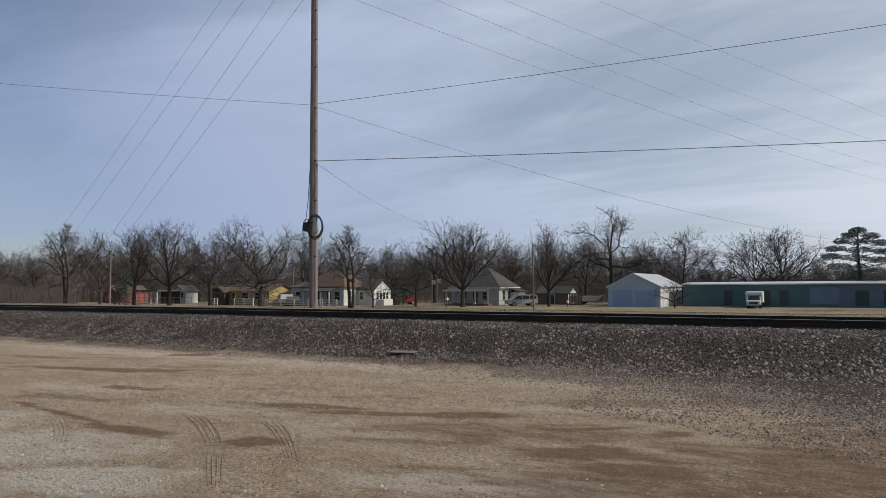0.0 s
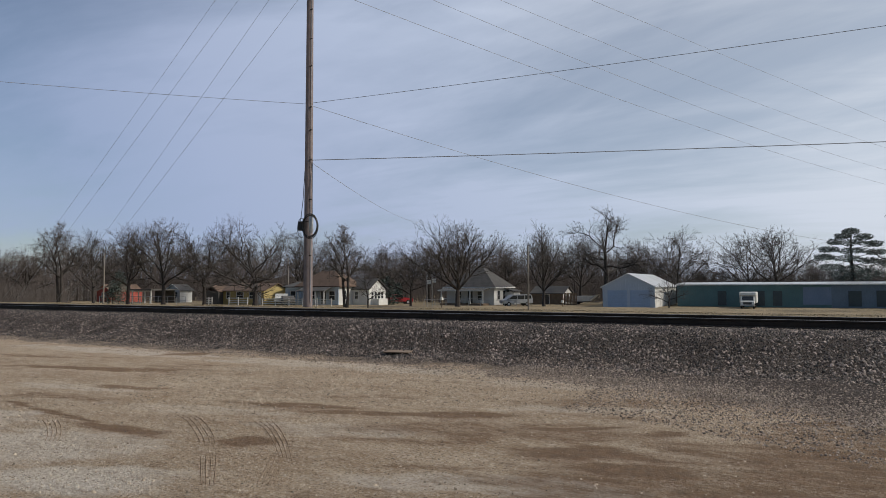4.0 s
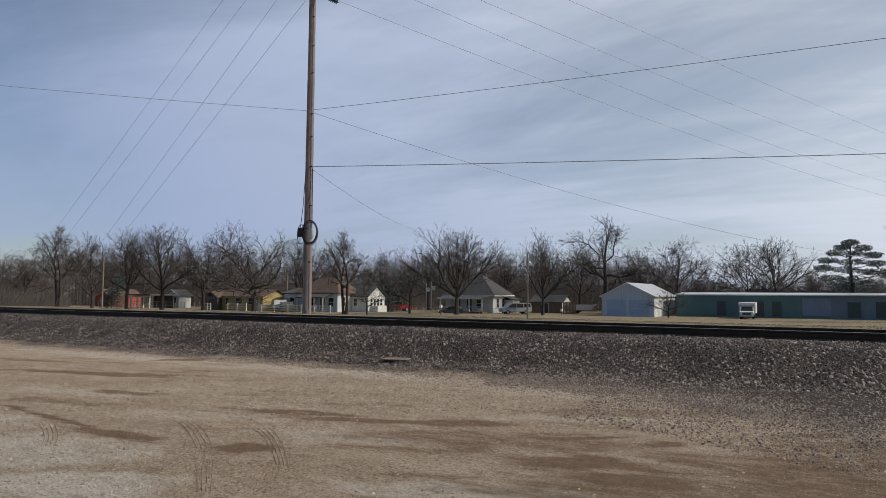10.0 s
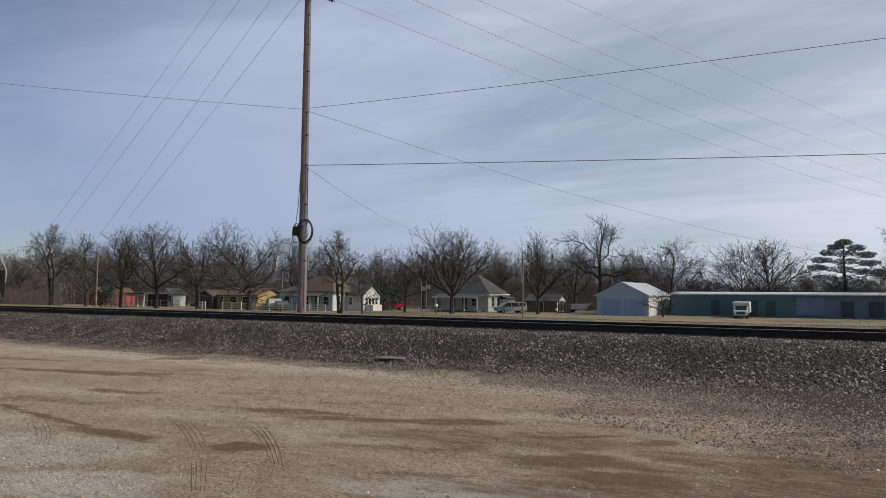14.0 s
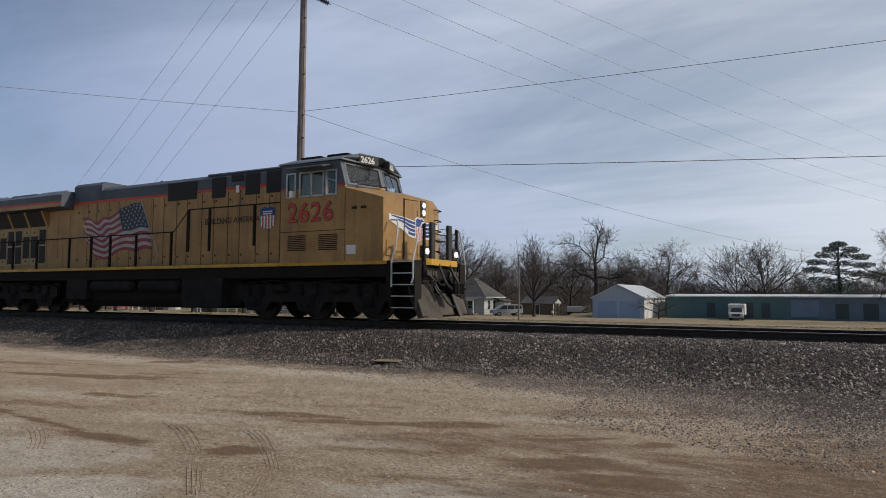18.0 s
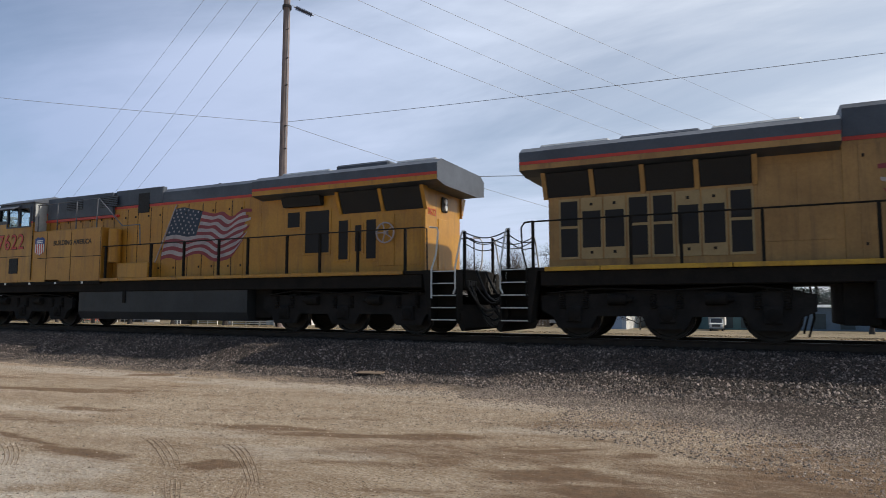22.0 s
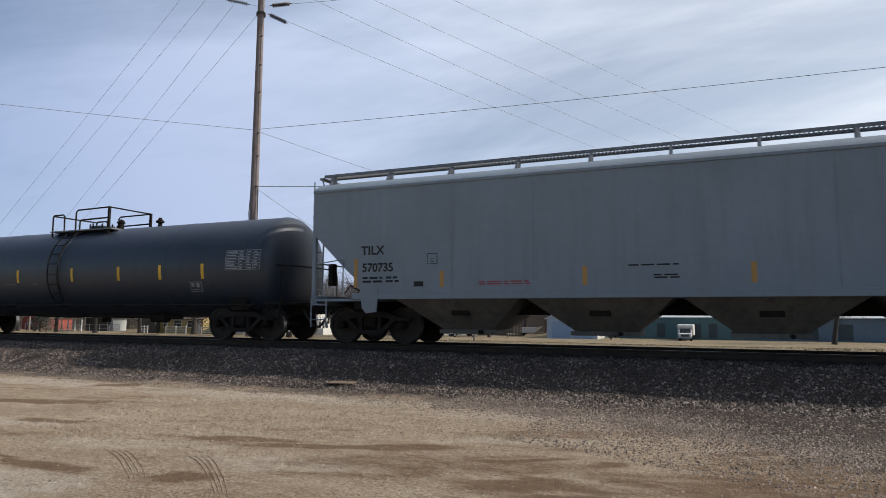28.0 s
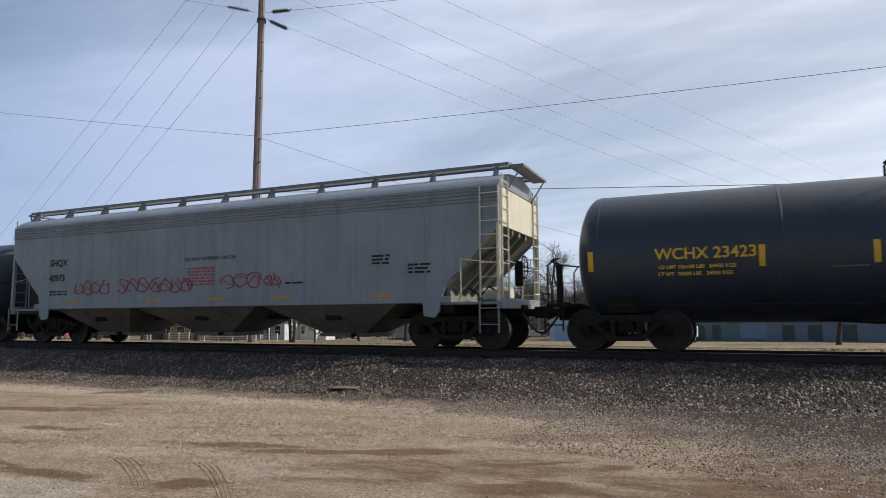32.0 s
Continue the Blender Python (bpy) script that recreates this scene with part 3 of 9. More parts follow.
def build_pole():
    top = 21.2
    pole = thing("utility_pole", "tall weathered brown wooden transmission pole beyond the track", "utility pole", pose(POLE.x, POLE.y, POLE_Z, 0, 0, 0))
    g = Geo().tube([(0, 0, -0.3), (0.0, 0, 5), (0.02, 0, 12), (0.03, 0, top)], 0.196, 16, r2=0.125)
    part("shaft", g, M_pole, pole, smooth=40)
    # ground wire and conduit on the shaft
    part("ground_wire", Geo().tube([(0.2, -0.08, 0.2), (0.18, -0.08, 8), (0.15, -0.06, top)], 0.012, 5), M_wire, pole)
    for z in (2.2, 4.6, 6.3, 7.6, 8.6, 10.4, 11.6, 12.9):
        part("step_bolt", Geo().tube([(0.12, -0.1, z), (0.26, -0.12, z)], 0.025, 6), M_steel, pole)
    coil = Geo()
    for i in range(5):
        r = 0.50 - 0.03 * (i % 3)
        cx, cz, cy = 0.36 + 0.015 * i, 3.40 + 0.015 * i, -0.30 - 0.03 * i
        coil.tube([(cx + r * 0.84 * math.cos(a), cy, cz + r * math.sin(a)) for a in [math.tau * j / 26 for j in range(27)]], 0.018, 6, cap=False)
    part("cable_coil", coil, M_black, pole, "coiled black cable loop", smooth=60)
    part("splice_case", Geo().lathe([(-0.34, 0.0), (-0.34, 0.085), (-0.3, 0.1), (0.3, 0.1), (0.34, 0.085), (0.34, 0)], "z", 14, (0.40, -0.30, 3.5)), M_galv, pole, "grey cylindrical splice case", smooth=40)
    part("terminal_box", Geo().box(-0.42, -0.2, -0.22, 0.02, 3.28, 3.68, 0.03), M_black, pole, "black terminal box")
    loop = [(-0.22 + 0.20 * math.cos(a), -0.2, 3.38 + 0.42 * math.sin(a)) for a in [math.tau * j / 20 for j in range(21)]]
    part("slack_loop", Geo().tube(loop, 0.016, 6, cap=False), M_black, pole)
    part("bracket", Geo().box(-0.3, 0.42, -0.22, -0.19, 3.62, 3.66, 0.008), M_steel, pole)
    drops = Geo()
    drops.tube([(-0.36, -0.1, 3.6), (-0.26, -0.05, 4.6), (-0.19, 0, 6.2)], 0.014, 5)
    drops.tube([(0.42, -0.25, 3.5), (0.28, -0.1, 4.7), (0.2, 0, 6.2)], 0.014, 5)
    part("drop_cable", drops, M_black, pole)
    for z in (13.95, 15.7, 17.5, 19.2):
        part("pole_band", Geo().lathe([(-0.07, 0.2), (0.07, 0.2)], "z", 16, (0.03, 0, z)), M_steel, pole)
    return pole


build_pole()


def off_pole(z, side=(0.2, 0)):
    return Vector((POLE.x + side[0], POLE.y + side[1], z))


def build_wires():
    # angle-pole conductors on four levels, dead-ended on strings, with wires down the other way
    def way_of(bearing):
        return Vector((-math.sin(radians(bearing)), math.cos(radians(bearing)), 0))

    for z, end_z, sag in ((14.72, 13.6, 1.5), (16.3, 15.6, 1.7), (17.6, 18.3, 1.3), (19.3, 20.6, 0.2)):
        p = off_pole(z, (0, 0))
        end = p + way_of(-23) * 110
        end.z = end_z
        way = (end - p).normalized()
        if z < 15:
            tagged(part("strain_insulator", insulator_string(p + way * 0.35 + Vector((0, 0, -0.05)), way + Vector((0, 0, -0.1))), M_porcelain), "dark ribbed strain insulator string on the wooden pole", "insulator", "strain insulators")
        wire("conductor", "thin dark power conductor leading away over the town", p + way * 0.2, end, sag, 0.010)
    for z, run in ((14.55, 32.0), (16.5, 34.5), (18.3, 46.5), (20.0, 51.5)):
        end = POLE + way_of(75) * run
        end.z = ground_z(end.x, end.y)
        wire("guy_wire", "thin grey steel guy wire running down from the pole", off_pole(z, (-0.16, 0)), end, 0.15, 0.007)
    p = off_pole(14.88, (0, 0))
    for way in (Vector((-0.66, -0.75, 0.0)), Vector((0.98, 0.2, 0.0))):
        tagged(part("strain_insulator", insulator_string(p + way * 0.45, way), M_porcelain), "dark ribbed strain insulator string on the wooden pole", "insulator", "strain insulators")
        wire("conductor", "thin dark power conductor strung from the pole top", p + way * 0.15, p + way * 60, 0.3, 0.008)
    # lower circuits
    a = off_pole(9.37, (0, 0))
    wire("conductor", "thin dark power conductor beside the track", a + Vector((-0.15, 0, 0)), Vector((-40.5, -2.0, 9.75)), 0.25, 0.009)
    wire("conductor", "thin dark power conductor over the track", a + Vector((0.15, 0, 0)), Vector((23.5, 25.3, 9.75)), 0.22, 0.010)
    end = POLE + way_of(-30) * 52
    end.z = 4.4
    wire("service_wire", "thin service wire descending towards the houses", a + Vector((0.15, 0, -0.12)), end, 1.0, 0.010)
    b = off_pole(6.88, (0.15, 0))
    wire("cable", "dark communication cable stretched from the pole", b, Vector((24.5, 37.5, 7.2)), 0.15, 0.016)
    wire("service_wire", "thin service wire leading away over the yards", b + Vector((0, 0, -0.1)), at(29.3, 92, 10.4), 0.9, 0.011)


build_wires()


# ---- train ----
M_yellow_a = mat("dusty_locomotive_yellow", (0.42, 0.245, 0.085), (0.28, 0.155, 0.055), rough=0.5, scale=1.1, streak=(0.12, 0.075, 0.045), fine=0.10, bump=0.04, bump_scale=3)
M_yellow_b = mat("locomotive_yellow", (0.49, 0.245, 0.029), (0.37, 0.172, 0.025), rough=0.42, scale=1.1, streak=(0.17, 0.09, 0.035), fine=0.09, bump=0.04, bump_scale=3)
M_yellow = M_yellow_a
M_roofgrey = mat("locomotive_grey", (0.085, 0.100, 0.130), (0.055, 0.065, 0.085), rough=0.55, scale=1.2, fine=0.08)
M_redline = mat("red_stripe", (0.52, 0.05, 0.03), (0.40, 0.04, 0.03), rough=0.45, scale=2)
M_under = mat("grimy_underframe", (0.014, 0.013, 0.012), (0.026, 0.022, 0.019), rough=0.9, scale=2.5, bump=0.3, specular=0.12)
M_truckgrey = mat("dusty_truck", (0.016, 0.015, 0.0145), (0.032, 0.028, 0.026), rough=0.9, scale=3, bump=0.3, specular=0.15)
M_tankgrey = mat("grey_fuel_tank", (0.034, 0.036, 0.040), (0.024, 0.025, 0.027), rough=0.6, scale=1.0, streak=(0.03, 0.028, 0.026))
M_wheel = mat("worn_wheel", (0.024, 0.020, 0.018), (0.042, 0.035, 0.031), rough=0.7, scale=4, metal=0.3)
M_tread = mat("wheel_tread", (0.40, 0.39, 0.38), (0.3, 0.29, 0.28), rough=0.35, scale=5, metal=1.0)
M_rail_grey = mat("grey_handrail", (0.13, 0.14, 0.16), (0.09, 0.095, 0.11), rough=0.6, scale=5)
M_hose = mat("dusty_hose", (0.085, 0.075, 0.065), (0.05, 0.045, 0.04), rough=0.8, scale=5)
M_screen = mat("black_screen", (0.012, 0.012, 0.013), (0.022, 0.02, 0.02), rough=0.7, scale=30, bump=0.5, bump_scale=90)
M_seam = mat("dark_seam", (0.022, 0.015, 0.010), rough=0.8)
M_white = mat("white_paint", (0.75, 0.75, 0.73), (0.62, 0.62, 0.60), rough=0.5, scale=3)
M_blue = mat("blue_paint", (0.03, 0.07, 0.26), (0.025, 0.05, 0.19), rough=0.5, scale=3)
M_flagblue = mat("flag_blue", (0.018, 0.034, 0.066), (0.014, 0.026, 0.048), rough=0.5, scale=3)
M_flagred = mat("flag_red", (0.29, 0.042, 0.05), (0.19, 0.034, 0.045), rough=0.5, scale=2)
M_flagwhite = mat("flag_white", (0.48, 0.42, 0.41), (0.30, 0.26, 0.27), rough=0.5, scale=2)
M_numred = mat("number_red", (0.55, 0.06, 0.045), (0.45, 0.05, 0.04), rough=0.5, scale=3)
M_brownlet = mat("brown_lettering", (0.032, 0.024, 0.016), (0.05, 0.034, 0.02), rough=0.6, scale=4)
M_glass = bpy.data.materials.new("cab_glass")
M_glass.use_nodes = True
_b = M_glass.node_tree.nodes["Principled BSDF"]
_b.inputs["Base Color"].default_value = (0.80, 0.88, 0.90, 1)
_b.inputs["Roughness"].default_value, _b.inputs["Transmission Weight"].default_value, _b.inputs["IOR"].default_value = 0.03, 1.0, 1.45
M_lit = bpy.data.materials.new("lit_lamp_lens")
M_lit.use_nodes = True
_b = M_lit.node_tree.nodes["Principled BSDF"]
_b.inputs["Emission Color"].default_value, _b.inputs["Emission Strength"].default_value = (1.0, 0.93, 0.80, 1), 1.6
M_sill = mat("yellow_sill_stripe", (0.62, 0.36, 0.035), (0.46, 0.25, 0.03), rough=0.5, scale=2, streak=(0.20, 0.12, 0.05))
M_pale_rail = mat("pale_handrail", (0.62, 0.63, 0.62), (0.50, 0.51, 0.51), rough=0.4, scale=5)
M_plough = mat("muddy_plough", (0.085, 0.070, 0.056), (0.045, 0.037, 0.031), rough=0.85, scale=2.5, bump=0.3, streak=(0.14, 0.115, 0.09))
M_frame = mat("pale_door_frame", (0.40, 0.29, 0.14), (0.30, 0.21, 0.10), rough=0.55, scale=2)
M_cabin = mat("grey_cab_lining", (0.46, 0.47, 0.46), (0.38, 0.39, 0.39), rough=0.8, scale=2)
M_lamp = mat("lamp_lens", (0.8, 0.8, 0.78), rough=0.1, scale=3)
VEHICLES, WHEELS = [], []


def wheelset(parent, x, r):
    """Two wheels on an axle that turn together."""
    ax = new("wheelset")
    ax.parent = parent
    ax.location = (x, 0, r)
    g = Geo()
    for s in (-1, 1):
        prof = [(-0.07, 0.0), (-0.07, 0.12), (-0.045, 0.16), (-0.03, r * 0.55), (-0.035, r * 0.84), (-0.07, r * 0.87), (-0.07, r - 0.002), (0.055, r - 0.006), (0.06, r + 0.024), (0.085, r + 0.022), (0.085, r * 0.87), (0.03, r * 0.84), (0.02, r * 0.5), (0.05, 0.14), (0.05, 0)]
        w = Geo().lathe([(s * (0.755 - a), q) for a, q in prof], "y", 26)
        wheel = part("wheel", w, M_wheel, ax, smooth=30)
        part("tread", Geo().lathe([(s * 0.70, r + 0.001), (s * 0.822, r - 0.001)], "y", 26), M_tread, wheel, "bright worn steel tread", smooth=60)
    g.tube([(0, -1.02, 0), (0, 1.02, 0)], 0.085, 12)
    for s in (-1, 1):
        for k in range(3):
            a = math.tau * k / 3
            g.disc((0.05 * math.cos(a), s * 1.03, 0.05 * math.sin(a)), "y", 0.018, 0.03, 6)
    part("axle", g, M_under, ax)
    WHEELS.append((ax, x, r))
    return ax


def freight_truck(parent, x):
    """A two-axle truck: cast side frames with windows, springs, bolster, bearings."""
    r = 0.46
    for dx in (-0.87, 0.87):
        wheelset(parent, x + dx, r)
    for s in (-1, 1):
        y = s * 1.0
        frame_part = Geo()
        top = [(x - 1.12, 0.56), (x - 1.12, 0.64), (x - 0.72, 0.70), (x - 0.45, 0.80), (x + 0.45, 0.80), (x + 0.72, 0.70), (x + 1.12, 0.64), (x + 1.12, 0.56), (x + 0.70, 0.58), (x + 0.42, 0.66), (x - 0.42, 0.66), (x - 0.70, 0.58)]
        frame_part.prism(top, "y", y - 0.06, y + 0.06)
        low = [(x - 0.74, 0.60), (x - 0.36, 0.24), (x + 0.36, 0.24), (x + 0.74, 0.60), (x + 0.60, 0.60), (x + 0.30, 0.34), (x - 0.30, 0.34), (x - 0.60, 0.60)]
        frame_part.prism(low, "y", y - 0.06, y + 0.06)
        for q in (-0.27, 0.27):
            frame_part.box(x + q - 0.05, x + q + 0.05, y - 0.06, y + 0.06, 0.30, 0.70)
        side = part("side_frame", frame_part, M_truckgrey, parent)
        for q in (-0.13, 0.0, 0.13):
            part("spring", Geo().lathe([(0.33 + 0.011 * k, 0.055 if k % 2 else 0.042) for k in range(16)], "z", 10, (x + q, y, 0)), M_under, side)
        for dx in (-0.87, 0.87):
            part("bearing", Geo().lathe([(s * 0.96, 0.115), (s * 1.06, 0.115), (s * 1.09, 0.08), (s * 1.12, 0.06), (s * 1.12, 0.0)], "y", 14, (x + dx, 0, r)), M_under, side, smooth=40)
    part("bolster", Geo().box(x - 0.17, x + 0.17, -1.08, 1.08, 0.42, 0.66, 0.03).disc((x, 0, 0.74), "z", 0.2, 0.2, 16), M_under, parent)
    part("brake_beam", Geo().box(x - 0.42, x - 0.36, -0.7, 0.7, 0.32, 0.40).box(x + 0.36, x + 0.42, -0.7, 0.7, 0.32, 0.40), M_under, parent)


def coupler(parent, x, way):
    """Knuckle coupler with shank and hanging hoses; way is the side it points to."""
    g = Geo().box(x - way * 0.62, x - way * 0.18, -0.09, 0.09, 0.78, 0.96, 0.02)
    g.prism([(x - way * 0.2, -0.16), (x - way * 0.2, 0.16), (x, 0.2), (x + way * 0.06, 0.12), (x - way * 0.03, 0.05), (x - way * 0.05, -0.05), (x + way * 0.03, -0.14), (x - way * 0.05, -0.2)], "z", 0.73, 1.01)
    c = part("coupler", g, M_under, parent)
    part("air_hose", Geo().tube([(x - way * 0.45, -0.32, 0.84), (x - way * 0.3, -0.34, 0.62), (x - way * 0.12, -0.3, 0.42), (x, -0.22, 0.38)], 0.028, 7), M_black, parent)
    return c


def panel(name, x0, x1, z0, z1, y, side, material, parent, proud=0.012, label="", bevel=0.004):
    """A flat plate on a side wall at distance y from the centre line."""
    return part(name, Geo().box(x0, x1, side * (y - 0.02), side * (y + proud), z0, z1, bevel), material, parent, label)


def window(x0, x1, z0, z1, y, side, parent, frame_material):
    fr = Geo()
    w = 0.045
    for a in ((x0 - w, x1 + w, z1, z1 + w), (x0 - w, x1 + w, z0 - w, z0), (x0 - w, x0, z0, z1), (x1, x1 + w, z0, z1)):
        fr.box(a[0], a[1], side * (y - 0.01), side * (y + 0.025), a[2], a[3])
    f = part("window_frame", fr, frame_material, parent)
    pane = part("pane", Geo().box(x0, x1, side * (y - 0.03), side * (y - 0.022), z0, z1), M_glass, f, "clear cab window glass")
    pane.visible_shadow = False


def flag(parent, x, side, fold):
    """A painted waving flag; fold is how far its fly drops behind the field."""
    y = side * 1.072
    n = 30

    def spot(s, v):
        drop = fold * smooth(0.28, 0.55, s) - 0.10 * smooth(0.55, 1.0, s)
        wave = 0.07 * math.sin(13 * s + 0.6) * min(1, s * 5) + 0.15 * v * math.sin(11.5 * s + 2.4) * min(1, s * 3) + 0.055 * math.sin(23 * s + 3 * v) * smooth(0.4, 0.7, s)
        return (x + 0.62 * v - 3.15 * s - 0.30 * v * s + 0.05 * math.sin(9 * s + 4 * v), y, 3.72 - drop - (1.58 - 0.42 * s) * v + wave)

    def band(v0, v1, s0, s1, dy):
        g = Geo()
        for i in range(n + 1):
            f = s0 + (s1 - s0) * i / n
            for v in (v0, v1):
                px, py, pz = spot(f, v)
                g.v += [(px, py + side * dy, pz), (px, py - side * 0.006, pz)]
            if i:
                k = 4 * i
                g.f += [(k - 4, k, k + 2, k - 2), (k - 3, k - 1, k + 3, k + 1), (k - 4, k - 3, k + 1, k), (k - 2, k + 2, k + 3, k - 1)]
        return g

    for i in range(13):
        part("stripe", band(i / 13, (i + 1) / 13, 0.37 if i < 7 else 0.0, 1.0 - 0.03 * ((i * 5) % 3), 0.0), M_flagred if i % 2 == 0 else M_flagwhite, parent)
    part("flag_field", band(0, 7 / 13, 0, 0.37, 0.0), M_flagblue, parent, "dark blue flag field with pale stars")
    for r in range(7):
        for c in range(6 - r % 2):
            s, v = 0.035 + 0.058 * c + (0.029 if r % 2 else 0), 0.04 + r * 0.072
            p = spot(s, v)
            g = Geo()
            pts = [(p[0] + q * math.cos(a), side * 1.0745, p[2] + q * math.sin(a)) for q, a in [((0.048 if k % 2 == 0 else 0.02), math.pi / 2 + math.pi * k / 5) for k in range(10)]]
            g.add(pts, [tuple(range(10))])
            part("star", g, M_flagwhite, parent)
    part("flag_pole", Geo().tube([(x - 0.06, y, 3.86), (x + 0.86, y, 1.98)], 0.02, 6), M_flagwhite, parent)


def shield(parent, x, z, w, h, y, side):
    """Emblem: blue cap over red and white upright bars."""
    top = Geo().prism([(x - w / 2, z + h * 0.14), (x + w / 2, z + h * 0.14), (x + w / 2, z + h * 0.40), (x + w * 0.25, z + h * 0.5), (x, z + h * 0.44), (x - w * 0.25, z + h * 0.5), (x - w / 2, z + h * 0.40)], "y", side * (y - 0.01), side * (y + 0.005))
    back = Geo().prism([(x - w * 0.55, z - h * 0.32), (x, z - h * 0.56), (x + w * 0.55, z - h * 0.32), (x + w * 0.55, z + h * 0.44), (x + w * 0.25, z + h * 0.56), (x, z + h * 0.5), (x - w * 0.25, z + h * 0.56), (x - w * 0.55, z + h * 0.44)], "y", side * (y - 0.012), side * (y + 0.002))
    part("emblem_border", back, M_blue, parent)
    part("emblem_cap", top, M_blue, parent, "blue top of a shield emblem")
    for i in range(9):
        a = x - w / 2 + w * i / 9
        u = abs((i + 0.5) / 9 - 0.5) * 2
        part("emblem_bar", Geo().box(a, a + w / 9, side * (y - 0.01), side * (y + 0.005), z - h * (0.5 - 0.16 * u * u), z + h * 0.14), M_numred if i % 2 else M_white, parent)
    for dz in (0.33, 0.22):
        part("lettering_bar", Geo().box(x - w * 0.34, x + w * 0.34, side * (y + 0.004), side * (y + 0.008), z + h * (dz - 0.03), z + h * (dz + 0.03)), M_white, parent)


def text_pose(x, y, z, side):
    """Letters that stand upright on a side wall, read from outside."""
    return Matrix.Translation((x, side * y, z)) @ (pose(0, 0, 0, 90, 0, 0) if side < 0 else pose(0, 0, 0, 90, 0, 180))


def locomotive(length, front_axles, rear_axles, number, old, vis):
    """A six-axle diesel, nose at +x, coupler faces at 0 and -length. vis: the side that carries the marks."""
    label = "yellow and grey diesel locomotive with painted flag, " + ("running backwards" if old else "leading the train")
    lo = thing("locomotive", label, "locomotive", group="train vehicles")
    M_yellow = M_yellow_b if old else M_yellow_a
    L = length
    rear_hood = -(L - 1.6)
    back = -14.6 if old else -15.0          # where the radiator section starts
    wing_end = -(L - 1.05)
    cab_f, cab_b, nose = (-2.52, -4.7, -1.32) if old else (-2.65, -4.89, -1.43)
    # frame and sill
    part("underframe", Geo().box(-1.3, -(L - 1.5), -1.42, 1.42, 1.16, 1.5, 0.02), M_under, lo)
    for s in (-1, 1):
        x = -1.36
        while x > -(L - 1.7) + 0.3:
            x2 = max(x - 2.6, -(L - 1.6))
            part("sill_plate", Geo().box(x, x2 + 0.02, s * 1.40, s * 1.5, 1.49, 1.585, 0.006), M_yellow if old else M_sill, lo)
            x = x2
    part("walkway", Geo().box(-1.0, -(L - 1.2), -1.46, 1.46, 1.50, 1.575), M_under, lo)
    # cab: yellow lower body, hollow grey upper with its glass
    zs, floor, eaves = 3.62, 3.30, 4.33
    holes = [(-2.75, -3.18, 3.72, 4.14), (-3.22, -3.82, 3.5, 4.14), (-3.92, -4.52, 3.5, 4.14)] if old else [(a, b, 3.42, 4.03) for a, b in ((-2.96, -3.26), (-3.4, -3.78), (-3.80, -4.16), (-4.36, -4.62))]
    part("cab_lower", Geo().box(cab_f, cab_b, -1.52, 1.52, 1.58, floor), M_yellow, lo)

    def slant(z):
        return cab_f - 0.2 * max(z - zs, 0) / (eaves - zs)

    def bowed(g):
        """Pushes the middle of the cab front forward."""
        g.v = [(x + 0.30 * max(0.0, 1 - abs(y) / 1.46), y, z) for x, y, z in g.v]
        return g

    for s in (-1, 1):
        for z0, z1, material in ((floor, zs, M_yellow), (zs, eaves, M_roofgrey)):
            panels = [Geo().prism([(slant(z0), z0), (slant(z1), z1), (holes[0][0], z1), (holes[0][0], z0)], "y", s * 1.46, s * 1.52)]
            for k, (a, b, w0, w1) in enumerate(holes):
                if w0 > z0:
                    panels.append(Geo().box(a, b, s * 1.46, s * 1.52, z0, min(w0, z1)))
                if w1 < z1:
                    panels.append(Geo().box(a, b, s * 1.46, s * 1.52, max(w1, z0), z1))
                panels.append(Geo().box(b, holes[k + 1][0] if k + 1 < len(holes) else cab_b, s * 1.46, s * 1.52, z0, z1))
            for g in panels:
                part("cab_panel", g, material, lo)
        part("red_line", Geo().box(cab_f - 0.02, holes[0][0] + 0.05, s * 1.518, s * 1.526, zs - 0.03, zs + 0.03), M_redline, lo)
        part("red_line", Geo().box(holes[-1][1] - 0.05, cab_b, s * 1.518, s * 1.526, zs - 0.03, zs + 0.03), M_redline, lo)
        part("driver_seat", Geo().box(-3.75, -3.62, s * 0.55, s * 1.05, floor, 3.95, 0.04), M_screen, lo, "dark padded driver seat")
    for ya, yb, za, zb in ((-1.46, 0, floor, 3.70), (0, 1.46, floor, 3.70), (-1.46, 0, 4.24, eaves), (0, 1.46, 4.24, eaves), (-1.46, -1.36, 3.70, 4.24), (1.36, 1.46, 3.70, 4.24), (-0.10, 0, 3.70, 4.24), (0, 0.10, 3.70, 4.24)):
        part("cab_front", bowed(Geo().prism([(slant(za), za), (slant(zb), zb), (slant(zb) - 0.05, zb), (slant(za) - 0.05, za)], "y", ya, yb)), M_roofgrey, lo)
    part("cab_back", Geo().box(cab_b, cab_b + 0.06, -1.46, 1.46, floor, eaves), M_cabin, lo)
    part("control_desk", Geo().box(cab_f - 0.12, cab_f - 0.5, -1.2, 1.2, floor, 3.62, 0.03), M_cabin, lo)
    roof = Geo().prism([(-1.58, 4.32), (-1.5, 4.38), (-0.85, 4.60), (0, 4.61), (0.85, 4.60), (1.5, 4.38), (1.58, 4.32), (0, 4.32)], "x", cab_f - 0.12, cab_b - 0.06)
    roof.v = [v if v[0] < cab_f - 1 else bowed(Geo().add([v], [])).v[0] for v in roof.v]
    part("cab_roof", roof, M_roofgrey, lo)
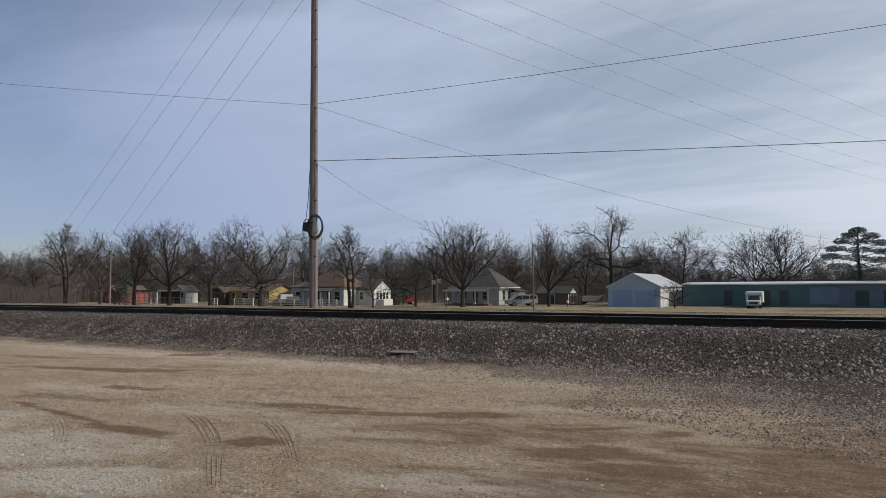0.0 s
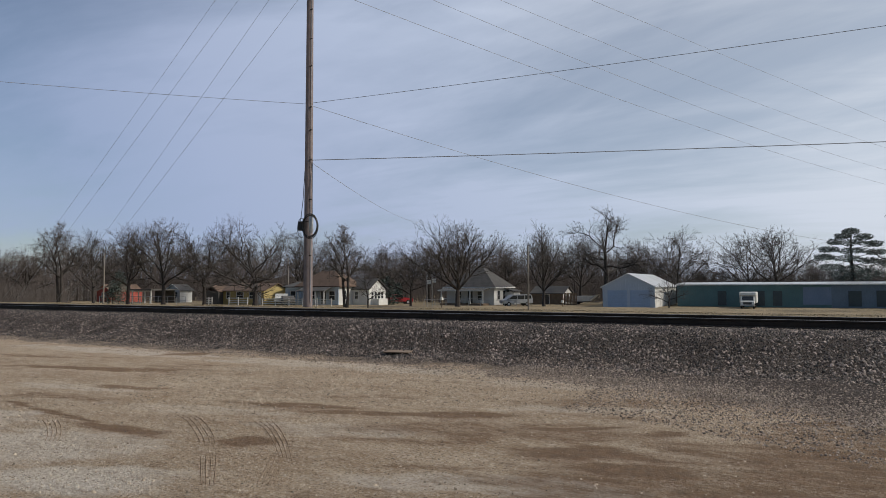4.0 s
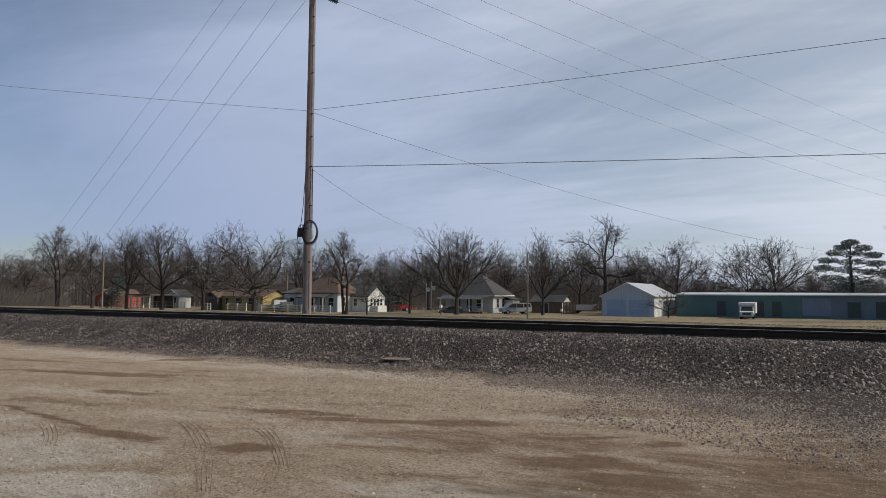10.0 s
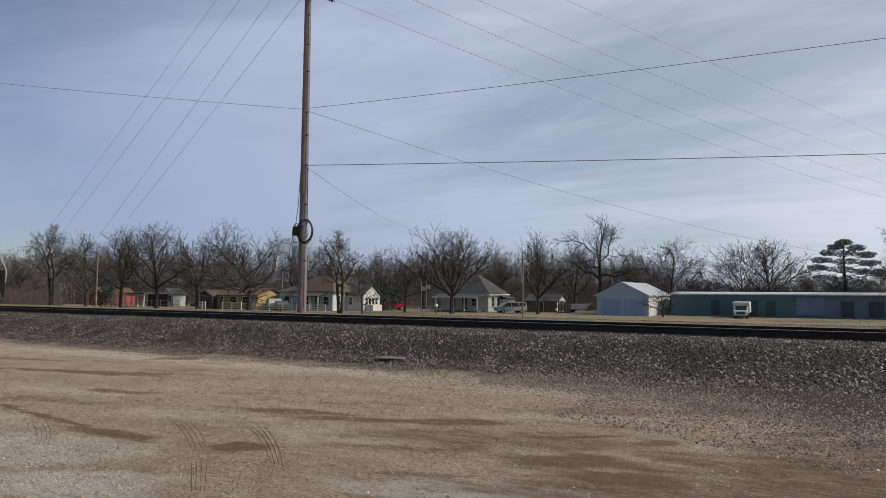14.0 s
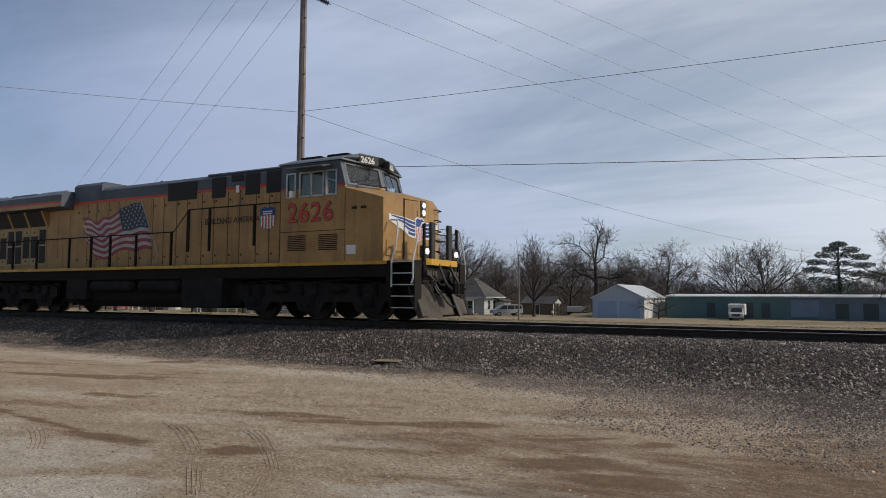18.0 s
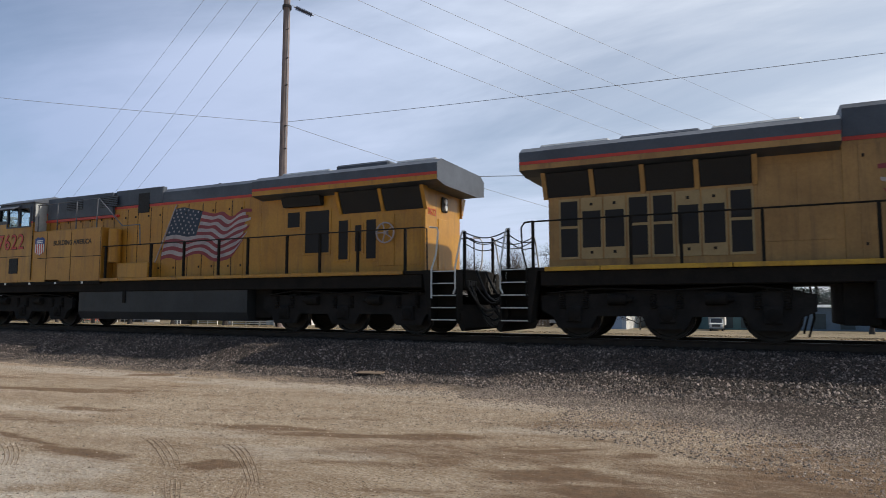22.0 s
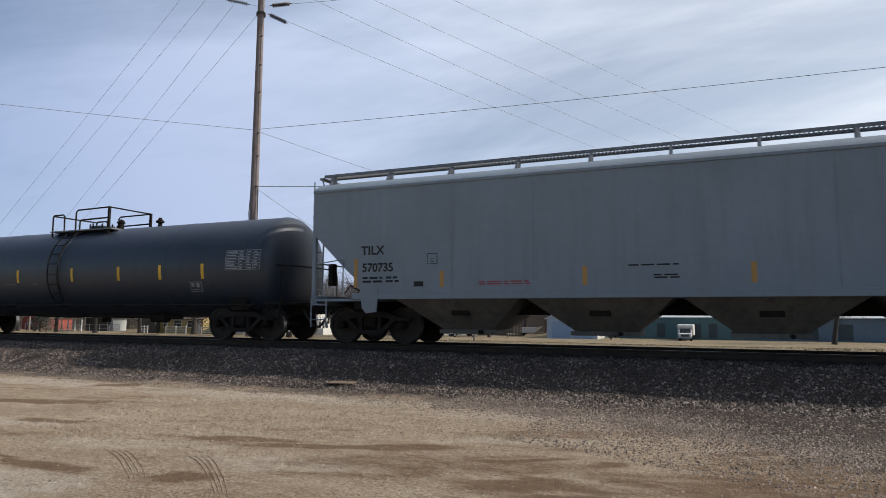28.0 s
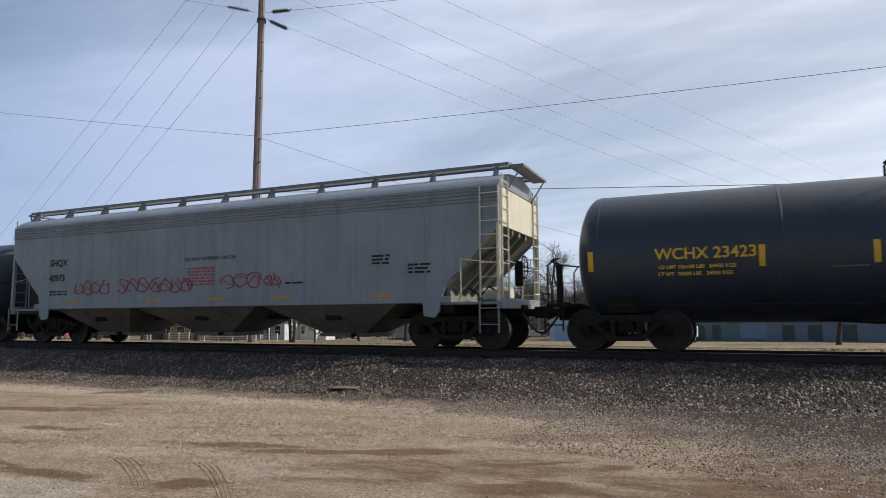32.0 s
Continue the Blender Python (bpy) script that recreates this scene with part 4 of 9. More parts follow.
    for dx in (0.5, 1.45):
        part("air_conditioner", Geo().box(cab_f - dx, cab_f - dx - 0.75, -0.75, 0.3, 4.58, 4.70, 0.03), M_under, lo)
        part("roof_fin", Geo().box(cab_f - dx - 0.1, cab_f - dx - 0.6, -0.6, 0.1, 4.69, 4.73, 0.01), M_under, lo)
    for s in (-1, 1):
        g = Geo()
        y0, y1 = s * 0.10, s * 1.36
        a = [(slant(3.70) - 0.02, y0, 3.70), (slant(3.70) - 0.02, y1, 3.70), (slant(4.24) - 0.02, y1, 4.24), (slant(4.24) - 0.02, y0, 4.24)]
        g.add(a + [(p[0] - 0.01, p[1], p[2]) for p in a], [(0, 1, 2, 3), (7, 6, 5, 4), (0, 4, 5, 1), (1, 5, 6, 2), (2, 6, 7, 3), (3, 7, 4, 0)])
        part("windscreen", bowed(g), M_glass, lo, "slanted cab windscreen").visible_shadow = False
        frame_bars = Geo()
        for ya, yb, za, zb in ((0.08, 1.40, 3.66, 3.71), (0.08, 1.40, 4.23, 4.28), (1.34, 1.40, 3.71, 4.23), (0.08, 0.13, 3.71, 4.23)):
            frame_bars.prism([(slant(za) + 0.012, za), (slant(zb) + 0.012, zb), (slant(zb) - 0.02, zb), (slant(za) - 0.02, za)], "y", s * ya, s * yb)
        part("windscreen_frame", bowed(frame_bars), M_rail_grey, lo)
        for y_foot in (0.45, 0.95):
            part("wiper", bowed(Geo().tube([(slant(4.24) + 0.03, s * y_foot, 4.26), (slant(4.05) + 0.05, s * (y_foot + 0.1), 4.1), (slant(3.8) + 0.03, s * (y_foot + 0.22), 3.84)], 0.013, 5)), M_black, lo)
        face = Matrix.Translation((cab_f + 0.12, s * 0.60, 4.43)) @ pose(0, 0, 0, 0, 0, s * 20)
        g = Geo().box(-0.2, 0.0, -0.34, 0.34, -0.14, 0.14, 0.02)
        g.v = [tuple(face @ Vector(v)) for v in g.v]
        board = part("number_board", g, M_black, lo)
        lettering(number, 0.24, face @ Matrix.Translation((0.004, -0.29, -0.08)) @ pose(0, 0, 0, 90, 0, 90), M_white, board, "board_number", fat=0.005)
    # nose: sloping hood with a bowed front
    z_side, z_mid = (3.06, 3.2) if old else (3.22, 3.38)
    front = [(nose - 0.02, -1.52, 1.58), (nose - 0.02, -1.52, z_side), (nose + 0.17, -0.78, z_mid), (nose + 0.17, 0.78, z_mid), (nose - 0.02, 1.52, z_side), (nose - 0.02, 1.52, 1.58), (nose + 0.17, 0.78, 1.58), (nose + 0.17, -0.78, 1.58)]
    rear = [(cab_f, -1.52, 1.58), (cab_f, -1.52, 3.56), (cab_f, -0.78, 3.66), (cab_f, 0.78, 3.66), (cab_f, 1.52, 3.56), (cab_f, 1.52, 1.58), (cab_f, 0.78, 1.58), (cab_f, -0.78, 1.58)]
    part("nose_hood", Geo().add(front + rear, [(0, 1, 2, 7), (7, 2, 3, 6), (6, 3, 4, 5)] + [(k, k + 8, (k + 1) % 8 + 8, (k + 1) % 8) for k in range(8)] + [tuple(range(8, 16))]), M_yellow, lo, "sloping yellow nose")

    def on_nose(y, z, out=0.0):
        return (nose + 0.17 - 0.257 * max(abs(y) - 0.78, 0) + out, y, z)

    def plate(name, pts, material, out, label=""):
        """A thin painted shape on the nose front, given as (y, z) corners, split where the front bends."""
        n = len(pts)
        g = Geo().add([on_nose(y, z, out) for y, z in pts] + [on_nose(y, z, -0.01) for y, z in pts], [tuple(range(n)), tuple(range(2 * n - 1, n - 1, -1))] + [(k, k + n, (k + 1) % n + n, (k + 1) % n) for k in range(n)])
        return part(name, g, material, lo, label)

    part("door_seam", Geo().tube([on_nose(-0.80, 1.66, 0.004), on_nose(-0.80, 3.26 if not old else 3.1, 0.004)], 0.022, 6).tube([on_nose(-0.1, 1.66, 0.0), on_nose(-0.1, 3.0, 0.0)], 0.012, 5).tube([on_nose(-0.78, 3.24 if not old else 3.08, 0.0), on_nose(-0.1, 3.28 if not old else 3.1, 0.0)], 0.012, 5), M_seam, lo)
    plate("nose_locker", [(-1.42, 1.72), (-0.9, 1.72), (-0.9, 2.12), (-1.42, 2.12)], M_yellow, 0.018)
    plate("headlight_recess", [(0.06, 2.86), (0.34, 2.86), (0.34, 3.32), (0.06, 3.32)] if not old else [(0.06, 2.7), (0.34, 2.7), (0.34, 3.14), (0.06, 3.14)], M_black, 0.012)
    for k in range(2):
        z = (2.98 if not old else 2.82) + 0.21 * k
        part("headlight_rim", Geo().disc((nose + 0.185, 0.2, z), "x", 0.1, 0.05, 16), M_galv, lo)
        part("headlight", Geo().disc((nose + 0.20, 0.2, z), "x", 0.068, 0.04, 16), M_lit if not old else M_lamp, lo, "round headlight")
    for s in (-1, 1):
        # winged emblem: white edge, blue feathers
        for a, b in ((0.14, 0.78), (0.78, 1.34)):
            def upper(q):
                return 2.70 + 0.09 * (q - 0.14)
            def lower(q):
                return 2.24 + 0.02 * q if q < 0.5 else 2.25 + 0.47 * (q - 0.5)
            steps = [a + (b - a) * k / 5 for k in range(6)]
            plate("emblem_wing", [(s * q, upper(q)) for q in steps] + [(s * q, lower(q)) for q in reversed(steps)], M_white, 0.014)
            for k in range(4):
                lo_f, hi_f = 0.12 + 0.22 * k, 0.27 + 0.22 * k
                reach_q = 1.26 - 0.22 * (3 - k)
                ends = [min(q, reach_q) for q in steps]
                if ends[0] < ends[-1]:
                    plate("emblem_feather", [(s * q, lower(q) + (upper(q) - lower(q)) * hi_f) for q in ends] + [(s * q, lower(q) + (upper(q) - lower(q)) * lo_f) for q in reversed(ends)], M_blue, 0.020)
    plate("emblem_shield", [(-0.24, 2.30), (0.0, 2.16), (0.24, 2.30), (0.24, 2.78), (0.12, 2.84), (0.0, 2.80), (-0.12, 2.84), (-0.24, 2.78)], M_white, 0.024)
    plate("emblem_cap", [(-0.21, 2.56), (0.21, 2.56), (0.21, 2.75), (0.11, 2.80), (0.0, 2.76), (-0.11, 2.80), (-0.21, 2.75)], M_blue, 0.028)
    for k in range(5):
        y = -0.21 + 0.084 * k + 0.042
        plate("emblem_bar", [(y - 0.021, 2.28 - 0.09 * (1 - abs(y) / 0.21)), (y + 0.021, 2.28 - 0.09 * (1 - abs(y) / 0.21)), (y + 0.021, 2.54), (y - 0.021, 2.54)], M_numred, 0.028)
    for k in range(5):
        part("grab_iron", Geo().tube([on_nose(0.95, 1.95 + 0.3 * k, 0.0), on_nose(0.95, 1.95 + 0.3 * k, 0.13), on_nose(1.35, 1.95 + 0.3 * k, 0.13), on_nose(1.35, 1.95 + 0.3 * k, 0.0)], 0.016, 6), M_under, lo)
    part("nose_grab", Geo().tube([(cab_f + 0.08, -1.1, 3.58), (cab_f + 0.1, -1.1, 3.70), (nose - 0.45, -0.7, 3.60), (nose - 0.4, -0.7, 3.46)], 0.016, 6), M_black, lo)
    part("nose_hatch", Geo().lathe([(3.40, 0.12), (3.60, 0.12), (3.62, 0.17), (3.68, 0.17), (3.70, 0.0)], "z", 14, (cab_f + 0.22, -0.25, 0)), M_yellow, lo, "round filler cap", smooth=40)
    # cab side windows, vents and marks
    for s in (-1, 1):
        for b, a, z0, z1 in ((h[1], h[0], h[2], h[3]) for h in holes):
            window(b, a, z0, z1, 1.522, s, lo, M_roofgrey if old else M_galv)
        if old:
            part("sunshade", Geo().prism([(s * 1.5, 4.22), (s * 1.52, 4.26), (s * 1.86, 4.10), (s * 1.85, 4.07)], "x", -2.7, -4.0), M_roofgrey, lo)
            panel("side_vent", -3.95, -3.43, 1.83, 2.37, 1.52, s, M_screen, lo)
        else:
            part("sunshade", Geo().prism([(s * 1.5, 4.20), (s * 1.52, 4.24), (s * 1.95, 4.12), (s * 1.94, 4.09)], "x", -3.1, -4.4), M_roofgrey, lo)
            part("mirror", Geo().box(-4.42, -4.30, s * 1.56, s * 1.72, 3.36, 3.55, 0.02), M_white, lo)
            for x0 in (-4.61, -3.54):
                panel("louvre_frame", x0, x0 + 0.68, 1.87, 2.36, 1.52, s, M_yellow, lo, 0.008)
                for k in range(9):
                    part("louvre", Geo().box(x0 + 0.03, x0 + 0.65, s * 1.52, s * 1.542, 1.90 + 0.05 * k, 1.925 + 0.05 * k), M_seam, lo)
            panel("white_plate", -2.59, -2.29, 1.77, 2.01, 1.52, s, M_white, lo)
        for z in (2.42, ):
            part("seam", Geo().box(cab_b, cab_f, s * 1.51, s * 1.526, z, z + 0.018), M_seam, lo)
        part("seam", Geo().box(cab_b + 0.0, cab_b + 0.02, s * 1.51, s * 1.526, 1.6, 4.3), M_seam, lo)
        part("seam", Geo().box(cab_f - 0.006, cab_f + 0.004, s * 1.51, s * 1.523, 1.6, 3.5), M_seam, lo)
        for q in (0.55, 0.85):
            part("handhold", Geo().box(nose - q, nose - q - 0.14, s * 1.52, s * 1.56, 2.96, 3.02), M_seam, lo)
    n0 = cab_b + (0.30 if not old else 0.32)
    if vis < 0:
        lettering(number, 0.74, text_pose(n0 - 0.02, 1.534, 2.70, vis), M_brownlet, lo, "number_outline", 1.10, 1.0, fat=0.016)
        lettering(number, 0.74, text_pose(n0 - 0.02, 1.538, 2.70, vis), M_numred, lo, "road_number", 1.10, 1.0)
    else:
        lettering(number, 0.76, text_pose(n0 + 1.68, 1.534, 2.70, vis), M_brownlet, lo, "number_outline", 1.06, 0.98, fat=0.014)
        lettering(number, 0.76, text_pose(n0 + 1.68, 1.538, 2.70, vis), M_numred, lo, "road_number", 1.06, 0.98)
    # long hood
    part("hood", Geo().box(cab_b + 0.02, back, -1.05, 1.05, 1.57, 3.92, 0.01), M_yellow, lo)
    top = [(-1.052, 3.96), (-1.052, 4.30), (-0.9, 4.42), (0.9, 4.42), (1.052, 4.30), (1.052, 3.96)]
    part("hood_roof", Geo().prism(top, "x", cab_b - 0.06, back), M_roofgrey, lo)
    part("red_line", Geo().box(cab_b - 0.02, back, -1.066, 1.066, 3.885, 3.965), M_redline, lo)
    part("hood_roof_step", Geo().box(-8.4, cab_b - 0.1, -0.98, 0.98, 4.38, 4.47, 0.04), M_roofgrey, lo)
    for s in (-1, 1):
        x, k = cab_b - 0.2, 0
        while x - 0.56 > back + 0.1:
            w = (0.60, 0.52, 0.66, 0.48)[k % 4]
            panel("hood_door", x - w, x - 0.03, 1.62, 3.80, 1.05, s, M_yellow, lo)
            part("seam", Geo().box(x - 0.028, x - 0.002, s * 1.04, s * 1.056, 1.6, 3.84), M_seam, lo)
            for z in (1.86, 3.55):
                part("door_latch", Geo().box(x - w + 0.06, x - w + 0.10, s * 1.06, s * 1.08, z, z + 0.06), M_seam, lo)
            x, k = x - w, k + 1
        if old:
            for a, b, z0, z1 in ((-9.95, -9.45, 3.70, 4.2), (-5.3, -5.95, 4.0, 4.34), (-6.9, -7.7, 3.98, 4.36)):
                panel("hood_screen", b, a, z0, z1, 1.055, s, M_screen, lo, 0.014)
        else:
            for a, b, z0, z1 in ((-8.74, -10.06, 3.70, 4.28), (-7.49, -8.07, 3.67, 4.31), (-6.75, -7.25, 4.12, 4.33), (-6.10, -6.67, 3.68, 4.33), (-5.1, -5.84, 3.68, 4.33)):
                panel("hood_screen", b, a, z0, z1, 1.06, s, M_screen, lo, 0.014)
            panel("tag_plate", -7.05, -6.93, 3.78, 4.0, 1.06, s, M_white, lo, 0.016)
    if old:
        # full-width equipment cabinet behind the cab, with a rail on top
        part("equipment_cabinet", Geo().box(cab_b, -8.3, -1.5, 1.5, 1.47, 3.27, 0.02), M_yellow, lo, "full-width yellow equipment cabinet")
        part("cabinet_skirt", Geo().box(cab_b + 2.0, -8.3, -1.505, 1.505, 1.42, 1.52), M_under, lo)
        for x in (-3.2, -4.6, -6.0, -7.4):
            for s in (-1, 1):
                part("reflector", Geo().box(x, x - 0.1, s * 1.50, s * 1.512, 1.43, 1.50), M_white, lo)
        for s in (-1, 1):
            part("seam", Geo().box(cab_b - 0.3, -8.3, s * 1.49, s * 1.508, 2.32, 2.34), M_seam, lo)
            for x in (-5.5, -6.8, -8.28):
                part("seam", Geo().box(x, x + 0.015, s * 1.49, s * 1.507, 1.5, 3.25), M_seam, lo)
            part("sand_drum", Geo().lathe([(2.10, 0.0), (2.10, 0.2), (3.18, 0.2), (3.22, 0.15), (3.22, 0)], "z", 18, (-8.62, s * 1.24, 0)), M_yellow, lo, smooth=40)
            part("locker", Geo().box(-9.0, -10.4, s * 1.0, s * 1.42, 1.58, 2.06, 0.02), M_yellow, lo)
            pts = [(cab_b - 0.1, s * 1.44, 4.2), (-8.0, s * 1.44, 4.24), (-9.2, s * 1.44, 3.26), (-10.0, s * 1.44, 3.26), (-10.05, s * 1.44, 2.6)]
            part("handrail", Geo().tube(pts, 0.02, 6), M_rail_grey, lo)
            for x in (cab_b - 0.15, -5.9, -6.9, -7.95):
                part("stanchion", Geo().tube([(x, s * 1.44, 3.26), (x, s * 1.44, 4.22)], 0.02, 6), M_rail_grey, lo)
            part("roof_box", Geo().box(-4.9, -8.3, s * 0.98, s * 1.16, 3.70, 4.46, 0.02), M_roofgrey, lo)
            part("red_line", Geo().box(-4.85, -8.55, s * 1.0, s * 1.166, 3.62, 3.70), M_redline, lo)
            for a in (-6.3, -8.05):
                panel("louvre_frame", a - 0.5, a + 0.35, 3.98, 4.34, 1.16, s, M_screen, lo, 0.006)
                for k in range(6):
                    part("louvre", Geo().box(a - 0.5, a + 0.35, s * 1.16, s * 1.185, 3.99 + 0.06 * k, 4.02 + 0.06 * k), M_roofgrey, lo)
            part("hood_shoulder", Geo().box(-8.35, -10.55, s * 0.9, s * 1.075, 3.97, 4.50, 0.02), M_roofgrey, lo)
            panel("shoulder_screen", -9.95, -9.45, 3.70, 4.34, 1.075, s, M_screen, lo, 0.012)
    else:
        part("roof_box", Geo().prism([(-1.07, 3.97), (-1.07, 4.52), (-0.95, 4.63), (0.95, 4.63), (1.07, 4.52), (1.07, 3.97)], "x", -13.42, -14.96), M_roofgrey, lo)
    for i in range(3):
        part("exhaust_stack", Geo().box(-10.6 - 0.55 * i, -10.9 - 0.55 * i, -0.3, 0.3, 4.40, 4.48 + 0.05 * (i % 2), 0.02), M_roofgrey, lo)
    part("horn", Geo().lathe([(-0.18, 0.03), (0.05, 0.035), (0.2, 0.09)], "x", 10, (-12.3 if old else -11.5, 0.2, 4.54)).lathe([(-0.15, 0.03), (0.05, 0.035), (0.25, 0.1)], "x", 10, (-12.6 if old else -11.8, -0.1, 4.56)), M_black, lo)
    # slogan and emblem
    y_mark = 1.502 if old else 1.066
    sx = (-6.25 + 0.35, -5.0) if old else (-8.34, -5.77)
    cx = sx[0]
    if vis < 0:
        lettering("BUILDING AMERICA", 0.255, text_pose(cx, y_mark, 2.86, vis), M_brownlet, lo, "slogan", 1.06, 0.94, fat=0.004)
        shield(lo, sx[1], 2.93, 0.52, 0.62, y_mark, vis)
    else:
        lettering("BUILDING AMERICA", 0.225, text_pose(-5.85, y_mark, 2.75, vis), M_brownlet, lo, "slogan", 1.04, 0.94, fat=0.007)
        shield(lo, -5.1, 2.75, 0.48, 0.58, y_mark, vis)
    flag(lo, -11.30 if not old else -11.12, vis, 0.30 if old else 0.45)
    # radiator section
    part("radiator_hood", Geo().box(back, rear_hood, -1.05, 1.05, 1.57, 3.74, 0.01), M_yellow, lo)
    wing = [(-1.05, 3.72), (-1.5, 3.80), (-1.5, 4.22), (-1.25, 4.36), (1.25, 4.36), (1.5, 4.22), (1.5, 3.80), (1.05, 3.72)]
    part("radiator_wing", Geo().prism(wing, "x", back - 0.02, wing_end), M_roofgrey, lo)
    for s in (-1, 1):
        part("red_line", Geo().box(back - 0.03, wing_end + 0.01, s * 1.49, s * 1.506, 3.93, 4.0), M_redline, lo)
        part("wing_lower_edge", Geo().box(back - 0.03, wing_end + 0.01, s * 1.49, s * 1.505, 3.80, 3.925), M_yellow, lo)
        m = 4 if not old else 3
        a0, a1 = (back - 1.5, rear_hood - 0.05) if not old else (back - 0.95, rear_hood - 0.1)
        spans = [(a0 + (a1 - a0) * k / m - 0.06, a0 + (a1 - a0) * (k + 1) / m + 0.06, 3.2) for k in range(m)] if not old else [(-15.5, -16.8, 3.46), (-17.45, -18.66, 3.18), (-18.78, -19.9, 3.18)]
        for x0, x1, zr in spans:
            yr = 1.075 + 0.43 * (zr - 3.2)
            g = Geo().add([(x0, s * yr, zr), (x1, s * yr, zr), (x1, s * 1.3, 3.72), (x0, s * 1.3, 3.72), (x0, s * 1.04, zr), (x1, s * 1.04, zr), (x1, s * 1.04, 3.72), (x0, s * 1.04, 3.72)],
                          [(0, 1, 2, 3), (4, 7, 6, 5), (0, 4, 5, 1), (3, 2, 6, 7), (0, 3, 7, 4), (1, 5, 6, 2)])
            part("radiator_screen", g, M_screen, lo, "black radiator intake screen")
        for x0 in ([a0 + (a1 - a0) * k / m for k in range(m + 1)] if not old else (-17.38, -18.72, -19.96)):
            g = Geo().add([(x0 - 0.05, s * 1.08, 3.16), (x0 + 0.05, s * 1.08, 3.16), (x0 + 0.05, s * 1.32, 3.74), (x0 - 0.05, s * 1.32, 3.74), (x0 - 0.05, s * 1.04, 3.16), (x0 + 0.05, s * 1.04, 3.16), (x0 + 0.05, s * 1.04, 3.74), (x0 - 0.05, s * 1.04, 3.74)],
                          [(0, 1, 2, 3), (4, 7, 6, 5), (0, 4, 5, 1), (3, 2, 6, 7), (0, 3, 7, 4), (1, 5, 6, 2)])
            part("screen_post", g, M_yellow, lo)
        if old:
            for a, b, z0, z1 in ((-16.0, -15.58, 2.90, 3.32), (-17.0, -16.2, 2.16, 3.32), (-17.62, -17.32, 1.95, 3.0), (-18.05, -17.85, 2.15, 2.85), (-18.5, -18.2, 1.95, 2.98)):
                panel("door_frame", a - 0.06, b + 0.06, z0 - 0.06, z1 + 0.06, 1.05, s, M_yellow, lo, 0.02)
                panel("door_screen", a, b, z0, z1, 1.05, s, M_screen, lo, 0.026)
            for a, b in ((-19.05, -18.55), (-19.85, -19.1)):
                panel("hood_door", a, b, 1.75, 3.1, 1.05, s, M_yellow, lo, 0.02)
            wheel = part("brake_wheel", Geo().tube([(-18.83 + 0.26 * math.cos(q), s * 1.16, 2.6 + 0.26 * math.sin(q)) for q in [math.tau * k / 24 for k in range(25)]], 0.022, 6, cap=False), M_flagwhite, lo, "pale hand-brake wheel")
            for k in range(5):
                q = math.tau * k / 5
                part("spoke", Geo().tube([(-18.83, s * 1.16, 2.6), (-18.83 + 0.25 * math.cos(q), s * 1.16, 2.6 + 0.25 * math.sin(q))], 0.016, 5), M_flagwhite, wheel)
            part("wheel_hub", Geo().disc((-18.83, s * 1.12, 2.6), "y", 0.05, 0.12, 10), M_flagwhite, wheel)
        else:
            a0, a1 = back - 1.52, rear_hood - 0.22 + 0.45
            for k in range(8):
                x0, x1 = sorted((a0 + (a1 - a0) * (k + 0.06) / 8, a0 + (a1 - a0) * (k + 0.94) / 8))
                panel("door_frame", x0 - 0.012, x1 + 0.012, 1.76, 3.14, 1.05, s, M_frame, lo, 0.018, "pale screened door frame")
                if k in (0, 3, 4, 7):
                    panel("door_screen", x0 + 0.03, x1 - 0.03, 1.82, 2.46, 1.05, s, M_screen, lo, 0.024)
                    panel("door_screen", x0 + 0.03, x1 - 0.03, 2.52, 3.08, 1.05, s, M_screen, lo, 0.024)
                else:
                    panel("door_screen", x0 + 0.02, x1 - 0.02, 2.02, 2.84, 1.05, s, M_screen, lo, 0.024)
                    for z in (1.88, 2.96):
                        part("door_latch", Geo().box((x0 + x1) / 2 - 0.03, (x0 + x1) / 2 + 0.03, s * 1.06, s * 1.085, z, z + 0.06), M_seam, lo)
            for a in (-15.15, -15.85):
                panel("hood_door", a - 0.62, a, 2.0, 3.55, 1.05, s, M_yellow, lo)
    for k in range(3):
        part("fan_cover", Geo().box(back - 0.6 - 1.9 * k, back - 2.3 - 1.9 * k if k < 2 else wing_end + 0.3, -0.95, 0.95, 4.35, 4.50 + (0.06 if old and k == 1 else 0.0), 0.05), M_roofgrey if k % 2 else M_galv, lo)
    # rear end
    part("rear_lamp", Geo().box(rear_hood - 0.06, rear_hood + 0.02, -0.16, 0.16, 3.2, 3.6, 0.03), M_black, lo)
    for z in (3.32, 3.48):
        part("lamp", Geo().disc((rear_hood - 0.07, 0, z), "x", 0.075, 0.03, 14), M_lamp, lo)
    lettering(number, 0.24, Matrix.Translation((rear_hood - 0.012, 0.95, 3.05)) @ pose(0, 0, 0, 90, 0, -90), M_numred, lo, "rear_number")
    part("rear_door", Geo().box(rear_hood - 0.02, rear_hood + 0.02, -0.25, 0.35, 1.6, 3.0, 0.006), M_yellow, lo)
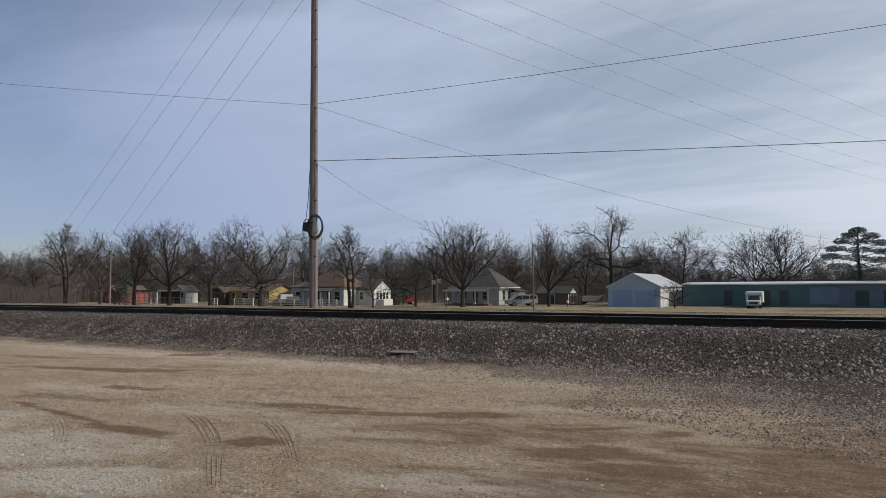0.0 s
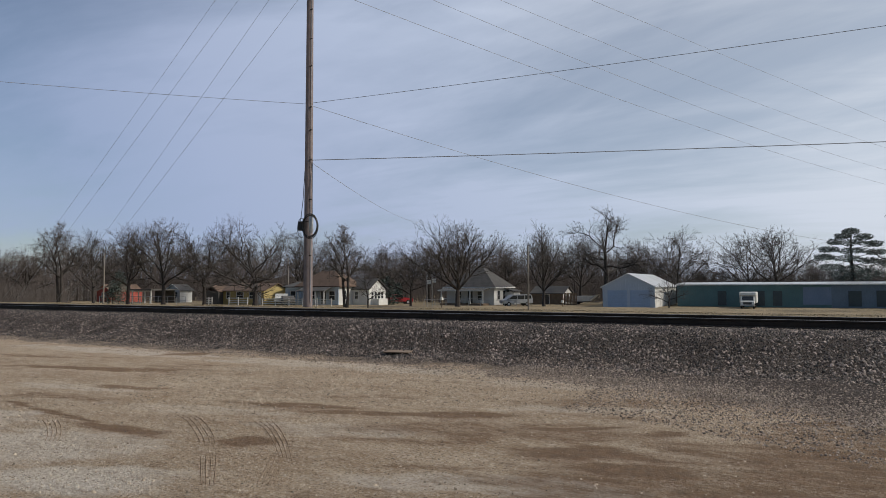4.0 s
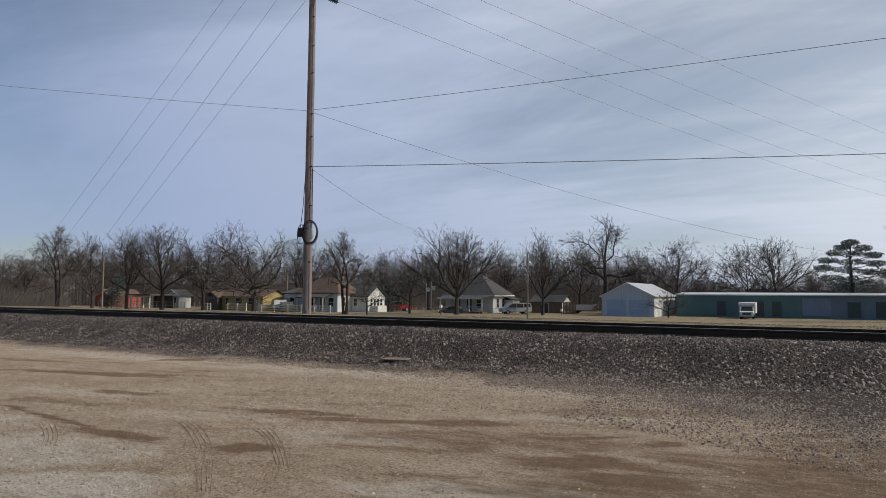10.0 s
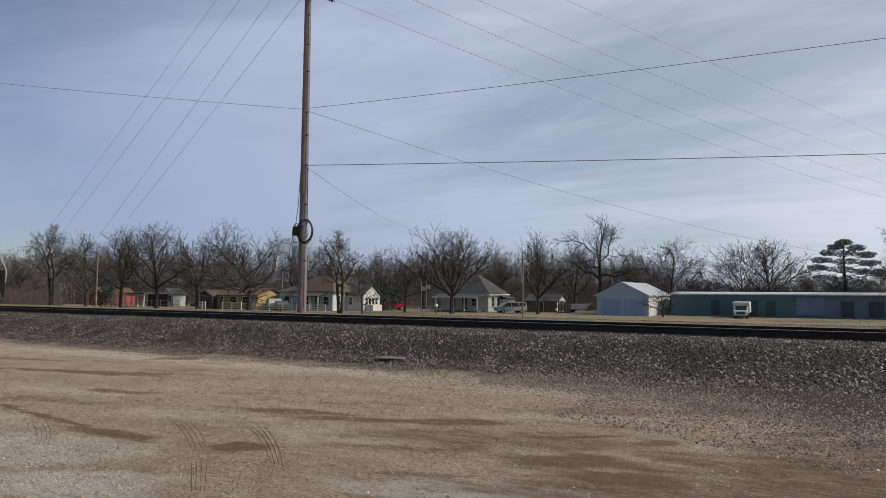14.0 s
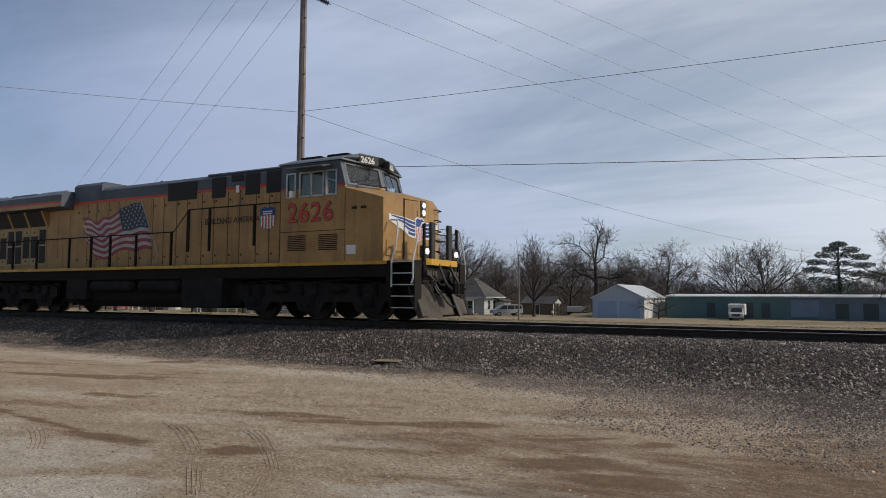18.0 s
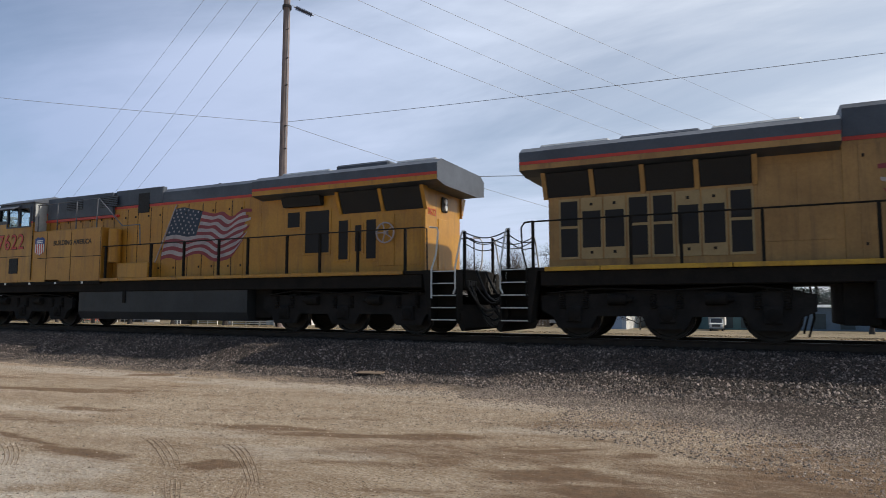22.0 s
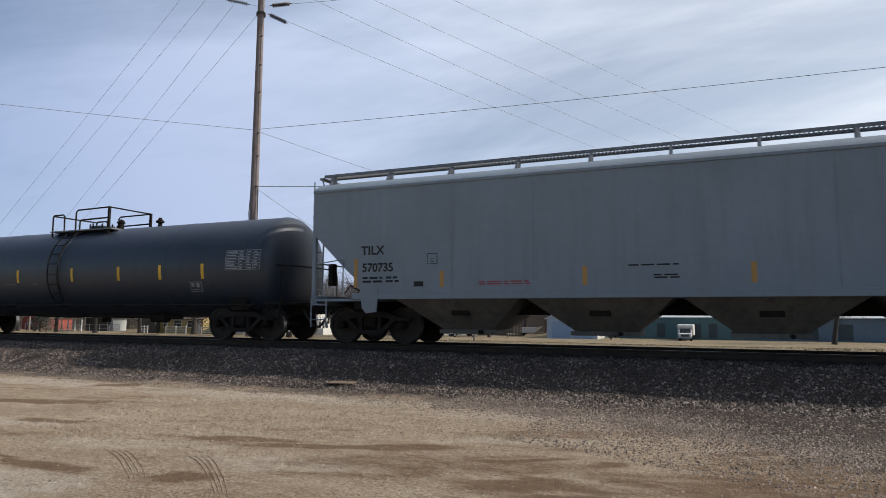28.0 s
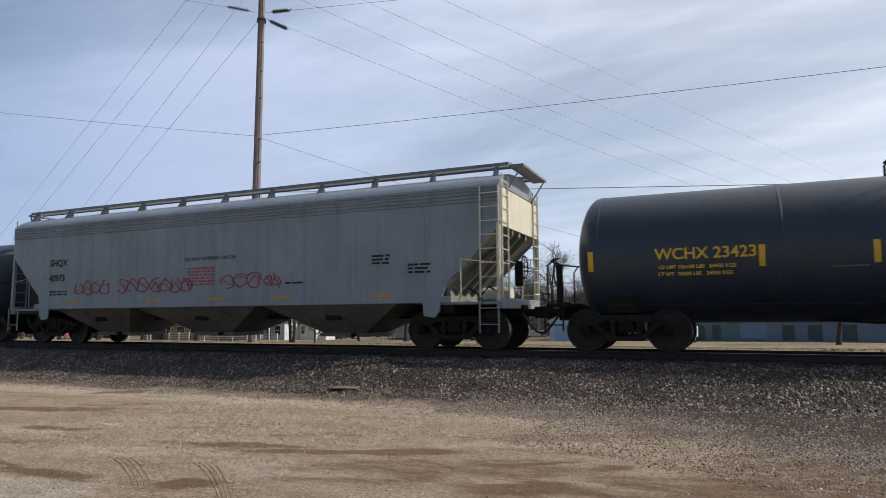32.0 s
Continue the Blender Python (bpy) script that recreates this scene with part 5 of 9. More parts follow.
    # handrails
    for s in (-1, 1):
        x_b = -(L - 1.35)
        if not old:
            pts = [(cab_b - 0.02, s * 1.46, 3.30), (-8.6, s * 1.46, 3.30), (-9.25, s * 1.46, 2.64), (x_b, s * 1.46, 2.62)]
            posts = [(-5.9, 2.1, 3.3), (-7.7, 2.0, 3.3), (-8.6, 2.0, 3.3)] + [(x, 1.55, 2.64) for x in (-9.35, -11.0, -12.3, -13.3, -14.5, -16.4, -17.9, -18.9, x_b)]
        else:
            pts = [(-8.35, s * 1.46, 2.62), (x_b + 0.1, s * 1.46, 2.64), (x_b, s * 1.46, 2.6), (x_b - 0.02, s * 1.46, 1.2)]
            posts = [(x, 1.55, 2.63) for x in (-8.5, -10.6, -12.0, -13.4, -14.5, -15.9, -17.0, -18.2, -19.6)]
        part("handrail", Geo().tube(pts, 0.019, 6), M_under if not old else M_seam, lo)
        for x, z0, z1 in posts:
            part("stanchion", Geo().box(x - 0.03, x + 0.03, s * 1.43, s * 1.49, z0, z1), M_under, lo)
    # end platforms, steps, plough, hoses
    for way, edge in ((1, 0.0), (-1, -L)):
        x_out, x_in = edge - way * 0.57, edge - way * 1.22
        part("end_plate", Geo().box(x_out + way * 0.02, x_out - way * 0.12, -0.95, 0.95, 1.1, 1.62, 0.03), M_under, lo)
        part("platform", Geo().box(x_out, edge - way * 1.6, -1.0, 1.0, 1.50, 1.58), M_under, lo)
        if way > 0:
            part("anticlimber", Geo().prism([(x_out - 0.1, -1.0), (x_out + 0.12, -0.75), (x_out + 0.12, 0.75), (x_out - 0.1, 1.0)], "z", 1.48, 1.64), M_sill, lo, "yellow anticlimber edge")
        plough = [(x_out - way * 0.1, 0.75), (x_out + way * 0.02, 0.62), (x_out + way * 0.18, 0.18), (x_out + way * 0.08, 0.12), (x_out - way * 0.12, 0.5)]
        part("plough", Geo().prism(plough, "y", -1.3, 1.3), M_plough if way > 0 else M_under, lo)
        if way > 0:
            for s in (-1, 1):
                curve = [(0.02, 0.98), (0.06, 0.80), (0.14, 0.55), (0.26, 0.30), (0.34, 0.12)]
                g = Geo()
                for (d0, z0), (d1, z1) in zip(curve, curve[1:]):
                    g.add([(x_out + d0, s * 0.5, z0), (x_out + d0 - 0.25, s * 1.32, z0), (x_out + d1 - 0.25, s * 1.32, z1), (x_out + d1, s * 0.5, z1), (x_out + d0 - 0.04, s * 0.5, z0), (x_out + d0 - 0.29, s * 1.32, z0), (x_out + d1 - 0.29, s * 1.32, z1), (x_out + d1 - 0.04, s * 0.5, z1)], [(0, 1, 2, 3), (7, 6, 5, 4), (0, 4, 5, 1), (1, 5, 6, 2), (2, 6, 7, 3), (3, 7, 4, 0)])
                part("plough_blade", g, M_plough, lo, "curved muddy plough blade")
                part("ditch_light_box", Geo().box(x_out - 0.12, x_out + 0.02, s * 0.98, s * 0.70, 1.66, 1.98, 0.02), M_black, lo)
                part("ditch_light", Geo().disc((x_out + 0.03, s * 0.84, 1.83), "x", 0.075, 0.05, 16), M_lit if not old else M_lamp, lo, "round ditch light")
                part("hose_stand", Geo().box(x_out - 0.06, x_out + 0.04, s * 0.60, s * 0.38, 1.6, 2.62, 0.02), M_black, lo)
        for s in (-1, 1):
            for k in range(5):
                z = 0.36 + 0.29 * k
                part("step", Geo().box(x_in, x_out, s * 1.12, s * 1.46, z, z + 0.035), M_under, lo)
                part("step_edge", Geo().box(x_in, x_out, s * 1.455, s * 1.475, z + 0.012, z + 0.04), M_galv, lo)
            part("step_side", Geo().prism([(x_in, 0.34), (x_in - way * 0.06, 0.34), (x_in - way * 0.24, 1.58), (x_in, 1.58)], "y", s * 1.08, s * 1.48), M_under, lo)
            part("step_side", Geo().box(x_out, x_out + way * 0.03, s * 1.12, s * 1.46, 0.34, 1.58), M_under, lo)
            part("step_back", Geo().box(x_in, x_out, s * 1.08, s * 1.11, 0.36, 1.58), M_under, lo)
            part("grab_rail", Geo().tube([(x_in + way * 0.02, s * 1.5, 0.90), (x_in + way * 0.02, s * 1.5, 1.60), (x_in + way * 0.12, s * 1.46, 1.95), (x_in + way * 0.16, s * 1.42, 2.50), (x_in + way * 0.10, s * 1.36, 2.62), (x_in - way * 0.10, s * 1.36, 2.64)], 0.022, 7), M_pale_rail if way > 0 or old else M_under, lo, smooth=60)
            part("grab_rail", Geo().tube([(x_out - way * 0.06, s * 1.48, 1.0), (x_out, s * 1.5, 1.12), (x_out, s * 1.5, 1.62), (x_out + way * 0.0, s * 1.16, 2.42), (x_out, s * 1.06, 2.54), (x_out - way * 0.02, s * 0.92, 2.56)], 0.022, 7), M_pale_rail, lo, smooth=60)
            part("end_post", Geo().box(x_out - 0.03, x_out + 0.03, s * 0.9, s * 0.98, 1.58, 2.55), M_under, lo)
        for z0 in (2.42, 2.25):
            pts = [(x_out + way * 0.0, -0.93 + 1.86 * k / 10, z0 - 0.10 * math.sin(math.pi * k / 10)) for k in range(11)]
            part("safety_chain", Geo().tube(pts, 0.014, 5), M_under, lo)
        for k, yy in enumerate((-0.86, -0.72, -0.58, -0.44, 0.42, 0.56, 0.70, 0.84)):
            dip = (0.30 + 0.12 * ((k * 7) % 4)) * (0.5 if way > 0 else 1.0)
            reach = (0.52 + 0.06 * (k % 3)) * (0.45 if way > 0 else 1.0)
            pts = [(x_out + way * (0.04 + reach * f), yy * (1 - 0.35 * f) + 0.05 * math.sin(3 * f + k), 1.28 - 0.05 * (k % 3) - dip * math.sin(math.pi * 0.62 * f) * 1.5) for f in [q / 9 for q in range(10)]]
            part("hose", Geo().tube(pts, 0.027, 6), M_hose if k % 2 else M_black, lo, smooth=60)
            part("hose_valve", Geo().box(x_out - way * 0.02, x_out + way * 0.09, yy - 0.05, yy + 0.05, 1.2, 1.34, 0.01), M_hose, lo)
        if way < 0:
            for s in (-1, 1):
                for z0, z1 in ((2.52, 2.36), (2.42, 2.24)):
                    pts = [(x_out + way * 0.57 * f, s * 0.94, z0 + (z1 - z0) * math.sin(math.pi / 2 * f)) for f in [q / 6 for q in range(7)]]
                    part("safety_chain", Geo().tube(pts, 0.016, 5), M_rail_grey, lo)
        # control cables looped between the ends
        for s in (-1, 1):
            pts = [(x_out + way * (0.05 + 0.5 * f), s * (0.3 + 0.12 * f), 1.62 - 0.75 * math.sin(math.pi / 2 * f)) for f in [q / 8 for q in range(9)]]
            part("jumper_cable", Geo().tube(pts, 0.035, 7), M_black, lo, smooth=60)
        coupler(lo, edge, way)
    # tank and reservoirs
    if old:
        tank = [(-1.38, 0.52), (-1.28, 0.28), (1.28, 0.28), (1.38, 0.52), (1.38, 1.2), (-1.38, 1.2)]
        part("fuel_tank", Geo().prism(tank, "x", -7.15, -14.45), M_tankgrey, lo, "long dark grey fuel tank")
        for s in (-1, 1):
            part("tank_strap", Geo().box(-9.3, -9.42, s * 1.38, s * 1.41, 0.8, 1.22), M_under, lo)
    else:
        part("fuel_tank", Geo().prism([(-1.2, 0.5), (-1.05, 0.28), (1.05, 0.28), (1.2, 0.5), (1.2, 1.2), (-1.2, 1.2)], "x", -7.3, -14.4), M_under, lo, "dark fuel tank")
        for s in (-1, 1):
            part("battery_box", Geo().box(-7.15, -8.85, s * 1.0, s * 1.45, 0.30, 1.18, 0.02), M_truckgrey, lo)
            part("equipment_box", Geo().box(-13.5, -14.6, s * 1.0, s * 1.45, 0.5, 1.2, 0.02), M_truckgrey, lo)
            for a, b in ((-9.0, -10.95), (-11.2, -13.4)):
                part("air_reservoir", Geo().lathe([(b, 0.0), (b + 0.02, 0.12), (b + 0.1, 0.2), (a - 0.1, 0.2), (a - 0.02, 0.12), (a, 0)], "x", 18, (0, s * 1.26, 0.96)), M_truckgrey, lo, smooth=40)
    # plain dark boxes added to close the see-through gaps beside the trucks
    for x_box in ((-6.72, -7.25), (-14.5, -15.1)):
        part("gap_filler", Geo().box(x_box[0], x_box[1], -1.1, 1.1, 0.36, 1.18, 0.02), M_under, lo)
    # trucks
    for axles in (front_axles, rear_axles):
        xs = sorted(axles)
        for x in xs:
            wheelset(lo, x, 0.533)
        for s in (-1, 1):
            prof = [(xs[0] - 0.75, 0.62), (xs[0] - 0.75, 0.95), (xs[0] - 0.3, 1.02), (xs[0] + 0.5, 0.98), (xs[1] - 0.5, 1.06), (xs[1] + 0.5, 1.06), (xs[2] - 0.5, 0.98), (xs[2] + 0.3, 1.02), (xs[2] + 0.75, 0.95), (xs[2] + 0.75, 0.62),
                    (xs[2] + 0.5, 0.5), (xs[2] + 0.36, 0.24), (xs[2] - 0.36, 0.24), (xs[2] - 0.5, 0.5), (xs[1] + 0.5, 0.5), (xs[1] + 0.36, 0.24), (xs[1] - 0.36, 0.24), (xs[1] - 0.5, 0.5), (xs[0] + 0.5, 0.5), (xs[0] + 0.36, 0.24), (xs[0] - 0.36, 0.24), (xs[0] - 0.5, 0.5)]
            fr = part("truck_frame", Geo().prism(prof, "y", s * 1.08, s * 1.2), M_truckgrey, lo)
            for x in xs:
                part("journal_box", Geo().box(x - 0.17, x + 0.17, s * 1.1, s * 1.27, 0.36, 0.72, 0.03), M_truckgrey, fr)
                part("bearing_cap", Geo().lathe([(s * 1.24, 0.14), (s * 1.29, 0.14), (s * 1.31, 0.11), (s * 1.31, 0)], "y", 14, (x, 0, 0.533)), M_under, fr, smooth=40)
                for q in (-0.26, 0.26):
                    part("spring", Geo().lathe([(0.66 + 0.024 * k, 0.075 if k % 2 else 0.055) for k in range(14)], "z", 10, (x + q, s * 1.2, 0)), M_under, fr)
            for q in (xs[0] + 0.98, xs[1] + 0.98):
                part("brake_cylinder", Geo().lathe([(q - 0.22, 0), (q - 0.22, 0.12), (q + 0.15, 0.12), (q + 0.2, 0.06), (q + 0.3, 0.05)], "x", 12, (0, s * 1.26, 0.86)), M_under, fr, smooth=40)
            part("sand_pipe", Geo().tube([(xs[2] + 0.66, s * 1.0, 1.1), (xs[2] + 0.72, s * 0.85, 0.5), (xs[2] + 0.62, s * 0.78, 0.12)], 0.022, 6), M_under, fr)
            part("brake_pipe", Geo().tube([(xs[0] - 0.6, s * 1.3, 1.0), (xs[0] + 0.6, s * 1.32, 1.1), (xs[1], s * 1.32, 1.04), (xs[2] - 0.4, s * 1.32, 1.12), (xs[2] + 0.5, s * 1.3, 1.0)], 0.018, 5), M_under, fr)
        part("truck_bolster", Geo().box(xs[0] - 0.4, xs[2] + 0.4, -0.6, 0.6, 0.7, 1.16, 0.03), M_under, lo)
    return lo


def build_locomotives():
    a = locomotive(22.4, (-2.1, -4.05, -6.0), (-16.28, -18.25, -20.2), "2626", False, -1)
    VEHICLES.append((a, 0.0, 0))
    b = locomotive(21.55, (-1.9, -3.85, -5.8), (-15.65, -17.6, -19.55), "7622", True, 1)
    VEHICLES.append((b, -22.4 - 21.55, 180))


build_locomotives()

# Sun and shade put into one car paint: bluish sides, cream ends.
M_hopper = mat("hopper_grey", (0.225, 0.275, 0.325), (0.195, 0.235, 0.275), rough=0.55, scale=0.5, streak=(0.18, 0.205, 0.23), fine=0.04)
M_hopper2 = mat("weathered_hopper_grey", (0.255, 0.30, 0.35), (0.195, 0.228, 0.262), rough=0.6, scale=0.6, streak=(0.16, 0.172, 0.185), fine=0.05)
M_hopper_sunlit = mat("hopper_paint_sunlit", (0.66, 0.63, 0.52), (0.56, 0.53, 0.44), rough=0.6, scale=1.0, streak=(0.40, 0.36, 0.28), fine=0.05)
# darker than the end walls: the slope sheets' shade is put into the colour
M_slope = mat("shaded_slope_sheet", (0.24, 0.225, 0.19), (0.15, 0.14, 0.12), rough=0.75, scale=1.2, streak=(0.09, 0.085, 0.075))
M_bay = mat("dusty_hopper_bay", (0.17, 0.165, 0.15), (0.11, 0.105, 0.10), rough=0.75, scale=1.0, streak=(0.07, 0.065, 0.06))
M_tank = mat("black_tank", (0.019, 0.029, 0.047), (0.030, 0.041, 0.063), rough=0.45, scale=0.7, streak=(0.05, 0.048, 0.046), fine=0.08, specular=0.5)
M_stencil = mat("faded_stencil", (0.34, 0.36, 0.38), (0.24, 0.26, 0.28), rough=0.6, scale=6)
M_letter = mat("black_lettering", (0.012, 0.012, 0.013), rough=0.6)
M_yellet = mat("yellow_reflector", (0.75, 0.46, 0.03), (0.65, 0.38, 0.03), rough=0.4, scale=5)
M_orange = mat("faded_orange_strip", (0.50, 0.27, 0.07), (0.42, 0.23, 0.07), rough=0.5, scale=5)
M_graffiti = mat("red_spray_paint", (0.33, 0.07, 0.08), (0.26, 0.07, 0.085), rough=0.6, scale=4)
M_grate = mat("galvanised_grating", (0.21, 0.22, 0.235), (0.14, 0.15, 0.16), rough=0.5, metal=0.6, scale=10)


def ladder(parent, x, y, z0, z1, rungs, along, material, width=0.45):
    """Two stiles and separate rungs; along is 'x' or 'y'."""
    v = Vector((width / 2, 0, 0)) if along == "x" else Vector((0, width / 2, 0))
    c = Vector((x, y, 0))
    body = part("ladder", Geo().tube([c - v + Vector((0, 0, z0)), c - v + Vector((0, 0, z1))], 0.022, 5).tube([c + v + Vector((0, 0, z0)), c + v + Vector((0, 0, z1))], 0.022, 5), material, parent)
    for i in range(rungs):
        z = z0 + (z1 - z0) * (i + 0.5) / rungs
        part("rung", Geo().tube([c - v + Vector((0, 0, z)), c + v + Vector((0, 0, z))], 0.014, 5), material, body)


def bars(parent, x0, x1, z, rows, y, side, material, h=0.045, seed=1):
    """Lines of writing too small to read."""
    rng = random.Random(seed)
    for k in range(rows):
        x = x0
        while x < x1 - 0.05:
            w = min(rng.uniform(0.08, 0.35), x1 - x)
            part("writing_bar", Geo().box(x, x + w, side * (y - 0.006), side * (y + 0.004), z - k * h * 1.8, z - k * h * 1.8 + h), material, parent)
            x += w + 0.05


def hopper(label, length, corner_r, corner_l, eave, crown, low, bays, paint, ribbed, trucks):
    """A covered hopper, its front coupler at 0. corner_*: ends of the side sheets; bays: where the hoppers meet."""
    car = thing("hopper_car", label, "hopper car", group="train vehicles")
    H = 1.6
    cr, cl = corner_r, corner_l
    side_poly = [(cr, eave), (cr, low), (cr - 1.0, 1.85), (cr - 1.35, 1.55), (cr - 1.45, 1.24), (cl + 1.45, 1.24), (cl + 1.35, 1.55), (cl + 1.0, 1.85), (cl, low), (cl, eave)]
    for s in (-1, 1):
        part("side_sheet", Geo().prism(side_poly, "y", s * (H - 0.05), s * H), paint, car)
        part("side_sill", Geo().box(cr - 1.2, cl + 1.2, s * (H - 0.06), s * (H + 0.02), 1.10, 1.26, 0.01), paint, car)
        n = 9
        for k in range(1, n):
            x = cr + (cl - cr) * k / n
            part("weld_seam", Geo().box(x, x + 0.014, s * (H - 0.01), s * (H + 0.006), 1.3, eave - 0.05), paint, car)
        if ribbed:
            for k in range(4):
                z = eave - 0.10 - 0.085 * k
                part("side_rib", Geo().prism([(s * H, z), (s * (H + 0.035), z + 0.02), (s * (H + 0.035), z + 0.045), (s * H, z + 0.065)], "x", cr, cl), paint, car)
        part("eave_rail", Geo().box(cr, cl, s * (H - 0.05), s * (H + 0.03), eave - 0.03, eave + 0.05, 0.01), paint, car)
    roof = [(-H, eave + 0.04)] + [(H * math.sin(a), eave + (crown - eave) * math.cos(a)) for a in [radians(-78 + 156 * k / 12) for k in range(13)]] + [(H, eave + 0.04)]
    part("roof", Geo().prism(roof, "x", cr - 0.02, cl + 0.02), paint, car, smooth=30)
    # ends: upper wall, slope sheet, platform, posts
    for way, c in ((1, cr), (-1, cl)):
        part("end_wall", Geo().prism([(c, low), (c - way * 0.05, low), (c - way * 0.05, eave), (c, eave)], "y", -H + 0.05, H - 0.05), M_hopper_sunlit, car, "pale end wall")
        slope = [(c - way * 0.02, low + 0.02), (c - way * 1.75, 1.3), (c - way * 1.8, 1.4), (c - way * 0.1, low + 0.1)]
        part("slope_sheet", Geo().prism(slope, "y", -H + 0.05, H - 0.05), M_slope, car, "slope sheet, its shade put into the dark colour")
        for yy in (-0.55, 0.0, 0.55):
            rib = [(c - way * 0.03, low), (c - way * 1.6, 1.38), (c - way * 1.5, 1.3), (c - way * 0.02, low - 0.14)]
            part("slope_brace", Geo().prism(rib, "y", yy - 0.05, yy + 0.05), M_slope, car)
        part("shear_plate", Geo().box(c, c - way * 1.9, -H + 0.06, H - 0.06, 1.06, 1.12), paint, car)
        part("end_sill", Geo().box(c + way * 0.04, c - way * 0.12, -H + 0.05, H - 0.05, 0.96, 1.2, 0.01), paint, car)
        part("draft_sill", Geo().box(c + way * (abs(c if way > 0 else c + length) - 0.45), c - way * 2.6, -0.17, 0.17, 0.74, 1.06, 0.01), M_under, car)
        part("bay_divider", Geo().prism([(c - way * 1.55, 1.9), (c - way * 1.5, 1.1), (c - way * 1.62, 1.1), (c - way * 1.7, 1.9)], "y", -0.9, 0.9), M_slope, car)
        for s in (-1, 1):
            # only the sunward end's fittings take the sunlit cream
            part("corner_post", Geo().box(c, c - way * 0.09, s * (H - 0.09), s * H, 1.12, low + 0.05), M_hopper_sunlit if way > 0 else paint, car)
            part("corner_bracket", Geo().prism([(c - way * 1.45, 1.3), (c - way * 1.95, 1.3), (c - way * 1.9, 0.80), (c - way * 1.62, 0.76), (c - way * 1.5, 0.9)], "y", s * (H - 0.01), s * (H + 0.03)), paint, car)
            part("grab_rail", Geo().tube([(c - way * 0.95, s * (H + 0.02), 1.2), (c - way * 0.95, s * (H + 0.04), 2.1), (c - way * 0.15, s * (H + 0.04), 2.0)], 0.018, 5), M_hopper_sunlit if way > 0 else paint, car)
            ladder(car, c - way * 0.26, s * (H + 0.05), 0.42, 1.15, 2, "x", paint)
            ladder(car, c + way * 0.03, s * (H - 0.3), 1.2, eave + 0.3, 9, "y", M_hopper_sunlit if way > 0 else paint)
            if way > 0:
                ladder(car, c - way * 0.24, s * (H + 0.05), 1.2, eave, 8, "x", M_hopper_sunlit)
        part("end_ladder_rail", Geo().tube([(c + way * 0.05, -1.3, 2.05), (c + way * 0.05, 1.3, 2.05)], 0.02, 5), paint, car)
        part("brake_housing", Geo().box(c + way * 0.02, c + way * 0.18, -0.62, -0.38, 1.5, 2.1, 0.03), M_under, car)
        if way > 0:
            bw = part("brake_wheel", Geo().tube([(c + 0.24, -0.5 + 0.27 * math.cos(q), 1.95 + 0.27 * math.sin(q)) for q in [math.tau * k / 20 for k in range(21)]], 0.018, 5, cap=False), M_under, car)
            for k in range(4):
                q = math.tau * k / 4
                part("spoke", Geo().tube([(c + 0.24, -0.5, 1.95), (c + 0.24, -0.5 + 0.26 * math.cos(q), 1.95 + 0.26 * math.sin(q))], 0.013, 5), M_under, bw)
        part("brake_reservoir", Geo().lathe([(c - way * 0.35, 0), (c - way * 0.35, 0.18), (c - way * 1.1, 0.18), (c - way * 1.1, 0)], "x", 14, (0, 0.35, 1.35)), M_hopper_sunlit, car, smooth=40)
        part("brake_pipe", Geo().tube([(c - way * 0.3, -0.5, 1.3), (c - way * 0.6, -0.7, 1.5), (c - way * 0.9, -0.5, 1.28), (c - way * 1.3, -0.2, 1.5)], 0.024, 6), M_under, car)
    # bays: each a tapering hopper with an outlet gate
    for x0, x1 in zip(bays, bays[1:]):
        a, b = x0 - 0.06, x1 + 0.06
        m = (a + b) / 2
        w = 0.62
        top = [(a, -H + 0.06, 1.12), (b, -H + 0.06, 1.12), (b, H - 0.06, 1.12), (a, H - 0.06, 1.12)]
        bot = [(m + w, -0.62, 0.36), (m - w, -0.62, 0.36), (m - w, 0.62, 0.36), (m + w, 0.62, 0.36)]
        bay = part("hopper_bay", Geo().add(top + bot, [(0, 1, 2, 3), (7, 6, 5, 4), (0, 4, 5, 1), (1, 5, 6, 2), (2, 6, 7, 3), (3, 7, 4, 0)]), M_bay, car, "dusty tapering discharge hopper")
        part("outlet_gate", Geo().box(m + w + 0.12, m - w - 0.12, -0.7, 0.7, 0.28, 0.38, 0.01), M_bay, bay)
        part("gate_capstan", Geo().disc((m + w * 0.6, -0.78, 0.33), "y", 0.05, 0.14, 8), M_under, bay)
        part("vibrator_bracket", Geo().box(m - 0.22, m + 0.22, -1.2, -1.08, 0.72, 0.86, 0.01), M_under, bay)
    part("centre_sill", Geo().box(cr - 1.5, cl + 1.5, -0.16, 0.16, 0.74, 1.1), M_under, car)
    # roof walks: grating boards on brackets, and the hatch trough
    for s in (-1, 1):
        walk_z = crown + 0.14
        part("running_board", Geo().box(cr + 0.06, cl - 0.06, s * 0.62, s * 0.66, walk_z - 0.04, walk_z + 0.03).box(cr + 0.06, cl - 0.06, s * 1.02, s * 1.06, walk_z - 0.04, walk_z + 0.03), M_grate, car)
        slats = Geo()
        x = cr + 0.1
        while x > cl - 0.1:
            slats.box(x, x - 0.02, s * 0.66, s * 1.02, walk_z - 0.02, walk_z + 0.02)
            x -= 0.085
        tagged(part("grating_slats", slats, M_grate, car), kind="stuff")
        n = 10
        for k in range(n + 1):
            x = cr - 0.25 + (cl - cr + 0.5) * k / n
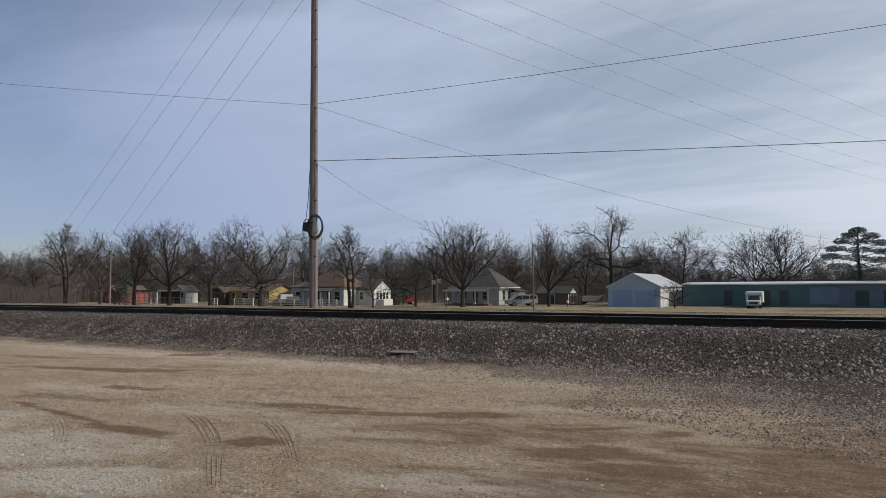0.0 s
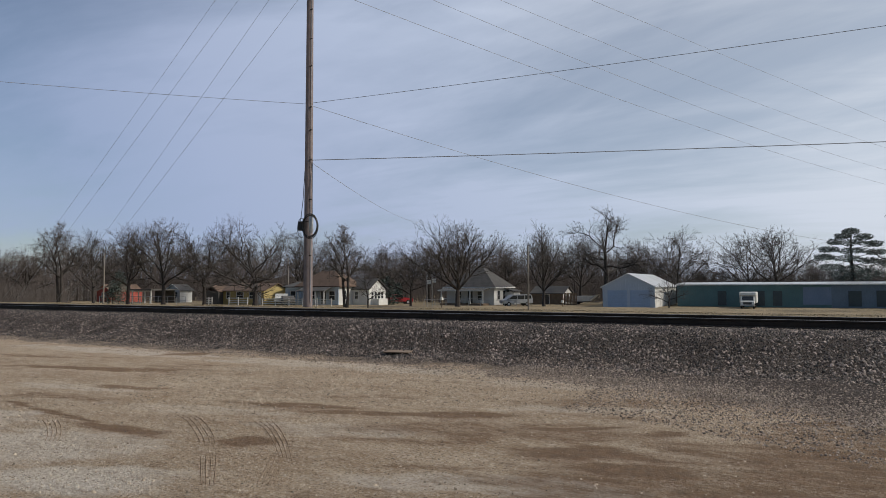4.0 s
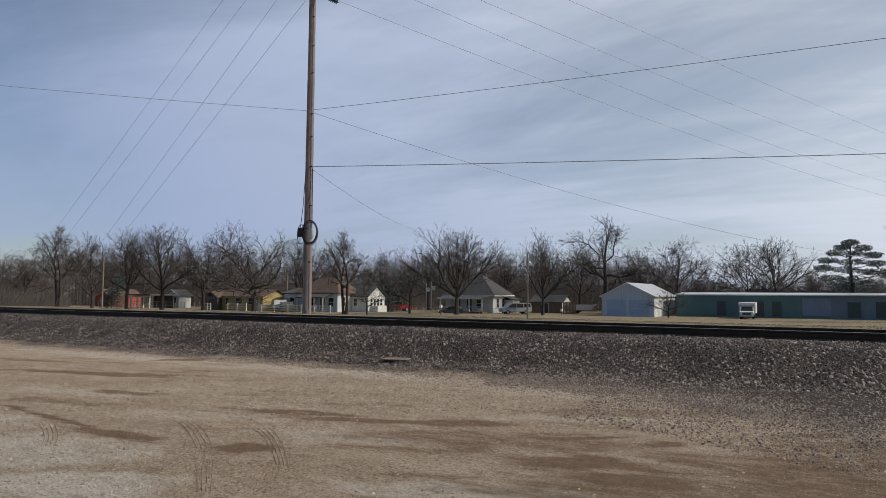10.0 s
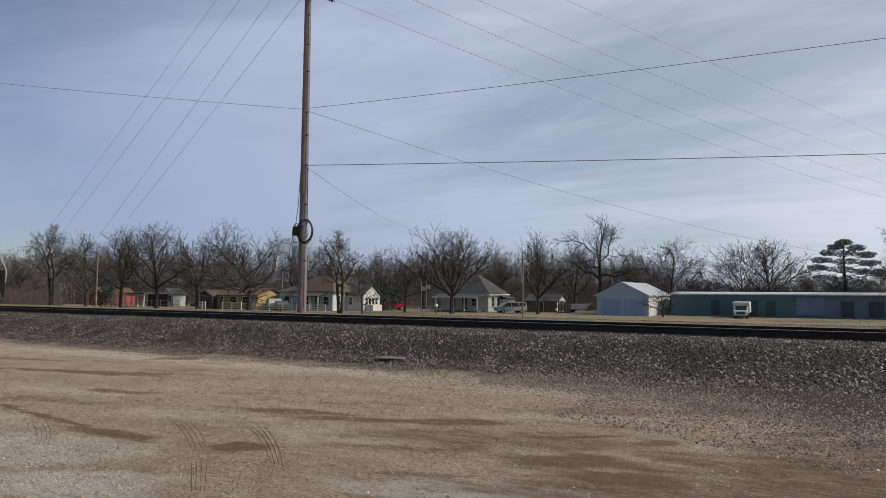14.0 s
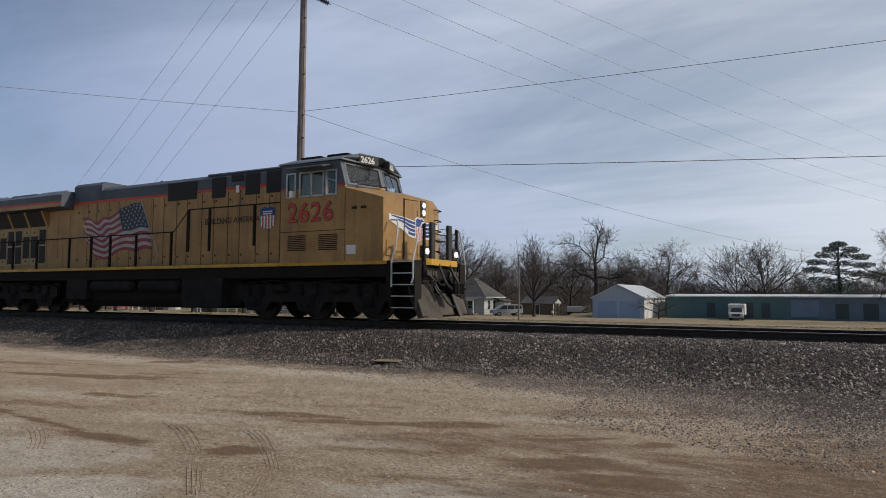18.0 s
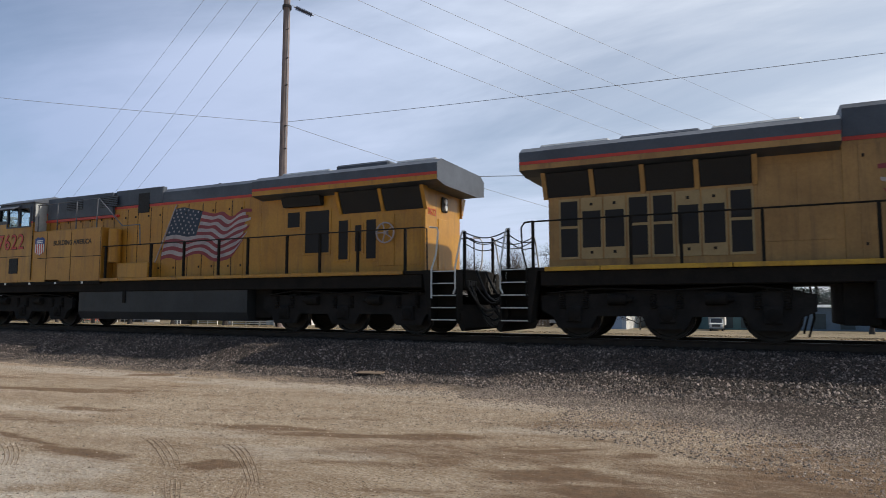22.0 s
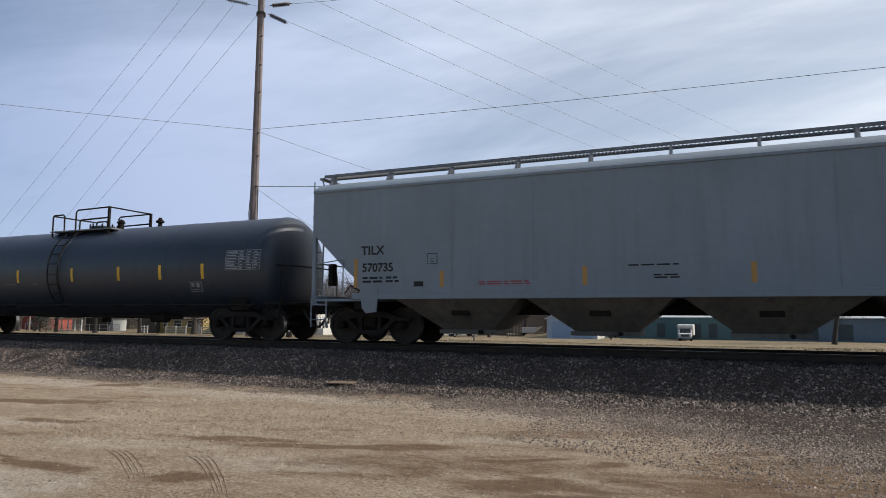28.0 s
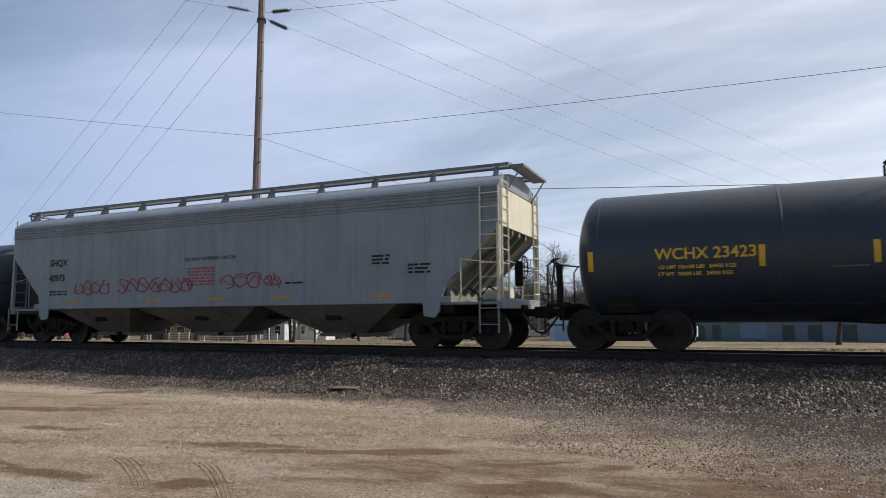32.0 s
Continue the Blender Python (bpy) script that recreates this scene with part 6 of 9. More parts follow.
            part("walk_bracket", Geo().prism([(s * 0.95, eave + 0.22), (s * 1.3, eave + 0.1), (s * 1.32, eave + 0.16), (s * 1.08, walk_z - 0.04), (s * 0.95, walk_z - 0.04)], "x", x - 0.03, x + 0.03), M_grate, car)
    for k in range(4):
        a = cr - 0.9 + (cl - cr + 1.8) * k / 4
        b = a + (cl - cr + 1.8) / 4 + 0.08
        part("hatch_cover", Geo().box(a, b, -0.36, 0.36, crown - 0.02, crown + 0.07, 0.03), M_hopper_sunlit, car)
    for way, c in ((1, cr), (-1, cl)):
        part("end_walk", Geo().box(c + way * 0.06, c + way * (0.42 if way > 0 else 0.2), -1.06, 1.06, crown + 0.05, crown + 0.10), M_grate, car)
        part("end_walk_bracket", Geo().tube([(c, -1.0, eave), (c + way * (0.36 if way > 0 else 0.15), -1.0, crown + 0.05)], 0.02, 5).tube([(c, 1.0, eave), (c + way * (0.36 if way > 0 else 0.15), 1.0, crown + 0.05)], 0.02, 5), M_grate, car)
    for x in trucks:
        freight_truck(car, x)
        part("body_bolster", Geo().box(x - 0.2, x + 0.2, -1.5, 1.5, 0.84, 1.1, 0.02), M_under, car)
    coupler(car, 0.0, 1)
    coupler(car, -length, -1)
    return car


def build_hoppers():
    a = hopper("light grey covered hopper car with faded orange strips, clean sides", 18.95, -0.8, -18.25, 3.86, 4.27, 2.8, (-2.75, -6.05, -9.45, -12.7, -15.95), M_hopper, False, (-2.2, -16.85))
    y = 1.604
    lettering("TILX", 0.30, text_pose(-16.80, y, 2.20, -1), M_letter, a, "reporting_mark", 1.05, fat=0.007)
    lettering("570735", 0.29, text_pose(-16.77, y, 1.78, -1), M_letter, a, "car_number", 1.0, fat=0.007)
    bars(a, -16.75, -16.2, 1.60, 2, y, -1, M_letter, 0.05, 3)
    bars(a, -16.1, -15.75, 1.60, 2, y, -1, M_letter, 0.05, 4)
    for x, z0, z1 in ((-16.95, 1.40, 2.10), (-14.62, 1.38, 1.76), (-11.3, 1.38, 1.78), (-8.05, 1.38, 1.78), (-4.9, 1.38, 1.78), (-2.35, 1.38, 2.05)):
        panel("reflector_strip", x - 0.05, x + 0.05, z0, z1, y - 0.004, -1, M_orange, a, 0.006, bevel=0)
    panel("stencil_frame", -15.0, -14.74, 1.92, 2.18, y - 0.004, -1, M_letter, a, 0.004, bevel=0)
    panel("stencil_box", -14.985, -14.755, 1.935, 2.165, y - 0.004, -1, M_hopper, a, 0.007, bevel=0)
    lettering("C", 0.13, text_pose(-14.92, y + 0.004, 1.97, -1), M_letter, a, "stencil")
    bars(a, -13.7, -12.5, 1.47, 2, y, -1, M_graffiti, 0.03, 8)
    bars(a, -10.4, -9.4, 1.76, 1, y, -1, M_letter, 0.03, 12)
    bars(a, -9.9, -9.4, 1.55, 2, y, -1, M_letter, 0.03, 13)
    bars(a, -3.4, -2.9, 2.0, 5, y, -1, M_letter, 0.04, 9)
    panel("placard", -15.35, -15.1, 1.40, 1.52, y - 0.004, -1, M_letter, a, 0.006)
    lettering("TILX", 0.22, Matrix.Translation((-0.79, 0.1, 3.52)) @ pose(0, 0, 0, 90, 0, 90), M_letter, a, "end_mark")
    lettering("570735", 0.19, Matrix.Translation((-0.79, 0.1, 3.28)) @ pose(0, 0, 0, 90, 0, 90), M_letter, a, "end_number")
    VEHICLES.append((a, -43.95, 0))
    b = hopper("weathered grey covered hopper car tagged with red graffiti", 18.2, -0.57, -17.61, 3.76, 4.25, 2.86, (-3.15, -7.4, -12.1, -15.6), M_hopper2, True, (-1.95, -16.2))
    lettering("SHQX", 0.29, text_pose(-15.75, y, 2.46, -1), M_letter, b, "reporting_mark", 1.05, fat=0.007)
    lettering("40973", 0.29, text_pose(-15.75, y, 1.98, -1), M_letter, b, "car_number", 1.0, fat=0.007)
    lettering("DO NOT HAMMER ON CAR", 0.15, text_pose(-10.02, y, 2.40, -1), M_letter, b, "stencil")
    for x0, x1, z, rows, sd in ((-9.9, -8.9, 2.15, 6, 21), (-15.7, -14.9, 1.62, 2, 22), (-3.9, -3.4, 2.25, 3, 23), (-2.9, -2.3, 2.0, 3, 24), (-6.5, -5.9, 1.66, 1, 25)):
        bars(b, x0, x1, z, rows, y, -1, M_letter if rows < 6 else M_graffiti, 0.05, sd)
    for x in (-14.6, -11.2, -8.9, -6.6, -3.6):
        panel("reflector_strip", x - 0.3, x + 0.3, 1.27, 1.35, y - 0.004, -1, M_orange, b, 0.006, bevel=0)
    rng = random.Random(4)
    for x0, x1, zc in ((-14.55, -13.0, 1.74), (-12.65, -11.45, 1.76), (-11.3, -9.75, 1.74), (-8.65, -7.3, 1.78), (-7.15, -6.65, 1.78)):
        n = max(2, int((x1 - x0) / 0.34))
        for k in range(n):
            cx, h = x0 + (x1 - x0) * (k + 0.5) / n, rng.uniform(0.19, 0.25) * (0.7 if x1 - x0 < 0.8 else 1)
            turns, w = rng.uniform(0.75, 1.15), (x1 - x0) / n * 0.5
            a0 = rng.uniform(0, 6)
            pts = [(cx + w * math.cos(a0 + math.tau * turns * i / 18) + 0.05 * math.sin(i * 0.7), -y - 0.001, zc + h * math.sin(a0 + math.tau * turns * i / 18) * (1 - 0.25 * i / 18)) for i in range(19)]
            part("graffiti_stroke", Geo().tube(pts, 0.02, 4), M_graffiti, b)
            pts = [(cx - w * 0.8, -y - 0.001, zc + rng.uniform(-0.2, 0.2)), (cx, -y - 0.001, zc + rng.uniform(-0.1, 0.15)), (cx + w, -y - 0.001, zc + rng.uniform(-0.25, 0.1))]
            part("graffiti_stroke", Geo().tube(pts, 0.018, 4), M_graffiti, b)
    VEHICLES.append((b, -80.6, 0))


build_hoppers()


def tank_car(label, marked):
    """A black tank car, its front coupler at 0."""
    car = thing("tank_car", label, "tank car", group="train vehicles")
    L, R, zc = 17.7, 1.46, 2.08
    x0, x1 = -0.6, -16.75
    prof = []
    for k in range(9):
        a = math.pi / 2 * k / 8
        prof.append((x0 - 0.55 + 0.55 * math.cos(a), R * math.sin(a)))
    prof += [(x, R) for x in (-4.5, -8.3, -8.34, -9.2, -9.24, -13)]
    for k in range(9):
        a = math.pi / 2 * (1 - k / 8)
        prof.append((x1 + 0.55 - 0.55 * math.cos(a), R * math.sin(a)))
    part("shell", Geo().lathe(prof, "x", 56, (0, 0, zc)), M_tank, car, smooth=25)
    for x in (x0 - 0.6, x1 + 0.6, -4.6, -12.6):
        part("weld_band", Geo().lathe([(x - 0.03, R + 0.001), (x - 0.02, R + 0.007), (x + 0.02, R + 0.007), (x + 0.03, R + 0.001)], "x", 56, (0, 0, zc)), M_tank, car, smooth=40)
    part("saddle_band", Geo().lathe([(-9.45, R + 0.002), (-9.44, R + 0.018), (-9.1, R + 0.018), (-9.09, R + 0.002)], "x", 56, (0, 0, zc)), M_tank, car, smooth=30)

    def patch(name, a, b, z0, z1, material, out=0.006):
        g = Geo()
        n = 6
        pts = []
        for k in range(n + 1):
            z = z0 + (z1 - z0) * k / n
            yy = -math.sqrt(max(R * R - (z - zc) ** 2, 0.01)) - out
            pts += [(a, yy, z), (b, yy, z)]
        g.add(pts, [(2 * k, 2 * k + 1, 2 * k + 3, 2 * k + 2) for k in range(n)])
        return part(name, g, material, car)

    for x in (-16.28, -12.97, -11.08, -8.48, -6.43, -4.74, -3.12):
        patch("reflector_strip", x - 0.055, x + 0.055, 1.72, 2.14, M_yellet)
    # consolidated data table: thin pale rules with short entries
    for z in (1.94, 2.03, 2.12, 2.21, 2.30, 2.39, 2.48):
        patch("table_rule", -2.28, -1.10, z - 0.006, z + 0.006, M_stencil, 0.008)
    for x in (-2.28, -1.83, -1.56, -1.33, -1.10):
        patch("table_rule", x - 0.007, x + 0.007, 1.94, 2.48, M_stencil, 0.008)
    rng = random.Random(55)
    for r in range(6):
        for a, b in ((-2.25, -1.86), (-1.80, -1.59), (-1.53, -1.36), (-1.30, -1.13)):
            patch("writing_bar", a, b - rng.uniform(0.0, 0.12), 1.965 + 0.09 * r, 2.0 + 0.09 * r, M_stencil, 0.008)
    patch("stencil_frame", -3.64, -3.2, 1.36, 1.64, M_stencil, 0.005)
    patch("stencil_box", -3.62, -3.22, 1.378, 1.622, M_tank, 0.008)
    patch("writing_bar", -3.58, -3.46, 1.50, 1.60, M_stencil, 0.011)
    patch("writing_bar", -3.40, -3.27, 1.48, 1.60, M_stencil, 0.011)
    patch("writing_bar", -3.58, -3.27, 1.41, 1.43, M_stencil, 0.011)
    if marked:
        lettering("WCHX 23423", 0.32, text_pose(-14.96, 1.476, 1.92, -1), M_yellet, car, "reporting_mark", 1.0, fat=0.006)
        lettering("LD LMT 186100 LBS   84400 KGS", 0.105, text_pose(-14.9, 1.512, 1.72, -1), M_yellet, car, "load_limit", 1.0, fat=0.002)
        lettering("LT WT  76800 LBS   34900 KGS", 0.105, text_pose(-14.9, 1.495, 1.58, -1), M_yellet, car, "light_weight", 1.0, fat=0.002)
        for a, b in ((-11.8, -11.2), (-10.4, -10.1)):
            patch("writing_bar", a, b, 1.66, 1.69, M_bay)
    # top platform with railing and fittings, side ladder
    part("platform", Geo().box(-10.5, -7.6, -0.85, 0.85, 3.44, 3.48), M_grate, car)
    part("manway", Geo().lathe([(3.45, 0.36), (3.60, 0.36), (3.60, 0.42), (3.65, 0.42), (3.69, 0.26), (3.71, 0)], "z", 18, (-9.0, 0, 0)), M_tank, car, smooth=30)
    for k in range(8):
        a = math.tau * k / 8
        part("manway_bolt", Geo().tube([(-9.0 + 0.41 * math.cos(a), 0.41 * math.sin(a), 3.58), (-9.0 + 0.41 * math.cos(a), 0.41 * math.sin(a), 3.74)], 0.025, 6), M_under, car)
    part("valve", Geo().lathe([(3.5, 0.1), (3.75, 0.1), (3.78, 0.14), (3.86, 0.1), (3.92, 0)], "z", 12, (-8.3, 0.1, 0)), M_under, car)
    part("relief_valve", Geo().lathe([(3.5, 0.07), (3.66, 0.07), (3.68, 0.13), (3.74, 0.13), (3.76, 0.08), (3.84, 0.05), (3.84, 0)], "z", 12, (-6.4, 0, 0)), M_under, car)
    for s in (-1, 1):
        part("railing", Geo().tube([(-10.42, s * 0.82, 3.3), (-10.42, s * 0.82, 3.94), (-10.36, s * 0.82, 4.02), (-9.92, s * 0.82, 4.02), (-9.86, s * 0.82, 3.96), (-9.84, s * 0.82, 3.46)], 0.026, 6), M_under, car)
        part("railing", Geo().tube([(-9.3, s * 0.82, 3.46), (-9.3, s * 0.82, 4.06), (-9.22, s * 0.82, 4.14), (-7.75, s * 0.82, 4.16), (-7.75, s * 0.82, 3.46)], 0.026, 6), M_under, car)
        part("railing", Geo().tube([(-9.1, s * 0.82, 3.46), (-9.1, s * 0.82, 3.74), (-9.02, s * 0.82, 3.80), (-7.77, s * 0.82, 3.82)], 0.026, 6), M_under, car)
        part("railing_post", Geo().box(-7.79, -7.71, s * 0.79, s * 0.85, 3.3, 4.18), M_under, car)
        g = [(-9.5, s * (R * math.cos(a) + 0.1), zc + (R + 0.1) * math.sin(a)) for a in [radians(-40 + 12 * k) for k in range(9)]]
        for dx in (0.0, 0.46):
            part("ladder_rail", Geo().tube([(px + dx, py, pz) for px, py, pz in g], 0.02, 5), M_under, car)
        for k in range(9):
            p = g[k]
            part("rung", Geo().tube([p, (p[0] + 0.46, p[1], p[2])], 0.014, 5), M_under, car)
        part("railing", Geo().tube([(-10.42, s * 0.82, 4.0), (-10.42, 0, 4.0)], 0.026, 6), M_under, car)
        part("railing", Geo().tube([(-7.75, s * 0.82, 4.16), (-7.75, 0, 4.16)], 0.026, 6), M_under, car)
        part("long_handrail", Geo().tube([(-1.2, s * 1.5, 0.98), (-16.0, s * 1.5, 0.98)], 0.022, 6), M_under, car)
        for x in (-1.4, -3.9, -6.4, -8.9, -11.4, -13.9, -15.9):
            part("handrail_bracket", Geo().box(x - 0.03, x + 0.03, s * 1.2, s * 1.52, 0.93, 0.98), M_under, car)
    # ends: stub sills, platforms, head rail, bolsters
    for way, e in ((1, 0.0), (-1, -L)):
        part("stub_sill", Geo().box(e - way * 0.4, e - way * 3.4, -0.2, 0.2, 0.68, 1.0, 0.02), M_under, car)
        part("end_platform", Geo().box(e - way * 0.42, e - way * 0.95, -1.45, 1.45, 0.98, 1.06, 0.01), M_under, car)
        part("saddle", Geo().prism([(-1.1, 0.84), (1.1, 0.84), (1.2, 1.45), (0.7, 0.95), (-0.7, 0.95), (-1.2, 1.45)], "x", e - way * 1.75, e - way * 2.35), M_under, car)
        g = [(e - way * 0.75 + way * 0.45 * math.cos(a), 1.3 * math.sin(a), 2.05) for a in [radians(-85 + 17 * k) for k in range(11)]]
        part("head_rail", Geo().tube(g, 0.02, 5), M_under, car)
        for s in (-1, 1):
            part("end_post", Geo().tube([(e - way * 0.45, s * 1.35, 0.7), (e - way * 0.45, s * 1.35, 1.9), (e - way * 0.6, s * 1.2, 2.05)], 0.02, 5), M_under, car)
            ladder(car, e - way * 0.6, s * 1.47, 0.45, 1.0, 2, "x", M_under, 0.4)
        if way < 0:
            bw = part("brake_wheel", Geo().tube([(e + 0.5, -0.7 + 0.27 * math.cos(q), 1.75 + 0.27 * math.sin(q)) for q in [math.tau * k / 20 for k in range(21)]], 0.018, 5, cap=False), M_under, car)
            part("brake_stand", Geo().box(e + 0.5, e + 0.62, -0.78, -0.62, 1.0, 1.95), M_under, bw)
        coupler(car, e, way)
        freight_truck(car, e - way * 2.05)
    part("bottom_outlet", Geo().lathe([(0.55, 0.14), (0.75, 0.14), (0.8, 0.2), (1.0, 0.2)], "z", 14, (-8.6, 0, -0.1)), M_under, car)
    part("brake_pipe", Geo().tube([(-2.8, -0.3, 0.86), (-6, -0.4, 0.62), (-11, -0.4, 0.62), (-14.4, -0.3, 0.86)], 0.03, 6), M_under, car)
    part("brake_cylinder", Geo().lathe([(-6.0, 0), (-6.0, 0.16), (-5.4, 0.16), (-5.3, 0.06), (-4.8, 0.05)], "x", 12, (0, -0.45, 0.62)), M_under, car)
    return car


def build_tanks():
    a = tank_car("black railway tank car with yellow reflector strips and lettering", True)
    VEHICLES.append((a, -62.9, 0))
    b = tank_car("black railway tank car coupled behind the tagged hopper", False)
    VEHICLES.append((b, -98.8, 0))


build_tanks()


# ---- town beyond the track ----
TOWN_Z = -1.84
M_siding_w = mat("white_siding", (0.66, 0.66, 0.64), (0.54, 0.54, 0.52), rough=0.7, scale=0.8)
M_siding_b = mat("pale_blue_siding", (0.42, 0.50, 0.58), (0.36, 0.43, 0.50), rough=0.7, scale=0.8)
M_siding_y = mat("yellow_siding", (0.44, 0.35, 0.15), (0.36, 0.28, 0.12), rough=0.75, scale=0.8)
M_siding_d = mat("dark_siding", (0.10, 0.095, 0.09), (0.07, 0.065, 0.06), rough=0.8, scale=0.8)
M_red_wall = mat("red_wall", (0.35, 0.08, 0.06), (0.28, 0.07, 0.05), rough=0.8, scale=0.8)
M_shingle = mat("grey_shingle", (0.052, 0.050, 0.049), (0.088, 0.084, 0.080), rough=0.9, scale=1.2, fine=0.2)
M_shingle_br = mat("brown_shingle", (0.14, 0.092, 0.066), (0.10, 0.068, 0.05), rough=0.9, scale=1.2, fine=0.2)
M_metal_roof = mat("pale_metal_roof", (0.66, 0.68, 0.70), (0.55, 0.57, 0.59), rough=0.4, metal=0.4, scale=0.6)
M_garage = mat("garage_steel_shaded", (0.50, 0.56, 0.64), (0.44, 0.50, 0.58), rough=0.55, scale=0.5)
M_garage_door = mat("garage_door_blue", (0.36, 0.45, 0.60), (0.31, 0.40, 0.54), rough=0.5, scale=0.5)
M_teal = mat("teal_steel", (0.095, 0.185, 0.20), (0.075, 0.15, 0.165), rough=0.6, scale=0.4, streak=(0.10, 0.145, 0.155))
M_slate = mat("blue_grey_steel", (0.14, 0.19, 0.25), (0.11, 0.155, 0.205), rough=0.6, scale=0.4)
M_panel = mat("faded_blue_panel", (0.17, 0.23, 0.33), (0.14, 0.195, 0.28), rough=0.6, scale=0.5)
M_opening = mat("dark_opening", (0.04, 0.06, 0.07), (0.055, 0.075, 0.085), rough=0.5, scale=2)
M_pane = mat("house_glass", (0.03, 0.035, 0.04), rough=0.08, scale=2, specular=0.6)
M_wood = mat("bare_wood", (0.22, 0.16, 0.11), (0.15, 0.11, 0.08), rough=0.85, scale=2)
M_bark = mat("grey_brown_bark", (0.060, 0.051, 0.046), (0.035, 0.030, 0.027), rough=0.9, scale=2.0, fine=0.2)
M_bark_pale = mat("pale_bark", (0.26, 0.23, 0.20), (0.15, 0.13, 0.11), rough=0.9, scale=1.5, fine=0.2)
M_twig = mat("winter_twigs", (0.115, 0.098, 0.090), (0.078, 0.067, 0.062), rough=0.9, scale=1.0)
M_twig_red = mat("reddish_twigs", (0.122, 0.100, 0.090), (0.082, 0.068, 0.062), rough=0.9, scale=1.0)
M_needle = mat("dark_needles", (0.085, 0.11, 0.095), (0.055, 0.074, 0.064), rough=0.8, scale=1.0, vary=0.3)
M_tyre = mat("tyre_rubber", (0.02, 0.02, 0.02), (0.03, 0.03, 0.03), rough=0.85, scale=6)
M_asphalt = mat("worn_asphalt", (0.10, 0.098, 0.094), (0.07, 0.068, 0.066), rough=0.9, scale=0.6, fine=0.2)


def cone(g, p, q, r0, r1, n):
    d = (q - p).normalized()
    a = d.orthogonal().normalized()
    b = d.cross(a)
    vs = []
    for c, r in ((p, r0), (q, r1)):
        vs += [c + (a * math.cos(math.tau * k / n) + b * math.sin(math.tau * k / n)) * r for k in range(n)]
    g.add(vs, [(k, (k + 1) % n, n + (k + 1) % n, n + k) for k in range(n)])


def raw_mesh(name, g, material):
    me = bpy.data.meshes.new(name)
    me.from_pydata(g.v, [], g.f)
    me.materials.append(material)
    return me


def tip(g, p, q, r):
    """A twig end: three sides running to a point."""
    d = (q - p).normalized()
    a = d.orthogonal() * r
    b = d.cross(a)
    n = len(g.v)
    g.v += [tuple(p + a), tuple(p - a * 0.5 + b * 0.87), tuple(p - a * 0.5 - b * 0.87), tuple(q)]
    g.f += [(n, n + 1, n + 3), (n + 1, n + 2, n + 3), (n + 2, n, n + 3)]


